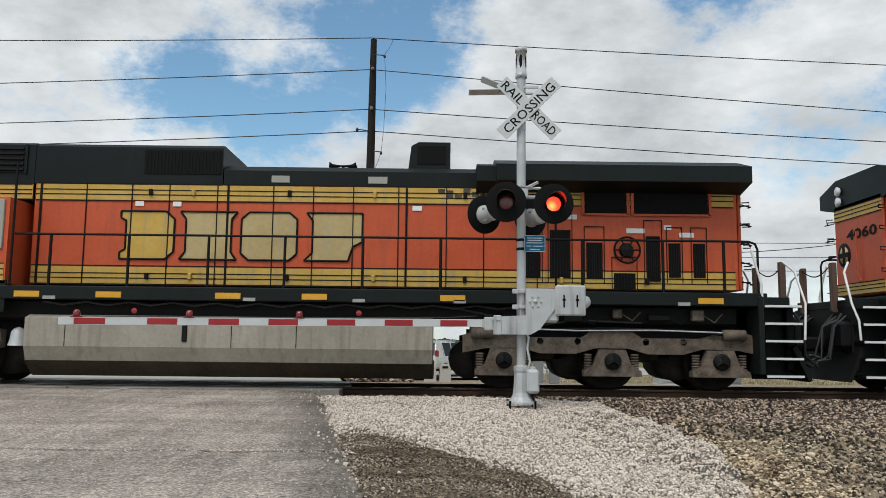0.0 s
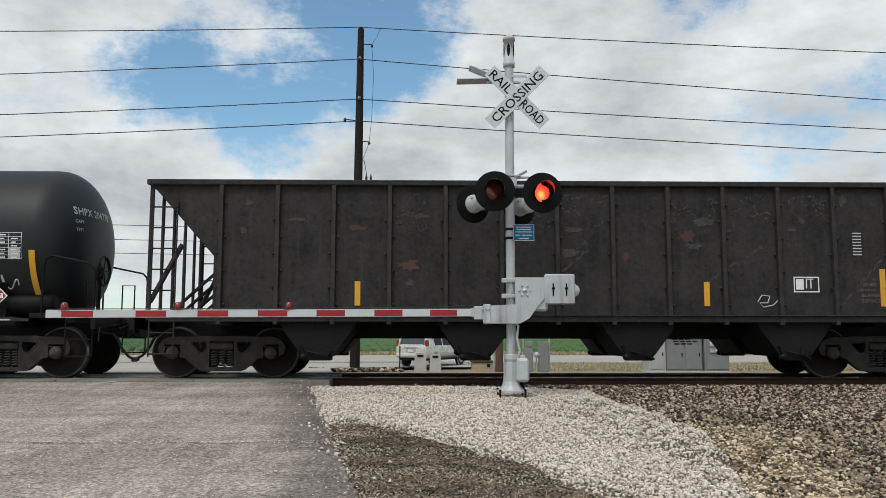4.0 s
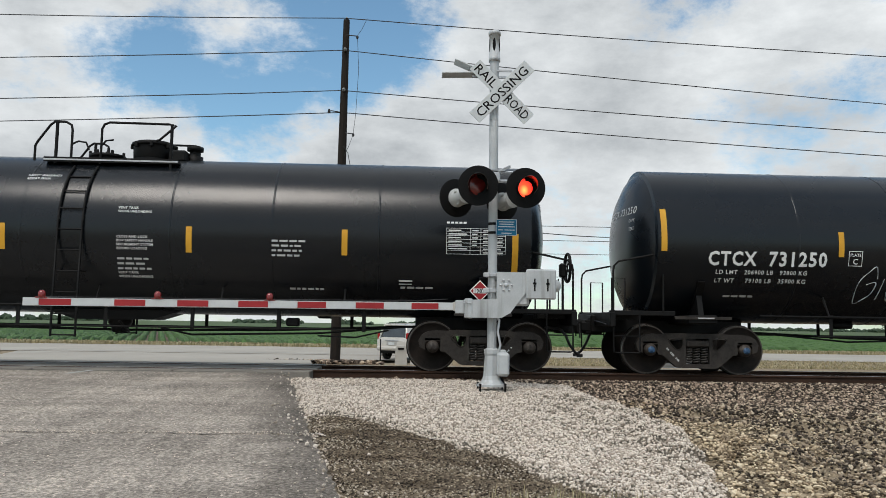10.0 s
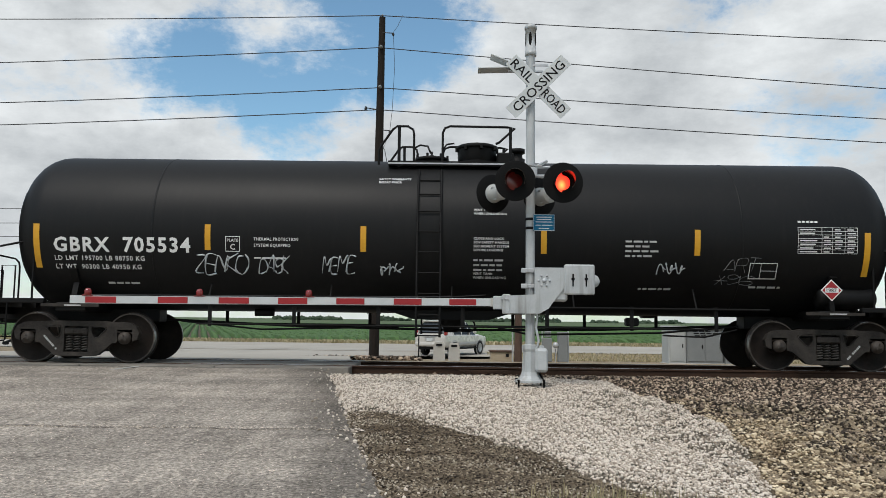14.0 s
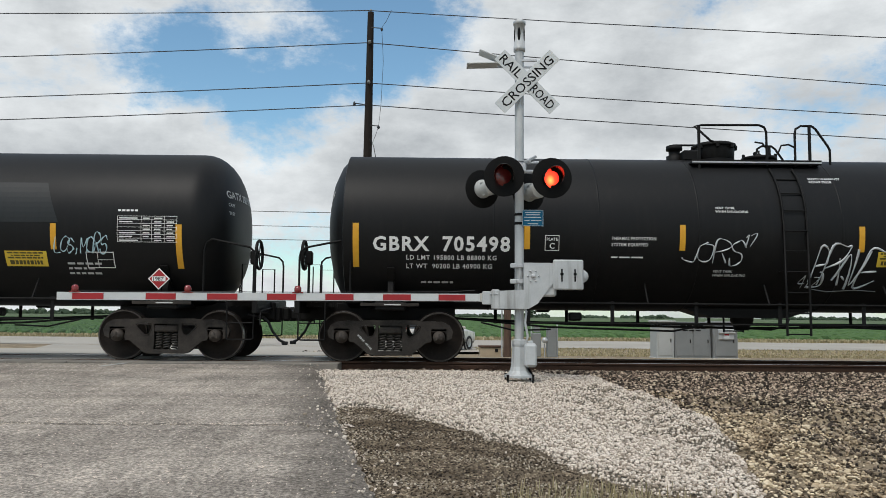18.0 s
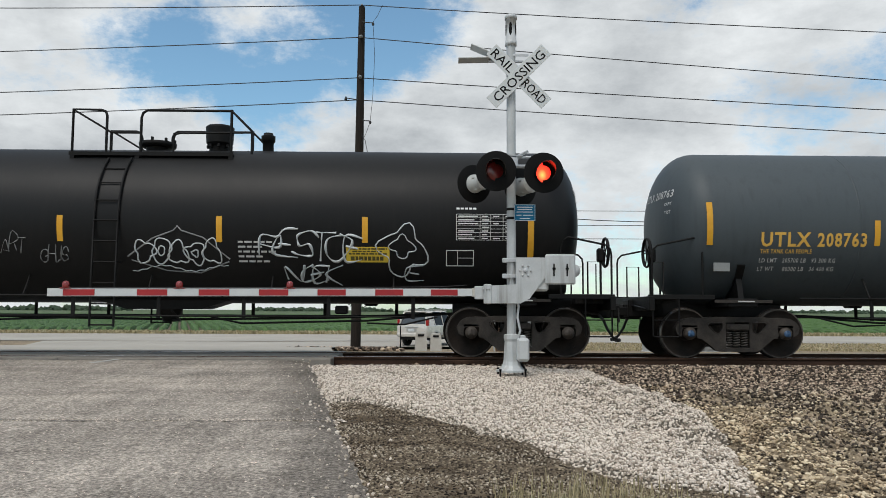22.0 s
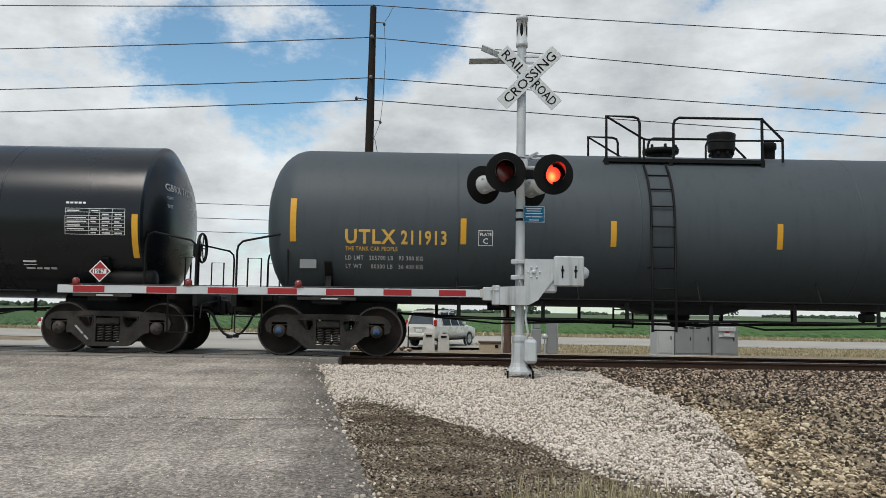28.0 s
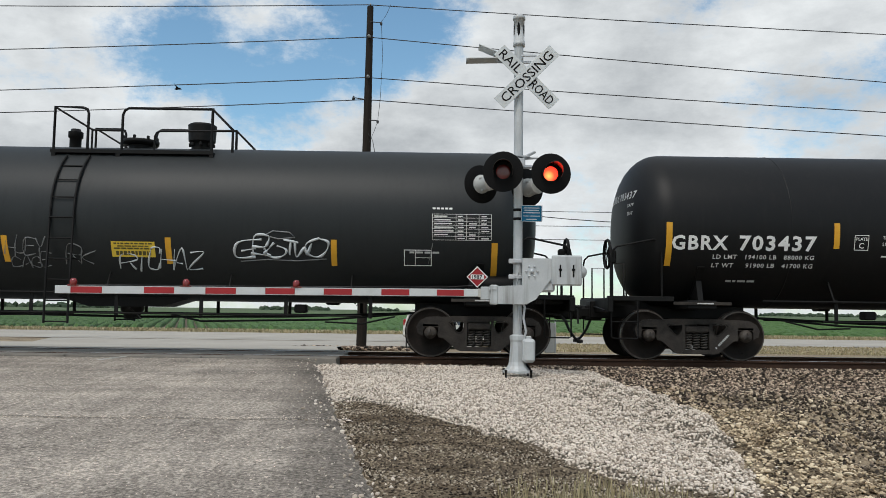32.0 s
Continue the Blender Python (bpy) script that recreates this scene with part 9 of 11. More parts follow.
        for k, (x, w) in enumerate(yl):
            s = Shape()
            z = (1.20, 1.15, 1.22, 1.25, 1.14)[k]
            s.box((x + w / 2, -W - 0.02, z + 0.07), (w, 0.01, 0.17 if k < 4 else 0.08))
            part("reflector", s, M_MARK, car, "yellow reflective strip")
    else:
        for k, (words, size, x, z) in enumerate((("DO NOT", 0.085, 5.50, 1.66), ("LOAD/UNLOAD", 0.065, 5.38, 1.57), ("BUFFER", 0.085, 5.46, 1.47), ("SERVICE", 0.085, 5.46, 1.37))):
            s = Shape()
            s.text(words, size, (x, -W - 0.02, z), 0, width=0.24 if k == 0 else 0.34)
            part("stencil", s, M_DRIP, car, "faded grey stencils")
        s = Shape()
        for x0, x1, z0, z1 in ((4.24, 4.70, 1.55, 1.57), (4.24, 4.70, 1.81, 1.83), (4.24, 4.26, 1.57, 1.81), (4.68, 4.70, 1.57, 1.81), (4.28, 4.42, 1.60, 1.79), (4.46, 4.60, 1.78, 1.795), (4.46, 4.48, 1.62, 1.79), (4.54, 4.56, 1.62, 1.79)):
            s.face([(x0, -W - 0.018, z0), (x1, -W - 0.018, z0), (x1, -W - 0.018, z1), (x0, -W - 0.018, z1)])
        part("stencil", s, M_LETTER, car, "white stencilled box")
        for k in range(8):
            s = Shape()
            z = 2.22 + k * 0.055
            s.face([(5.34, -W - 0.018, z), (5.50, -W - 0.018, z), (5.50, -W - 0.018, z + 0.022), (5.34, -W - 0.018, z + 0.022)])
            part("stencil", s, M_LETTER_DIM, car)
        s = Shape()
        s.tube([(3.58, -W - 0.018, 1.38), (3.66, -W - 0.018, 1.50), (3.80, -W - 0.018, 1.48), (3.76, -W - 0.018, 1.36), (3.62, -W - 0.018, 1.36), (3.68, -W - 0.018, 1.28), (3.86, -W - 0.018, 1.32), (3.94, -W - 0.018, 1.40)], 0.012, 4)
        part("graffiti", s, M_LETTER_DIM, car, "thin pale sprayed scrawl")
        for x, z, hh in ((-3.55, 1.30, 0.43), (-0.45, 1.30, 0.43), (2.67, 1.30, 0.43), (5.85, 1.30, 0.67)):
            s = Shape()
            s.box((x, -W - 0.02, z + hh / 2), (0.10, 0.01, hh))
            part("reflector", s, M_MARK, car, "yellow reflective strip")
        # scraped bare bands along the slope sheets inside, and large flaked fields high on the bays
        for x0, z0, x1, z1 in ((2.55, 1.62, 3.85, 2.45), (5.10, 1.32, 5.90, 2.15), (-0.4, 1.5, 0.6, 2.3)):
            s = Shape()
            nn = 26
            lo = [(x0 + (x1 - x0) * i / nn, z0 + (z1 - z0) * i / nn + wr.uniform(-0.03, 0.03)) for i in range(nn + 1)]
            for i in range(nn):
                (ax, az), (bx2, bz) = lo[i], lo[i + 1]
                if wr.random() < 0.72 and abs((ax + 5.98) / 0.997 % 1.0 - 0.5) < 0.42:
                    wd = wr.uniform(0.02, 0.07)
                    s.face([(ax, -W - 0.0175, az), (bx2, -W - 0.0175, bz), (bx2, -W - 0.0175, bz + wd), (ax, -W - 0.0175, az + wd)])
            tagged(part("scuff", s, M_ABRADE, car), "scraped diagonal band of bare steel", kind="stuff")
        for bay in (9, 8, 10, 5, 6, 3):
            s = Shape()
            c = -5.98 + (bay + 0.5) * 0.997
            x, z, aim = c + wr.uniform(-0.3, 0.3), 2.98 + wr.uniform(-0.2, 0.25), wr.uniform(0, 6)
            for q in range(110):
                aim += wr.uniform(-0.9, 0.9)
                x, z = x + 0.035 * math.cos(aim), z + 0.035 * math.sin(aim)
                if not c - 0.40 < x < c + 0.40 or not 2.60 < z < 3.30:
                    x, z, aim = min(max(x, c - 0.38), c + 0.38), min(max(z, 2.62), 3.28), aim + 2.4
                if wr.random() < 0.25:
                    continue
                r = wr.uniform(0.006, 0.026)
                s.face([(x + r * wr.uniform(0.3, 1.6) * math.cos(u), -W - 0.0195 - 0.00003 * q, z + r * wr.uniform(0.3, 1.3) * math.sin(u)) for u in [2 * math.pi * i / 6 for i in range(6)]])
            tagged(part("scuff", s, M_ABRADE, car), "trail of flaked grey paint", kind="stuff")
    return car


TRAIN.append((hopper_car(-22.26, M_HOPPER2, True), -22.26))
TRAIN.append((hopper_car(-38.06, M_HOPPER, False), -38.06))

# ---- locomotives ----
M_ORANGE = surface("loco_orange", (0.46, 0.062, 0.015), (0.60, 0.098, 0.026), 0.5, scale=0.9, fine=14, bump=0.03, streak=(0.30, 0.06, 0.028), streak_amt=0.6)
M_LYELLOW = surface("loco_yellow", (0.52, 0.30, 0.035), (0.62, 0.42, 0.10), 0.5, scale=1.2, fine=14, bump=0.03, streak=(0.34, 0.27, 0.15), streak_amt=0.9)
M_LCREAM = surface("faded_cream", (0.40, 0.29, 0.115), (0.54, 0.42, 0.20), 0.55, scale=1.0, fine=12, bump=0.03, streak=(0.36, 0.33, 0.26), streak_amt=0.6)
M_LGREEN = surface("loco_dark_green", (0.0045, 0.0075, 0.0072), (0.010, 0.0145, 0.0135), 0.5, scale=1, fine=20, bump=0.05, streak=(0.014, 0.018, 0.017), streak_amt=0.4, spec=0.2)
M_LGRIME = surface("loco_truck_grime", (0.045, 0.033, 0.024), (0.23, 0.185, 0.145), 0.85, scale=4.5, fine=30, bump=0.5, spec=0.3)
M_FUEL = surface("fuel_tank_dust", (0.25, 0.22, 0.17), (0.40, 0.36, 0.30), 0.75, scale=1.0, fine=18, bump=0.08, streak=(0.16, 0.13, 0.095), streak_amt=0.7)
M_LPANEL = surface("grey_panel", (0.30, 0.30, 0.27), (0.38, 0.375, 0.34), 0.6, scale=2, fine=20, bump=0.05, streak=(0.16, 0.07, 0.04), streak_amt=0.6)
M_RAILWHITE = surface("white_handrail", (0.66, 0.66, 0.64), (0.75, 0.75, 0.73), 0.5)
M_SEAM = surface("panel_seam", (0.004, 0.003, 0.0025), (0.012, 0.009, 0.007), 0.7, spec=0.2)


def loco_wheelset():
    s = Shape()
    s.tube([(0, -0.9, 0), (0, 0.9, 0)], 0.1, 12)
    for g in (-1, 1):
        s.lathe([(g * 0.60, 0.0), (g * 0.60, 0.16), (g * 0.665, 0.46), (g * 0.665, 0.556), (g * 0.695, 0.556), (g * 0.70, 0.536), (g * 0.80, 0.53), (g * 0.80, 0.46), (g * 0.75, 0.42), (g * 0.78, 0.15), (g * 0.82, 0.0)], (0, 0, 0), "y", 36)
    return s.mesh("wheelset", M_WHEEL)


LOCO_WHEEL = loco_wheelset()


def loco_truck(loco, x, flip):
    s = Shape()
    s.box((0, 0, 0.75), (5.0, 1.1, 0.5), bevel=0.05)
    for d in (-1.96, 0.0, 1.96):
        s.lathe([(-0.55, 0.0), (-0.55, 0.36), (0.55, 0.36), (0.55, 0.0)], (d + 0.62, 0, 0.52), "y", 14)
    tk = part("truck", s, M_TRUCK, loco, "grimy brown three-axle truck", pose(x, 0, 0, 0, 0, 180 if flip else 0))
    for g in (-1, 1):
        y0, y1 = (-1.20, -1.02) if g < 0 else (1.02, 1.20)
        s = Shape()
        s.prism([(-2.70, 0.66), (-2.70, 0.98), (-2.40, 1.06), (-2.05, 1.06), (-1.6, 0.95), (-0.55, 0.95), (-0.38, 1.06), (0.38, 1.06), (0.55, 0.95), (1.6, 0.95), (2.05, 1.06), (2.40, 1.06), (2.70, 0.98), (2.70, 0.66),
                 (2.30, 0.74), (1.65, 0.76), (1.30, 0.66), (0.65, 0.66), (0.30, 0.76), (-0.30, 0.76), (-0.65, 0.66), (-1.30, 0.66), (-1.65, 0.76), (-2.30, 0.74)][::-1], y1, y0)
        fr = part("side_frame", s, M_LGRIME, tk)
        for d in (-1.3, -0.62, 0.62, 1.3):
            s = Shape()
            s.lathe([(g * 1.20, 0.0), (g * 1.20, 0.055), (g * 1.205, 0.06)], (d, 0, 0.88), "y", 12)
            part("frame_hole", s, M_FRAME, fr)
        for d in (-1.96, 0.0, 1.96):
            s = Shape()
            s.prism([(d - 0.52, 0.26), (d + 0.52, 0.26), (d + 0.52, 0.36), (d + 0.34, 0.46), (d + 0.24, 0.74), (d - 0.24, 0.74), (d - 0.34, 0.46), (d - 0.52, 0.36)][::-1], (y1 + 0.05) if g > 0 else (y1 - 0.02), (y0 + 0.02) if g > 0 else (y0 - 0.05))
            part("journal_box", s, M_LGRIME, tk)
            s = Shape()
            s.lathe([(g * 1.24, 0.15), (g * 1.30, 0.15), (g * 1.31, 0.11), (g * 1.31, 0.06), (g * 1.33, 0.05), (g * 1.33, 0.0)], (d, 0, 0.533), "y", 18)
            for k in range(3):
                a = radians(90 + 120 * k)
                s.tube([(d, g * 1.335, 0.533), (d + 0.12 * math.cos(a), g * 1.335, 0.533 + 0.12 * math.sin(a))], 0.018, 5)
            part("bearing_cap", s, M_FRAME, tk)
            for q in (-0.36, 0.36):
                s = Shape()
                for k in range(6):
                    zz = 0.40 + k * 0.048
                    s.lathe([(zz - 0.02, 0.055), (zz, 0.085), (zz + 0.02, 0.055)], (d + q * 1.18, g * 1.13, 0), "z", 12)
                part("spring", s, M_LGRIME, tk)
        s = Shape()
        s.lathe([(-0.2, 0.0), (-0.2, 0.10), (0.2, 0.10), (0.2, 0.0)], (-2.2, g * 1.25, 1.02), "x", 14)
        part("brake_cylinder", s, M_LGRIME, tk)
        s = Shape()
        s.lathe([(-0.2, 0.0), (-0.2, 0.10), (0.2, 0.10), (0.2, 0.0)], (2.35, g * 1.25, 1.02), "x", 14)
        part("brake_cylinder", s, M_LGRIME, tk)
        s = Shape()
        s.tube([(-2.4, g * 1.24, 0.98), (-1.2, g * 1.26, 1.10), (0.2, g * 1.24, 1.12), (1.4, g * 1.26, 1.08), (2.4, g * 1.24, 0.98)], 0.022, 6)
        part("brake_pipe", s, M_FRAME, tk)
    for d in (-1.96, 0.0, 1.96):
        w = part("wheelset", LOCO_WHEEL, None, tk, "large steel locomotive wheelset", pose(d, 0, 0.533))
        SPINNERS.append((w, loco, d, 0.533 * (-1 if flip else 1)))
    return tk


def strips(s, x0, x1, zs, y, t=0.018, m=0):
    for z in zs:
        for g in (-1, 1):
            s.box(((x0 + x1) / 2, g * y, z), (x1 - x0, 0.006, t), m)


def block_digit(s, digit, x, z, w, h, thick, y):
    """A bold painted numeral as flat ribbons of even width, its box standing at x, z in the plane y."""
    def oval(cx, cz, a, b, t0, t1, n=18):
        return [(cx + a * math.cos(radians(t0 + (t1 - t0) * i / n)), cz + b * math.sin(radians(t0 + (t1 - t0) * i / n))) for i in range(n + 1)]
    lines = {"0": [oval(0.5, 0.5, 0.40, 0.42, 0, 360, 30)], "3": [oval(0.46, 0.72, 0.34, 0.21, 150, -90), oval(0.46, 0.28, 0.40, 0.21, 90, -150)],
             "2": [oval(0.5, 0.68, 0.38, 0.24, 165, -30) + [(0.12, 0.10)], [(0.08, 0.09), (0.96, 0.09)]],
             "4": [[(0.74, 0.0), (0.74, 1.0)], [(0.66, 0.97), (0.08, 0.30)], [(0.02, 0.28), (1.0, 0.28)]],
             "6": [oval(0.5, 0.31, 0.40, 0.23, 0, 360, 26), oval(0.62, 0.42, 0.52, 0.50, 110, 190, 12)]}[digit]
    for line in lines:
        pts = [(x + u * w, z + v * h) for u, v in line]
        closed = math.dist(pts[0], pts[-1]) < 1e-6
        rim = []
        for i, (px, pz) in enumerate(pts):
            before = pts[i - 1] if i else (pts[-2] if closed else pts[0])
            after = pts[i + 1] if i + 1 < len(pts) else (pts[1] if closed else pts[-1])
            dx, dz = after[0] - before[0], after[1] - before[1]
            k = thick / 2 / math.hypot(dx, dz)
            rim.append(((px - dz * k, y, pz + dx * k), (px + dz * k, y, pz - dx * k)))
        for (a, b), (c, d) in zip(rim, rim[1:]):
            s.face([a, b, d, c])
        y -= 0.0006


def locomotive(m, number, label, back):
    lo = thing("locomotive", m, label, "locomotive", "locomotives of the train")
    # frame and walkway
    s = Shape()
    s.box((-0.05, 0, 1.65), (19.3, 3.0, 0.24), bevel=0.015)
    part("frame", s, M_LGREEN, lo, "dark green underframe sill")
    s = Shape()
    s.box((0, 0, 1.36), (18.4, 2.3, 0.38), bevel=0.05)
    s.box((-6.865, 0, 1.02), (5.0, 1.7, 0.40), bevel=0.05)
    s.box((6.865, 0, 1.02), (5.0, 1.7, 0.40), bevel=0.05)
    part("centre_sill", s, M_FRAME, lo)
    for g in (-1, 1):
        s = Shape()
        s.prism([(-9.66, 1.86), (-9.66, 1.55), (-9.2, 1.30), (-4.0, 1.30), (-4.0, 1.86)], g * 1.46 - 0.02, g * 1.46 + 0.02)
        part("cab_skirt", s, M_LGREEN, lo)
        s = Shape()
        for k in range(11):
            x = -3.4 + k * 0.78
            s.tube([(x, g * 1.30, 1.50), (x + 0.39, g * 1.34, 1.44), (x + 0.78, g * 1.30, 1.50)], 0.022, 6)
        s.tube([(4.0, g * 1.25, 1.46), (4.8, g * 1.28, 1.30), (5.3, g * 1.25, 1.12), (6.2, g * 1.26, 1.26), (7.4, g * 1.25, 1.22)], 0.02, 6)
        part("cable_run", s, M_CABLE, lo, "drooping black cables under the sill")
        for x0 in (-9.0, 5.0):
            s = Shape()
            s.tube([(x0, g * 1.40, 1.10), (x0 + 1.2, g * 1.42, 1.07), (x0 + 2.6, g * 1.41, 1.09), (x0 + 3.8, g * 1.40, 1.06)], 0.014, 6)
            part("brake_pipe", s, M_ALU, lo, "bright thin brake pipe")
            for dx, z, w, hgt in ((0.35, 1.36, 0.24, 0.18), (1.15, 1.30, 0.34, 0.14), (1.95, 1.38, 0.16, 0.16), (2.7, 1.32, 0.40, 0.12), (3.4, 1.36, 0.22, 0.20)):
                s = Shape()
                s.box((x0 + dx, g * 1.28, z), (w, 0.14, hgt), bevel=0.02)
                s.tube([(x0 + dx + w / 2, g * 1.30, z), (x0 + dx + w / 2 + 0.18, g * 1.34, z - 0.12), (x0 + dx + w / 2 + 0.34, g * 1.30, z + 0.04)], 0.013, 6)
                part("valve_box", s, M_LGRIME if hgt > 0.15 else M_FRAME, lo)
        for k, x in enumerate((-7.89, -6.41, -5.18, -3.60, -2.15, -0.03, 1.51, 3.97, 6.18, 8.58)):
            s = Shape()
            s.box((x, g * 1.505, 1.62), (0.45 if k != 2 else 0.32, 0.012, 0.105))
            part("reflector", s, M_MARK, lo, "yellow reflective strip")
        for x in (-3.2, 0.35, 2.3, 4.1, 6.3, 8.1):
            s = Shape()
            s.box((x, g * 1.505, 1.56), (0.22, 0.012, 0.06))
            part("label_plate", s, M_LPANEL, lo)
    # fuel tank
    s = Shape()
    prof = [(-1.46, 1.20), (-1.46, 0.70), (-1.36, 0.44), (-1.02, 0.18), (1.02, 0.18), (1.36, 0.44), (1.46, 0.70), (1.46, 1.20), (1.30, 1.26), (-1.30, 1.26)]
    s.prism(prof, -3.62, 3.62, axis="x")
    ft = part("fuel_tank", s, M_FUEL, lo, "dusty beige-grey fuel tank")
    # Brown grime, darkened further to paint in the shade of the down-facing facets.
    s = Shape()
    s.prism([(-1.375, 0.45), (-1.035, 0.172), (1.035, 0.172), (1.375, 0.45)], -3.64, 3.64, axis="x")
    part("tank_bottom", s, surface("grime_with_shade", (0.03, 0.023, 0.016), (0.085, 0.066, 0.047), 0.9, scale=1.5, fine=20, bump=0.1, spec=0.2), ft, "brown tank bottom, grime with underside shade painted in")
    s = Shape()
    for x in (-2.9, 0.05, 1.2):
        for g in (-1, 1):
            s.box((x, g * 1.462, 0.95), (0.012, 0.008, 0.5))
    sided("seam", s, M_SEAM, ft)
    s = Shape()
    for g in (-1, 1):
        s.box((-0.78, g * 1.47, 0.98), (0.09, 0.03, 0.36), bevel=0.01)
    sided("sight_glass", s, M_FRAME, ft)
    s = Shape()
    for g in (-1, 1):
        s.lathe([(g * 1.3, 0.0), (g * 1.42, 0.05), (g * 1.44, 0.05), (g * 1.45, 0.0)], (-1.7, 0, 1.34), "y", 12)
        s.lathe([(g * 1.3, 0.0), (g * 1.42, 0.05), (g * 1.44, 0.05), (g * 1.45, 0.0)], (2.3, 0, 1.34), "y", 12)
    sided("filler_cap", s, M_TAIL, ft, "red filler cap")
    # bell casting ahead of the tank, both air reservoirs
    s = Shape()
    s.lathe([(0.70, 0.17), (0.80, 0.14), (0.95, 0.12), (1.0, 0.08), (1.04, 0.0)], (-3.85, -1.2, 0), "z", 14)
    part("bell", s, M_ALU, lo)
    # hood
    s = Shape()
    s.box((2.72, 0, 2.79), (13.2, 1.84, 1.90), bevel=0.02)
    hood = part("hood", s, M_ORANGE, lo, "orange engine hood")
    for z0, z1 in ((1.86, 2.17), (3.43, 3.72)):
        s = Shape()
        s.box((2.70, 0, (z0 + z1) / 2), (13.1, 1.856, z1 - z0))
        b = part("stripe", s, M_LYELLOW, hood, "weathered yellow stripe")
        s = Shape()
        strips(s, -3.85, 9.25, (z0 - 0.02, z0 + 0.10, z0 + 0.19, z1 + 0.02), 0.932)
        sided("pinstripe", s, M_SEAM, hood)
    for k, x in enumerate((-3.75, -2.9, -2.05, -1.35, -0.45, -0.25, 0.6, 1.35, 2.1, 2.95, 3.1, 3.85, 4.55, 5.3, 5.55, 5.9)):
        s = Shape()
        for g in (-1, 1):
            s.box((x, g * 0.934, 2.77), (0.018 if k % 5 else 0.04, 0.014, 1.90))
        sided("door_seam", s, M_SEAM, hood)
    for k, x in enumerate((-1.7, -0.9, 0.9, 2.5, 4.2, 6.0, 7.6)):
        for z in (2.0, 3.58):
            s = Shape()
            for g in (-1, 1):
                s.box((x, g * 0.95, z), (0.07, 0.05, 0.12), bevel=0.012)
            sided("latch", s, M_LYELLOW if k % 2 else M_SEAM, hood)
    for x, z, w in ((-1.9, 3.36, 0.16), (-1.2, 3.36, 0.16), (3.3, 3.33, 0.18), (4.4, 3.30, 0.3), (6.2, 3.2, 0.2), (7.4, 2.95, 0.35), (8.35, 2.88, 0.28), (8.0, 3.02, 0.14)):
        s = Shape()
        for g in (-1, 1):
            s.box((x, g * 0.932, z), (w, 0.012, 0.09))
        sided("decal", s, M_LETTER, hood, "small white decal")
    # company marks as plain blocks with dark borders
    MARKS = ((-2.23, 1.0, M_LYELLOW, [(0, 0), (0.84, 0), (1, 0.16), (1, 0.84), (0.84, 1), (0, 1), (0, 0.86), (0.10, 0.80), (0.10, 0.20), (0, 0.14)]),
             (-1.12, 1.06, M_LCREAM, [(0, 0), (1, 0), (0.90, 0.16), (0.90, 0.84), (1, 1), (0, 1), (0.10, 0.84), (0.10, 0.16)]),
             (0.02, 1.04, M_LCREAM, [(0.14, 0), (0.86, 0), (1, 0.14), (1, 0.86), (0.86, 1), (0.14, 1), (0, 0.86), (0, 0.14)]),
             (1.20, 1.08, M_LCREAM, [(0, 0), (0.76, 0), (0.84, 0.30), (1, 0.40), (1, 1), (0.04, 1), (0.14, 0.84), (0.14, 0.16)]))
    for x0, w, mt, outline in MARKS:
        for g in (-1, 1):
            y = g * 0.930

            def on_side(u, v, d=0.0, x0=x0, w=w, g=g, y=y):
                return ((x0 + u * w) if g < 0 else (x0 + (1 - u) * w), y + g * d, 2.32 + 0.90 * v)
            pts = [on_side(u, v) for u, v in outline]
            s = Shape()
            s.prism([(q[0], q[2]) for q in (pts if g < 0 else pts[::-1])][::-1], min(y, g * 0.926), max(y, g * 0.926))
            mk = part("company_mark", s, mt, hood, "worn cream block mark")
            s = Shape()
            ring = pts + [pts[0]]
            for q, r in zip(ring, ring[1:]):
                s.tube([q, r], 0.023, 4)
            part("mark_border", s, M_SEAM, mk)
    for x, z, w in ((0.72, 3.86, 0.34), (2.55, 3.86, 0.36)):
        s = Shape()
        for g in (-1, 1):
            s.box((x, g * 0.925, z), (w, 0.014, 0.13))
        sided("decal", s, M_LPANEL, hood, "pale worn decal")
    s = Shape()
    for g in (-1, 1):
        for k in range(9):
            s.box((3.75 + k * 0.16, g * 0.931, 3.66 - 0.05 * (k % 3)), (0.13, 0.008, 0.09 + 0.05 * (k % 2)))
    sided("soot_stain", s, surface("soot", (0.03, 0.028, 0.022), (0.12, 0.105, 0.07), 0.8, scale=3, fine=20), hood, "black soot stain below the exhaust")
    # roof
    s = Shape()
    s.prism([(-0.92, 3.74), (0.92, 3.74), (0.92, 4.02), (0.75, 4.13), (-0.75, 4.13), (-0.92, 4.02)], -0.35, 6.2, axis="x")
    part("hood_roof", s, M_LGREEN, lo, "dark green roof")
    s = Shape()
    s.prism([(-0.93, 3.72), (0.93, 3.72), (0.93, 4.44), (0.85, 4.50), (-0.85, 4.50), (-0.93, 4.44)], -3.9, -0.37, axis="x")
    dyn = part("dynamic_brake_housing", s, M_LGREEN, lo)
    s = Shape()
    for g in (-1, 1):
        s.box((-1.12, g * 0.935, 4.16), (1.45, 0.012, 0.46))
    sided("grille", s, M_BLACK, dyn, "black air grille")
    s = Shape()
    for g in (-1, 1):
        for k in range(22):
            s.box((-1.80 + k * 0.065, g * 0.945, 4.16), (0.012, 0.012, 0.44))
    sided("grille_bar", s, M_FRAME, dyn)
    s = Shape()
    s.prism([(-0.94, 3.40), (0.94, 3.40), (0.94, 4.46), (0.86, 4.51), (-0.86, 4.51), (-0.94, 4.46)], -5.97, -3.9, axis="x")
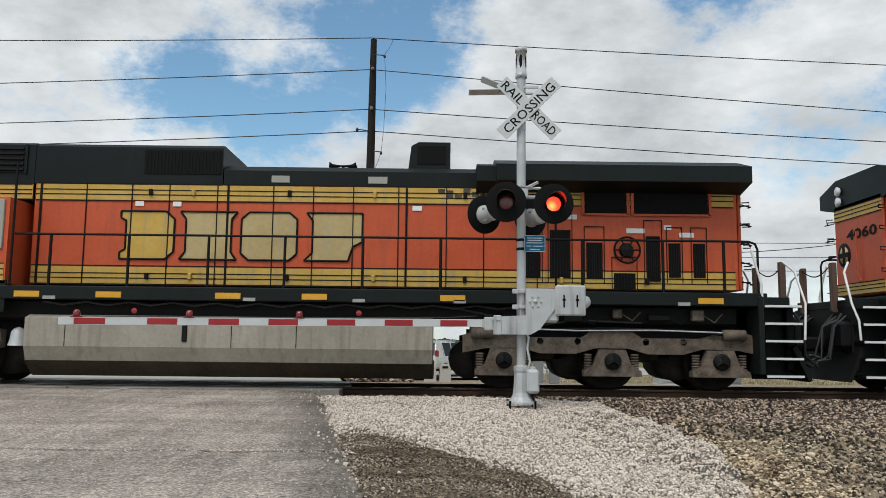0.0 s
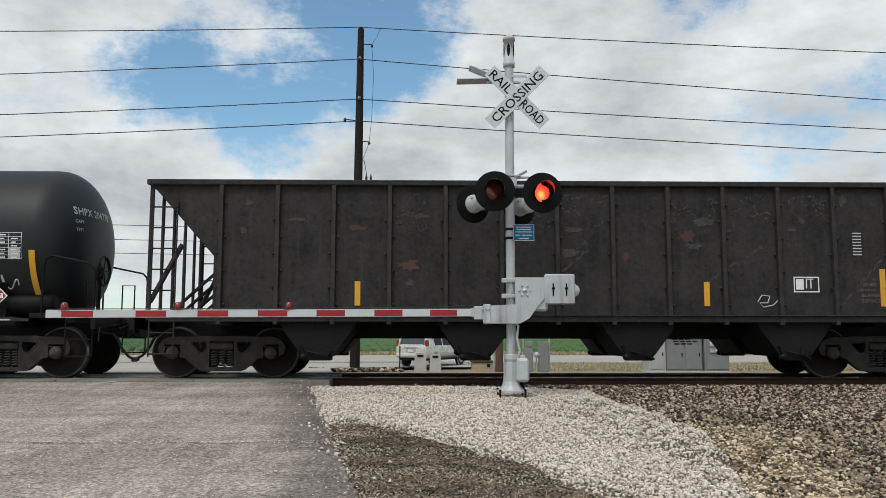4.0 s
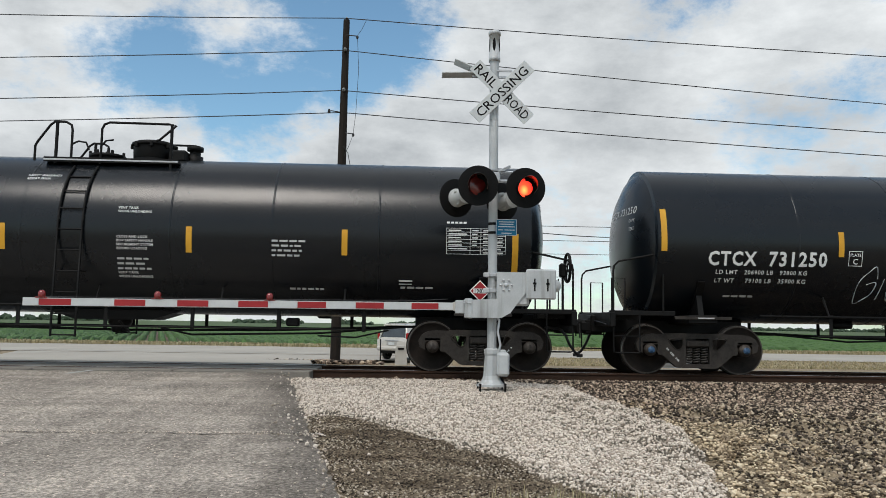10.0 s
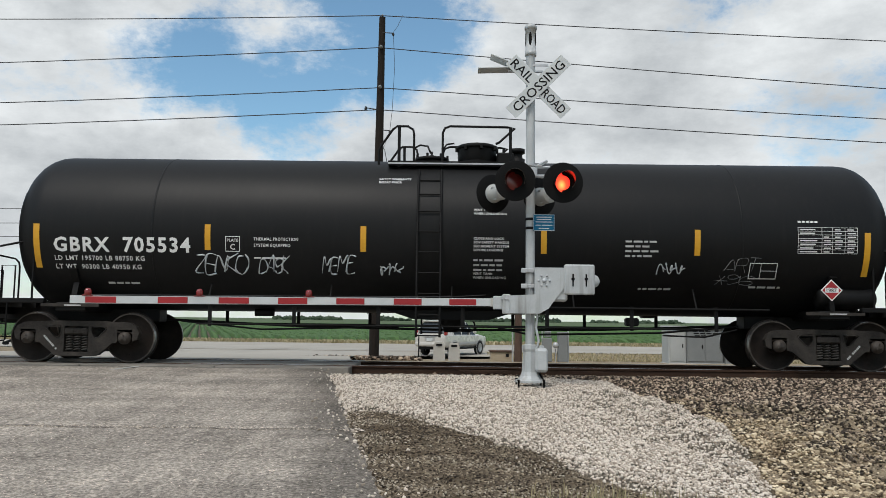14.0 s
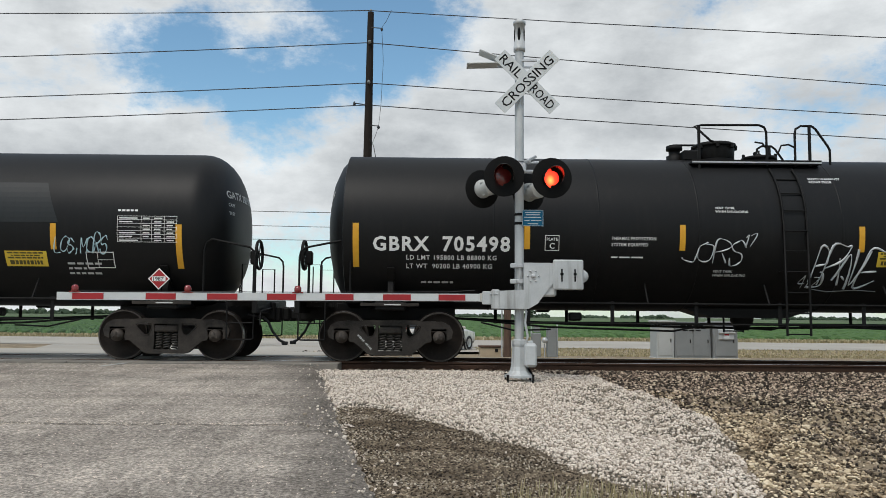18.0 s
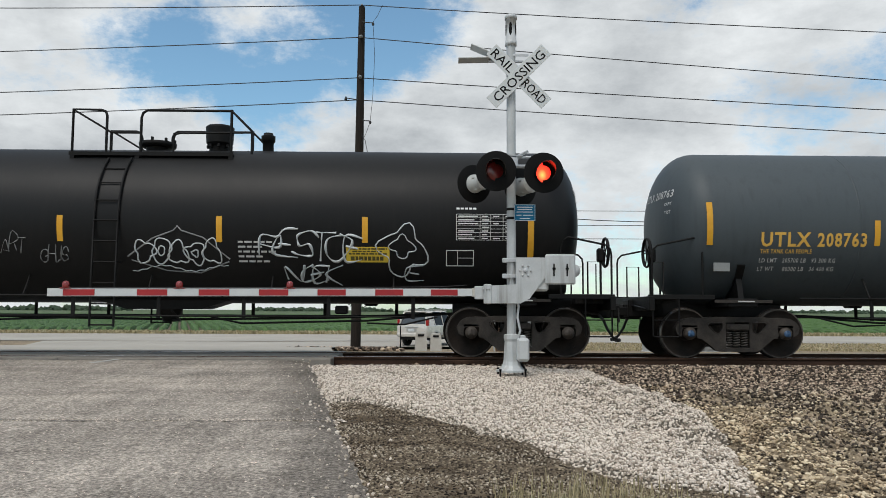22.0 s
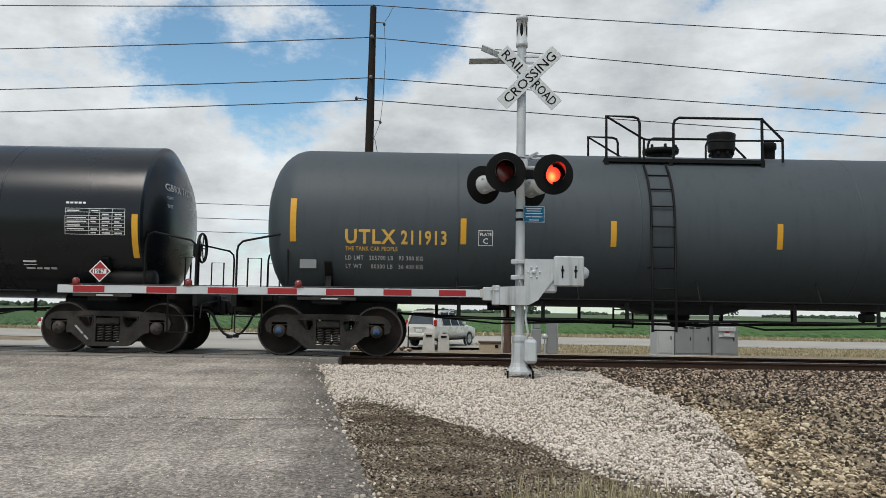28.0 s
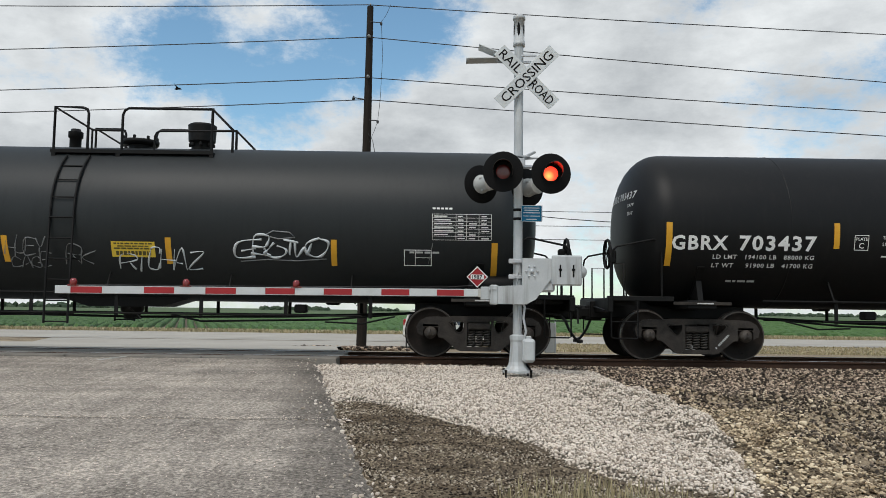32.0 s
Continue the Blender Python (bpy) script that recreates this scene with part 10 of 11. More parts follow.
    aux = part("inverter_cab", s, M_LGREEN, lo)
    for x in (-5.25, -4.42):
        s = Shape()
        for g in (-1, 1):
            s.box((x, g * 0.945, 4.18), (0.66, 0.02, 0.52))
            for q in (-0.36, 0.36):
                s.box((x + q, g * 0.96, 4.18), (0.04, 0.02, 0.56))
        sided("louvre_frame", s, M_LGREEN, aux)
        s = Shape()
        for g in (-1, 1):
            for k in range(5):
                s.box((x, g * 0.965, 3.98 + k * 0.1), (0.62, 0.03, 0.05), rot=Euler((g * 0.5, 0, 0)))
        sided("louvre", s, M_BLACK, aux)
    s = Shape()
    s.box((-4.93, 0, 3.56), (2.05, 1.90, 0.28))
    sided("stripe", s, M_LYELLOW, aux, "yellow stripe")
    s = Shape()
    strips(s, -5.95, -3.92, (3.42, 3.52, 3.60, 3.70), 0.955)
    sided("pinstripe", s, M_SEAM, aux)
    # radiator wings
    s = Shape()
    s.prism([(-1.50, 3.78), (-1.50, 4.08), (-0.80, 4.30), (0.80, 4.30), (1.50, 4.08), (1.50, 3.78), (0.95, 3.66), (-0.95, 3.66)][::-1], 4.75, 9.40, axis="x")
    part("radiator_wing", s, M_LGREEN, lo, "overhanging dark green radiator cab")
    s = Shape()
    s.prism([(-1.30, 3.80), (-1.30, 4.08), (-1.2, 4.13), (1.2, 4.13), (1.30, 4.08), (1.30, 3.80), (0.95, 3.64), (-0.95, 3.64)][::-1], 4.40, 4.75, axis="x")
    part("radiator_wing", s, M_LGREEN, lo, "overhanging dark green radiator cab")
    for x0, x1 in ((6.45, 7.22), (7.38, 8.76)):
        s = Shape()
        for g in (-1, 1):
            s.box(((x0 + x1) / 2, g * 0.94, 3.47), (x1 - x0, 0.03, 0.40))
        sided("radiator_grille", s, M_BLACK, lo, "black radiator intake")
        s = Shape()
        for g in (-1, 1):
            s.box(((x0 + x1) / 2, g * 0.95, 3.25), (x1 - x0 + 0.1, 0.04, 0.04))
            for q in (x0 - 0.04, x1 + 0.04):
                s.box((q, g * 0.95, 3.47), (0.05, 0.04, 0.46))
        sided("grille_frame", s, M_ORANGE, lo)
    for x, z0, z1, w in ((5.42, 2.05, 2.95, 0.38), (5.98, 2.05, 2.95, 0.38), (6.62, 2.05, 2.72, 0.30), (7.72, 2.0, 2.85, 0.26), (8.12, 2.08, 2.72, 0.22), (8.58, 2.08, 2.72, 0.22), (7.18, 1.86, 2.15, 0.40)):
        for g in (-1, 1):
            s = Shape()
            s.box((x, g * 0.936, (z0 + z1) / 2), (w, 0.02, z1 - z0))
            gr = part("door_grille", s, M_BLACK, lo, "black louvred door")
            s = Shape()
            for k in range(7):
                s.box((x - w / 2 + (k + 0.5) * w / 7, g * 0.95, (z0 + z1) / 2), (0.012, 0.012, z1 - z0))
            part("louvre", s, M_FRAME, gr)
            s = Shape()
            for q in (-1, 1):
                s.box((x + q * (w / 2 + 0.035), g * 0.934, (z0 + z1) / 2 + 0.1), (0.014, 0.014, z1 - z0 + 0.4))
            s.box((x, g * 0.934, z1 + 0.30), (w + 0.085, 0.014, 0.014))
            part("door_seam", s, M_SEAM, gr)
    s = Shape()
    for g in (-1, 1):
        s.lathe([(g * 0.98, 0.24), (g * 1.0, 0.26), (g * 1.02, 0.24), (g * 1.0, 0.22), (g * 0.98, 0.24)], (7.22, 0, 2.58), "y", 24)
        s.lathe([(g * 0.94, 0.14), (g * 1.0, 0.12), (g * 1.02, 0.0)], (7.22, 0, 2.58), "y", 16)
        for k in range(6):
            a = radians(60 * k)
            s.tube([(7.22, g * 1.0, 2.58), (7.22 + 0.24 * math.cos(a), g * 1.0, 2.58 + 0.24 * math.sin(a))], 0.014, 5)
    sided("hand_brake_wheel", s, M_FRAME, lo)
    s = Shape()
    s.prism([(3.10, 4.12), (3.16, 4.62), (3.30, 4.70), (3.92, 4.70), (3.92, 4.12)], -0.55, 0.55)
    ex = part("exhaust_stack", s, M_LGREEN, lo)
    s = Shape()
    for g in (-1, 1):
        s.box((3.56, g * 0.556, 4.44), (0.56, 0.012, 0.36))
    sided("stack_opening", s, M_BLACK, ex)
    s = Shape()
    for dx, d in ((-0.02, 1), (0.02, -1)):
        for y in (-0.12, 0.12):
            s.lathe([(0.0, 0.02), (d * 0.12, 0.025), (d * 0.22, 0.045), (d * 0.28, 0.085)], (1.78 + dx, y, 4.30), "x", 12)
    s.tube([(1.78, -0.14, 4.22), (1.78, 0.14, 4.22)], 0.04, 6)
    s.tube([(1.78, 0, 4.1), (1.78, 0, 4.3)], 0.03, 6)
    part("horn", s, M_BLACK, lo, "black air horn")
    # lower cab body: nose, cab, equipment locker
    s = Shape()
    side = [(-9.76, 1.80), (-9.80, 3.36), (-9.62, 3.42), (-8.36, 3.62), (-8.12, 4.40), (-5.97, 4.42), (-5.97, 3.36), (-4.02, 3.36), (-4.02, 1.80)]
    n = len(side)
    W, Wn = 1.48, 0.82
    def wd(x):
        return Wn if x < -9.5 else W
    for g in (-1, 1):
        f = [(x, g * W, z) for x, z in side[2:] if True]
        f = [(-9.58, g * W, 1.80), (-9.58, g * W, 3.42)] + [(x, g * W, z) for x, z in side[3:]]
        s.face(f[::-1] if g < 0 else f)
        c = [(-9.58, g * W, 1.80), (-9.58, g * W, 3.42), (-9.79, g * Wn, 3.36), (-9.76, g * Wn, 1.80)]
        s.face(c if g < 0 else c[::-1])
    def across(a, b, wa, wb, m=0):
        s.face([(a[0], -wa, a[1]), (b[0], -wb, b[1]), (b[0], wb, b[1]), (a[0], wa, a[1])][::-1], m)
    across((-9.76, 1.80), (-9.79, 3.36), Wn, Wn)
    across((-9.79, 3.36), (-9.58, 3.42), Wn, W, 1)
    across((-9.58, 3.42), (-8.36, 3.62), W, W, 1)
    across((-8.36, 3.62), (-8.12, 4.40), W, W)
    across((-8.12, 4.40), (-5.97, 4.42), W, W)
    across((-5.97, 4.42), (-5.97, 3.36), W, W)
    across((-5.97, 3.36), (-4.02, 3.36), W, W)
    across((-4.02, 3.36), (-4.02, 1.80), W, W)
    cab = part("cab", s, [M_ORANGE, M_LGREEN], lo, "orange wide-nose cab")
    s = Shape()
    s.prism([(-1.55, 4.36), (1.55, 4.36), (1.2, 4.56), (0.6, 4.62), (-0.6, 4.62), (-1.2, 4.56)][::-1], -8.05, -5.93, axis="x")
    part("cab_roof", s, M_ORANGE, cab)
    s = Shape()
    s.box((-7.15, 0, 4.66), (1.5, 1.6, 0.10), bevel=0.03)
    s.tube([(-7.4, -0.5, 4.7), (-7.4, -0.5, 4.78), (-7.15, -0.5, 4.78), (-7.15, -0.5, 4.7)], 0.015, 5)
    part("roof_unit", s, M_LGREEN, cab)
    for g in (-1, 1):
        for x0, x1, z0, z1 in ((-8.02, -7.70, 3.50, 4.12), (-6.64, -6.34, 3.50, 4.12), (-7.62, -6.72, 3.50, 3.96)):
            s = Shape()
            s.box(((x0 + x1) / 2, g * 1.484, (z0 + z1) / 2), (x1 - x0 + 0.07, 0.03, z1 - z0 + 0.07), bevel=0.012)
            fr = part("window_frame", s, M_LPANEL, cab, "pale rubber window frame")
            s = Shape()
            s.box(((x0 + x1) / 2, g * 1.497, (z0 + z1) / 2), (x1 - x0, 0.02, z1 - z0), bevel=0.03)
            part("pane", s, M_AUTOGLASS, fr, "dark window pane")
        s = Shape()
        s.box((-7.18, g * 1.512, 3.73), (0.05, 0.02, 0.46))
        part("sash", s, M_LPANEL, cab)
        s = Shape()
        s.box((-7.53, g * 1.512, 3.73), (0.17, 0.02, 0.46))
        part("sash", s, M_LPANEL, cab)
        s = Shape()
        s.prism([(-7.82, 4.20), (-6.50, 4.20), (-6.78, 3.99), (-7.45, 3.99)] if g > 0 else [(-7.82, 4.20), (-7.45, 3.99), (-6.78, 3.99), (-6.50, 4.20)], g * 1.49, g * 1.60)
        part("sun_visor", s, M_ORANGE, cab)
        s = Shape()
        s.box((-6.85, g * 1.483, 2.00), (5.60, 0.012, 0.32))
        sided("stripe", s, M_LYELLOW, cab, "yellow stripe")
        s = Shape()
        for z in (1.85, 1.95, 2.06, 2.16):
            s.box((-6.85, g * 1.491, z), (5.60, 0.008, 0.018))
        for x in (-9.0, -8.38, -6.2, -5.6, -5.0, -4.4):
            s.box((x, g * 1.491, 2.0), (0.014, 0.008, 0.32))
        sided("pinstripe", s, M_SEAM, cab)
        s = Shape()
        s.box((-9.02, g * 1.483, 2.62), (0.98, 0.012, 0.34), bevel=0.004)
        part("stripe_border", s, M_SEAM, cab)
        s = Shape()
        for z in (2.51, 2.62, 2.73):
            s.box((-9.04, g * 1.491, z), (0.86, 0.008, 0.085))
        part("nose_stripe", s, M_LYELLOW, cab)
        s = Shape()
        for a, b, c, d in ((-8.40, -6.60, 2.40, 2.412), (-8.40, -8.388, 2.2, 2.41), (-7.45, -7.438, 2.2, 2.41), (-6.61, -6.60, 2.2, 2.41), (-8.4, -6.2, 2.345, 2.352)):
            s.box(((a + b) / 2, g * 1.482, (c + d) / 2), (b - a, 0.008, d - c))
        for k in range(5):
            s.box((-6.30, g * 1.486, 2.28 + k * 0.045), (0.2, 0.012, 0.02))
        part("panel_line", s, M_SEAM, cab)
        s = Shape()
        s.box((-4.93, g * 1.495, 2.87), (1.66, 0.05, 0.90), bevel=0.01)
        lk = part("locker", s, M_LPANEL, lo, "weathered grey equipment locker")
        s = Shape()
        s.box((-5.36, g * 1.525, 2.88), (0.70, 0.02, 0.66), bevel=0.006)
        part("locker_door", s, surface("locker_door_grey", (0.33, 0.34, 0.31), (0.37, 0.38, 0.35), 0.6) if g < 0 and not back else M_LPANEL, lk)
        s = Shape()
        s.box((-4.56, g * 1.525, 2.86), (0.72, 0.02, 0.60))
        vg = part("vent_grille", s, M_BLACK, lk)
        s = Shape()
        for k in range(13):
            s.box((-4.88 + k * 0.054, g * 1.538, 2.86), (0.02, 0.02, 0.58))
        sided("louvre", s, M_LPANEL, vg)
        s = Shape()
        s.tube([(-4.35, g * 1.52, 1.78), (-4.35, g * 1.52, 3.98), (-4.28, g * 1.52, 4.06), (-5.9, g * 1.50, 4.08)], 0.022, 6)
        s.tube([(-3.92, g * 1.50, 1.78), (-3.92, g * 1.50, 4.0)], 0.022, 6)
        part("grab_rail", s, M_FRAME, lo)
        if number:
            s = Shape()
            if g < 0:
                for k, digit in enumerate(number):
                    block_digit(s, digit, -8.17 + k * 0.425, 2.72, 0.335, 0.405, 0.078, -1.486)
                part("road_number", s, M_BLACK, cab, "large black road number")
    s = Shape()
    for y in (-0.75, 0.75):
        s.face([(-8.372, y - 0.55, 3.66), (-8.372, y + 0.55, 3.66), (-8.16, y + 0.52, 4.32), (-8.16, y - 0.52, 4.32)][::-1])
    part("windscreen", s, M_AUTOGLASS, cab, "dark windscreen")
    s = Shape()
    s.box((-8.16, -0.9, 4.42), (0.14, 0.62, 0.18), bevel=0.02)
    s.box((-8.16, 0.9, 4.42), (0.14, 0.62, 0.18), bevel=0.02)
    part("number_board", s, M_BLACK, cab)
    s = Shape()
    for y in (-0.5, 0.5):
        s.tube([(-8.45, y, 3.72), (-8.30, y + 0.2, 4.0)], 0.012, 5)
    s.tube([(-9.2, -0.9, 3.50), (-9.2, -0.9, 3.58), (-8.7, -0.9, 3.66), (-8.7, -0.9, 3.58)], 0.016, 5)
    part("wiper", s, M_FRAME, cab)
    s = Shape()
    s.box((-9.785, 0.05, 2.55), (0.03, 0.62, 1.46), bevel=0.012)
    nd = part("nose_door", s, M_ORANGE, cab, "orange nose door")
    s = Shape()
    s.box((-9.802, 0.05, 3.02), (0.02, 0.30, 0.32), bevel=0.009)
    part("door_window", s, M_AUTOGLASS, nd, "small dark door window")
    for z0, z1 in ((2.42, 2.80), (1.84, 2.12)):
        s = Shape()
        s.box((-9.79, 0, (z0 + z1) / 2), (0.045, 1.66, z1 - z0), 0)
        s.prism([(-9.80, 0.80), (-9.59, 1.49), (-9.57, 1.49), (-9.78, 0.80)], z0, z1, 0, axis="z")
        s.prism([(-9.80, -0.80), (-9.78, -0.80), (-9.57, -1.49), (-9.59, -1.49)], z0, z1, 0, axis="z")
        part("nose_band", s, M_LYELLOW, cab, "yellow band round the nose")
        s = Shape()
        for z in (z0, (z0 + z1) / 2, z1):
            s.tube([(-9.585, -1.495, z), (-9.815, -0.80, z), (-9.818, 0.80, z), (-9.585, 1.495, z)], 0.014, 4)
        part("pinstripe", s, M_SEAM, cab)
    s = Shape()
    for k in range(3):
        s.box((-9.82, -0.52 + 0.34 * k, 2.61), (0.012, 0.26, 0.24), bevel=0.003)
    part("company_mark", s, M_SEAM, cab, "dark block mark on the nose")
    for z in (2.5, 2.9, 3.2):
        s = Shape()
        s.tube([(-9.78, 0.80, z), (-9.90, 0.86, z), (-9.90, 1.0, z), (-9.76, 1.05, z)], 0.012, 5)
        part("grab_iron", s, M_FRAME, cab)
    s = Shape()
    s.tube([(-9.80, -0.72, 2.0), (-9.88, -0.72, 2.05), (-9.88, -0.72, 3.25), (-9.80, -0.72, 3.3)], 0.014, 6)
    part("grab_iron", s, M_FRAME, cab)
    if number:
        s = Shape()
        s.text(number, 0.17, (-0.24, 0, 4.37), 0, width=0.48, heavy=0.03)
        part("road_number", s, M_LETTER, cab, "white number on the number board", pose(-8.232, 0.9, 0, 0, 0, -90))
        s = Shape()
        s.text(number, 0.17, (-0.24, 0, 4.37), 0, width=0.48, heavy=0.03)
        part("road_number", s, M_LETTER, cab, "white number on the number board", pose(-8.232, -0.9, 0, 0, 0, -90))
    s = Shape()
    s.box((-9.05, -1.485, 1.70), (0.62, 0.006, 0.07))
    part("model_plate", s, M_LPANEL, lo, "pale bar of unreadable lettering")
    # handrails along the walkway
    for g in (-1, 1):
        y = g * 1.46
        s = Shape()
        s.tube([(-3.9, y, 2.70), (9.30, y, 2.70), (9.42, y, 2.66), (9.46, y, 2.56), (9.46, y, 1.76)], 0.022, 7)
        part("handrail", s, M_FRAME, lo, "dark handrail")
        for x in (-3.25, -1.85, -0.42, 0.95, 2.35, 3.75, 5.2, 6.3, 7.75, 8.85):
            s = Shape()
            s.tube([(x, y, 1.72), (x, y, 2.70)], 0.028, 6)
            part("stanchion", s, M_FRAME, lo)
        s = Shape()
        s.tube([(9.4, g * 0.95, 3.5), (9.52, g * 1.0, 3.5), (9.52, g * 1.0, 3.44), (9.4, g * 0.95, 3.44)], 0.012, 5)
        s.tube([(9.4, g * 0.95, 3.1), (9.52, g * 1.0, 3.1), (9.52, g * 1.0, 3.04), (9.4, g * 0.95, 3.04)], 0.012, 5)
        s.tube([(9.4, g * 0.95, 2.7), (9.52, g * 1.0, 2.7), (9.52, g * 1.0, 2.64), (9.4, g * 0.95, 2.64)], 0.012, 5)
        s.tube([(9.4, g * 0.95, 2.3), (9.52, g * 1.0, 2.3), (9.52, g * 1.0, 2.24), (9.4, g * 0.95, 2.24)], 0.012, 5)
        part("grab_iron", s, M_FRAME, lo)
        for e, xe in ((-1, -9.66), (1, 9.42)):
            # stepwell
            s = Shape()
            s.box((xe + e * 0.05, g * 1.25, 1.02), (0.10, 0.55, 1.40), bevel=0.015)
            s.box((xe + e * 0.42, g * 0.98, 0.98), (0.75, 0.04, 1.5), bevel=0.01)
            st = part("stepwell", s, M_LGREEN, lo)
            for k in range(5):
                s = Shape()
                s.box((xe + e * 0.44, g * 1.26, 0.30 + k * 0.31), (0.66, 0.52, 0.035), 0)
                s.box((xe + e * 0.44, g * 1.525, 0.30 + k * 0.31), (0.66, 0.02, 0.04), 1)
                part("step", s, [M_FRAME, M_RAILWHITE], st, "step with a white edge")
            s = Shape()
            s.tube([(xe + e * 0.08, g * 1.50, 0.85), (xe + e * 0.08, g * 1.50, 1.9), (xe + e * 0.0, g * 1.45, 2.3), (xe - e * 0.05, g * 1.40, 2.55)], 0.022, 7)
            s.tube([(xe + e * 0.82, g * 1.50, 0.95), (xe + e * 0.84, g * 1.50, 1.3), (xe + e * 0.90, g * 1.40, 1.6), (xe + e * 0.86, g * 1.1, 2.2), (xe + e * 0.70, g * 0.95, 2.4)], 0.022, 7)
            part("step_rail", s, M_RAILWHITE, lo, "white step handrail")
            s = Shape()
            s.box((xe + e * 0.82, g * 0.62, 1.95), (0.10, 0.10, 0.95), bevel=0.01)
            s.box((xe + e * 0.88, g * 0.62, 1.95), (0.03, 0.06, 0.9), bevel=0.005)
            part("end_post", s, M_WOOD, lo, "brown end post")
    for e, xe in ((-1, -9.66), (1, 9.42)):
        s = Shape()
        s.box((xe + e * 0.40, 0, 1.62), (0.80, 1.9, 0.16), bevel=0.02)
        s.box((xe + e * 0.72, 0, 0.98), (0.14, 2.3, 1.20), bevel=0.02)
        s.box((xe + e * 0.86, -0.9, 1.05), (0.22, 0.5, 0.5), bevel=0.06)
        s.box((xe + e * 0.86, 0.9, 1.05), (0.22, 0.5, 0.5), bevel=0.06)
        part("end_platform", s, M_FRAME, lo)
        s = Shape()
        s.prism([(xe + e * 0.74, 0.85), (xe + e * 1.0, 0.22), (xe + e * 0.94, 0.20), (xe + e * 0.66, 0.80)], -1.35, 1.35)
        part("snow_plough", s, M_FRAME, lo)
        s = Shape()
        s.box((xe + e * 0.95, 0, 0.88), (0.7, 0.26, 0.28), bevel=0.05)
        part("coupler", s, M_FRAME, lo)
        s = Shape()
        for k, y in enumerate((-1.15, -1.02, -0.9, -0.8, -0.7, -0.6, -0.5, -0.4, 0.4, 0.5, 0.6, 0.7, 0.8, 0.95)):
            s.tube([(xe + e * 0.78, y, 1.45 - 0.05 * (k % 3)), (xe + e * (0.96 + 0.05 * (k % 4)), y, 1.20), (xe + e * (1.02 + 0.04 * (k % 3)), y * 0.9, 0.66 - 0.06 * (k % 2)), (xe + e * (1.30 - 0.05 * (k % 3)), y * 0.8, 0.46 + 0.1 * (k % 3))], 0.028, 6)
            part("air_hose", s, M_CABLE, lo, "black air hose")
            s = Shape()
        s = Shape()
        pts = [(xe + e * 0.86, -0.62 + 1.24 * k / 8, 2.38 - 0.18 * math.sin(math.pi * k / 8)) for k in range(9)]
        s.tube(pts, 0.012, 5)
        part("chain", s, M_FRAME, lo)
    s = Shape()
    s.box((9.37, 0, 2.8), (0.06, 1.80, 1.9), bevel=0.02)
    he = part("hood_end", s, M_ORANGE, lo)
    for z0, z1 in ((1.87, 2.10), (3.42, 3.66)):
        s = Shape()
        s.box((9.403, 0, (z0 + z1) / 2), (0.008, 1.78, z1 - z0))
        part("stripe", s, M_LYELLOW, he, "weathered yellow stripe")
        s = Shape()
        for z in (z0, z0 + 0.09, z1 - 0.07, z1):
            s.box((9.409, 0, z), (0.006, 1.78, 0.018))
        part("pinstripe", s, M_SEAM, he)
    s = Shape()
    s.tube([(9.44, 0.02, 3.12), (9.46, 0.02, 2.9), (9.46, 0.04, 2.25), (9.42, 0.10, 2.12)], 0.02, 6)
    part("grab_iron", s, M_ORANGE, he)
    for z in (3.62, 3.84):
        s = Shape()
        s.lathe([(0.0, 0.09), (0.04, 0.10), (0.05, 0.0)], (9.43, -0.62, z + 0.2), "x", 14)
        part("end_light", s, M_HEAD, lo, "round clear headlight")
    for k in range(5):
        s = Shape()
        z = 2.0 + 0.36 * k
        s.tube([(9.36, -0.88, z), (9.50, -1.0, z), (9.50, -1.0, z - 0.05), (9.50, -1.12, z - 0.05), (9.30, -1.12, z)], 0.012, 5)
        part("grab_iron", s, M_FRAME, he)
    if back:
        s = Shape()
        s.text(back, 0.28, (-0.42, -0.006, 2.99), 0, width=1.13, heavy=0.03)
        part("road_number", s, M_SEAM, lo, "black road number on the hood's end", pose(9.403, 0, 0, 0, 0, 90))
        s = Shape()
        s.lathe([(0.0, 0.25), (0.008, 0.25), (0.008, 0.18), (0.010, 0.18), (0.010, 0.0)], (9.402, -0.55, 2.70), "x", 28, mats=[0, 0, 0, 1, 1])
        em = part("emblem", s, [M_SEAM, M_LCREAM], lo, "round dark and cream emblem")
        s = Shape()
        s.box((9.415, -0.55, 2.70), (0.008, 0.10, 0.36))
        s.box((9.416, -0.55, 2.70), (0.008, 0.36, 0.10))
        part("emblem_cross", s, M_SEAM, em)
    loco_truck(lo, -6.865, False)
    loco_truck(lo, 6.865, True)
    return lo


TRAIN.append((locomotive(pose(-3.465, 0, 0), "4302", "orange and dark green diesel locomotive with yellow stripes", ""), -3.465))
TRAIN.append((locomotive(pose(18.01, 0, 0, 0, 0, 180), "", "second orange diesel locomotive coupled ahead in the train", "4060"), 18.01))

# ---- motion ----
def run(t):
    """How far the train has rolled at t seconds."""
    u = t / 10
    k = min(max(t - 29.0, 0.0), 1.0)
    j = min(max((t - 6.05) / 0.85, 0.0), 1.0)
    return 0.25 * j * j * (3 - 2 * j) - 0.25 + 101.149 * u + 1.0357 * u ** 2 - 0.1302 * u ** 3 + 0.00518 * u ** 4 + 0.41 * k * k * (3 - 2 * k)


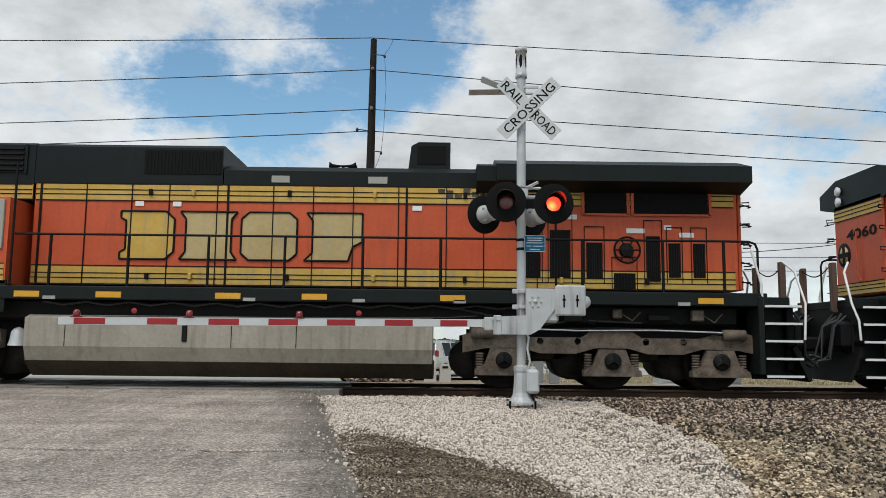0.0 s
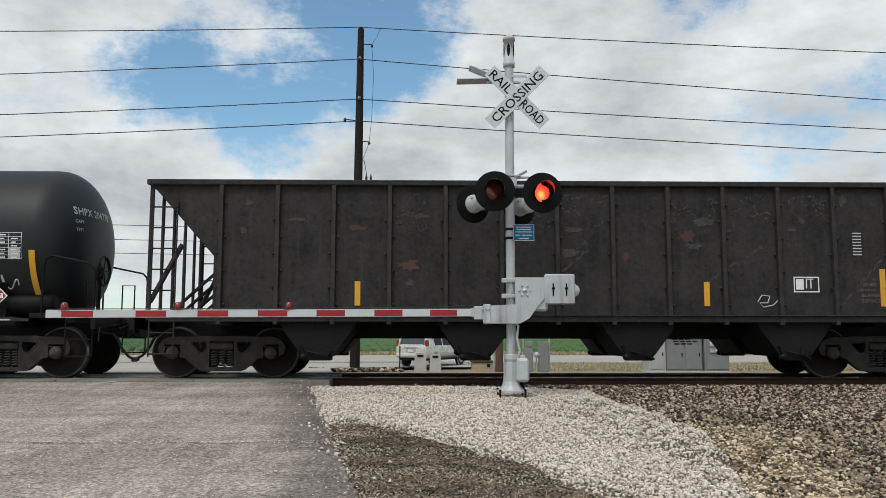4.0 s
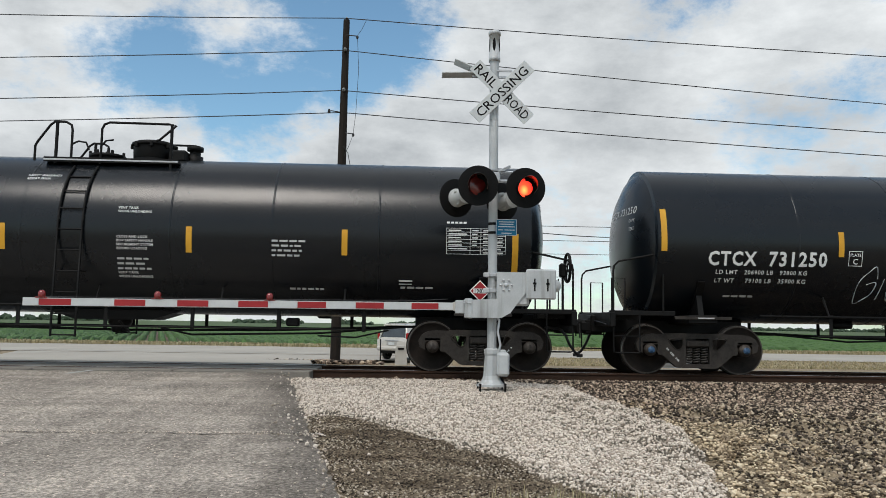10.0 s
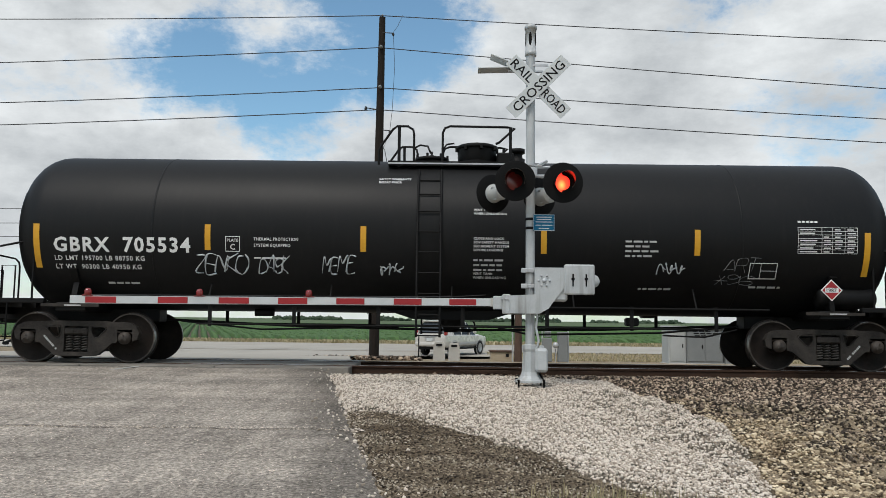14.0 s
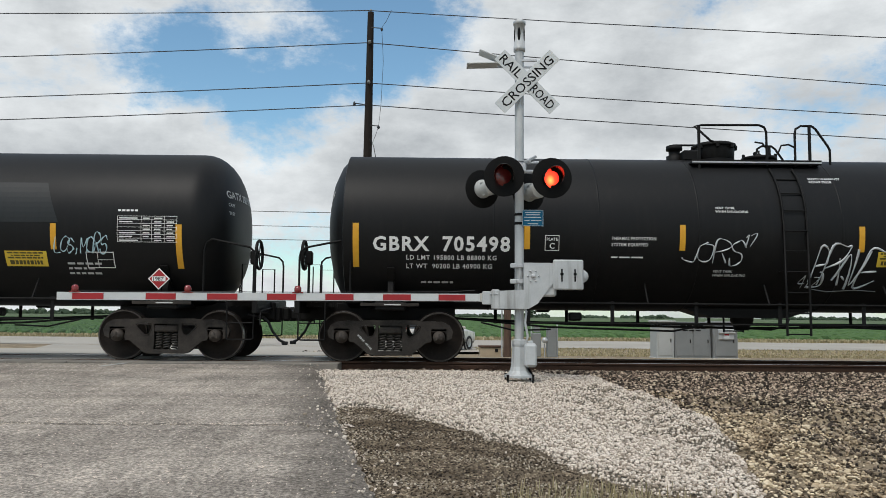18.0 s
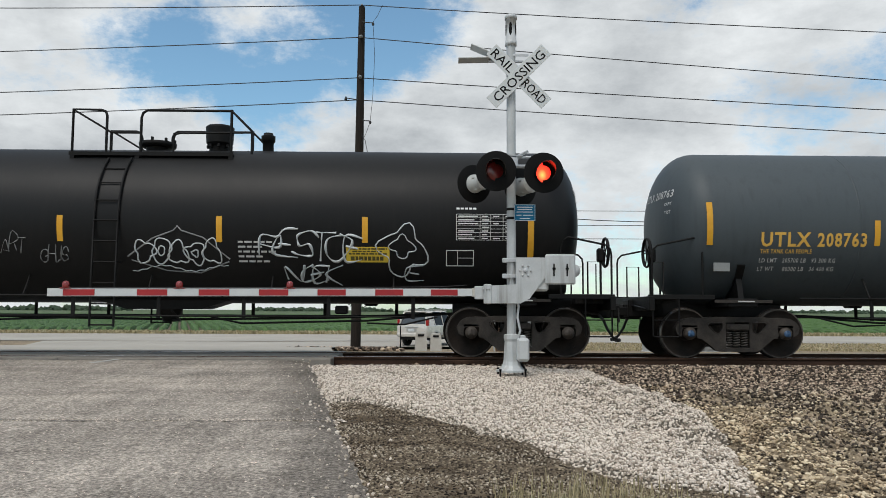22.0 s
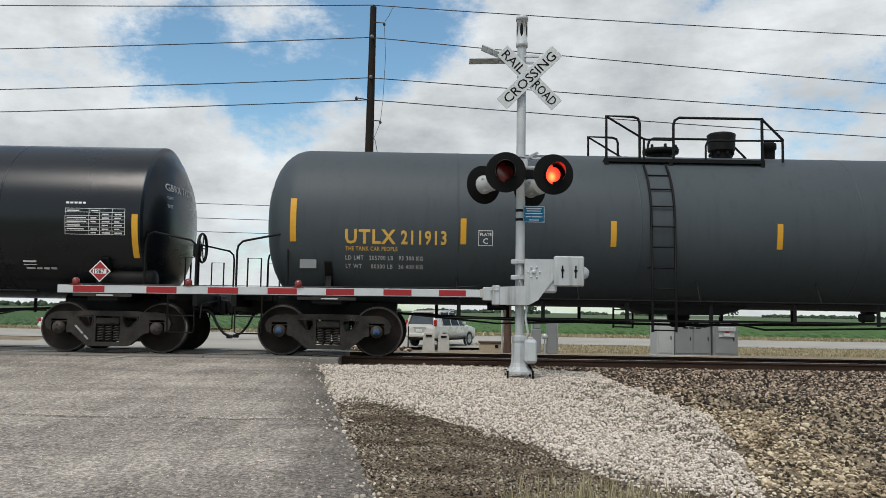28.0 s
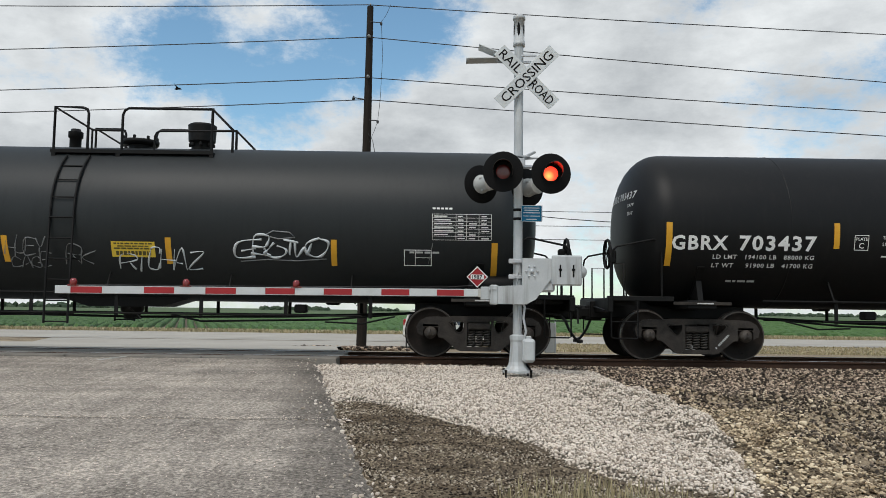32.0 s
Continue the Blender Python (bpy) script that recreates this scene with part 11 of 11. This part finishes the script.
def motions():
    steps = [k * 0.5 for k in range(65)]
    when = {}
    for car, cx in TRAIN:
        turn = 180 if cx > 0 else 0
        walk(car, [(t, pose(cx + run(t), 0, 0, 0, 0, turn)) for t in steps])
        ts = [f / FPS for f in range(0, 961) if abs(cx + run(f / FPS)) < 19]
        when[car] = ts
    for w, car, x, r in SPINNERS:
        rows = []
        ts = when[car]
        if not ts:
            continue
        if ts[0] > 0:
            rows.append((0.0, pose(x, 0, abs(r), 0, 0, 0)))
        t0 = ts[0]
        back = -1 if car is TRAIN[-1][0] else 1
        for t in ts:
            a = back * (run(t) - run(t0)) / r
            rows.append((t, Matrix.Translation((x, 0, abs(r))) @ Matrix.Rotation(a, 4, "Y")))
        if ts[-1] < 32:
            rows.append((32.0, rows[-1][1]))
        walk(w, rows)
    # traffic on the highway behind
    walk(sedan, [(0.0, pose(-760, 36.4, -0.97)), (28.5, pose(-9.96, 36.4, -0.97)), (29.0, pose(3.14, 36.4, -0.97)), (30.0, pose(26.5, 36.4, -0.97)), (32.0, pose(73, 36.4, -0.97))])
    walk(dark_suv, [(0.0, pose(520, 37.6, -0.97, 0, 0, 180)), (20.0, pose(-12.3, 37.6, -0.97, 0, 0, 180)), (32.0, pose(-332, 37.6, -0.97, 0, 0, 180))])
    walk(pickup, [(0.0, pose(-148, 36.4, -0.97)), (5.5, pose(-0.6, 36.4, -0.97)), (6.0, pose(13.3, 36.4, -0.97)), (32.0, pose(720, 36.4, -0.97))])
    walk(bird, [(0.0, pose(-150, 24, 11.8)), (31.0, pose(-17.5, 24, 11.2)), (32.0, pose(-13.2, 24, 11.9))])
    # the lamps flash in turn, twice a second
    for k, o in enumerate(LAMPS):
        rows = []
        for n in range(65):
            t = n * 0.5 - 0.25
            lit = (n % 2 == 0) == (k == 0)
            a1, a0 = (0, 180) if lit else (180, 0)
            if n == 0:
                rows.append((0.0, pose(0, 0.01, 0, 0, 0, a1)))
                continue
            a0, a1 = (180, 360) if lit else (0, 180)
            for d, q in ((0.0, a0), (1 / 30, a0 + 60), (2 / 30, a0 + 120), (3 / 30, a1)):
                rows.append((t + d, Matrix.Translation((0, 0.01, 0)) @ Matrix.Rotation(radians(q % 360), 4, "Z")))
        rows.append((32.0, rows[-1][1]))
        walk(o, rows)


motions()
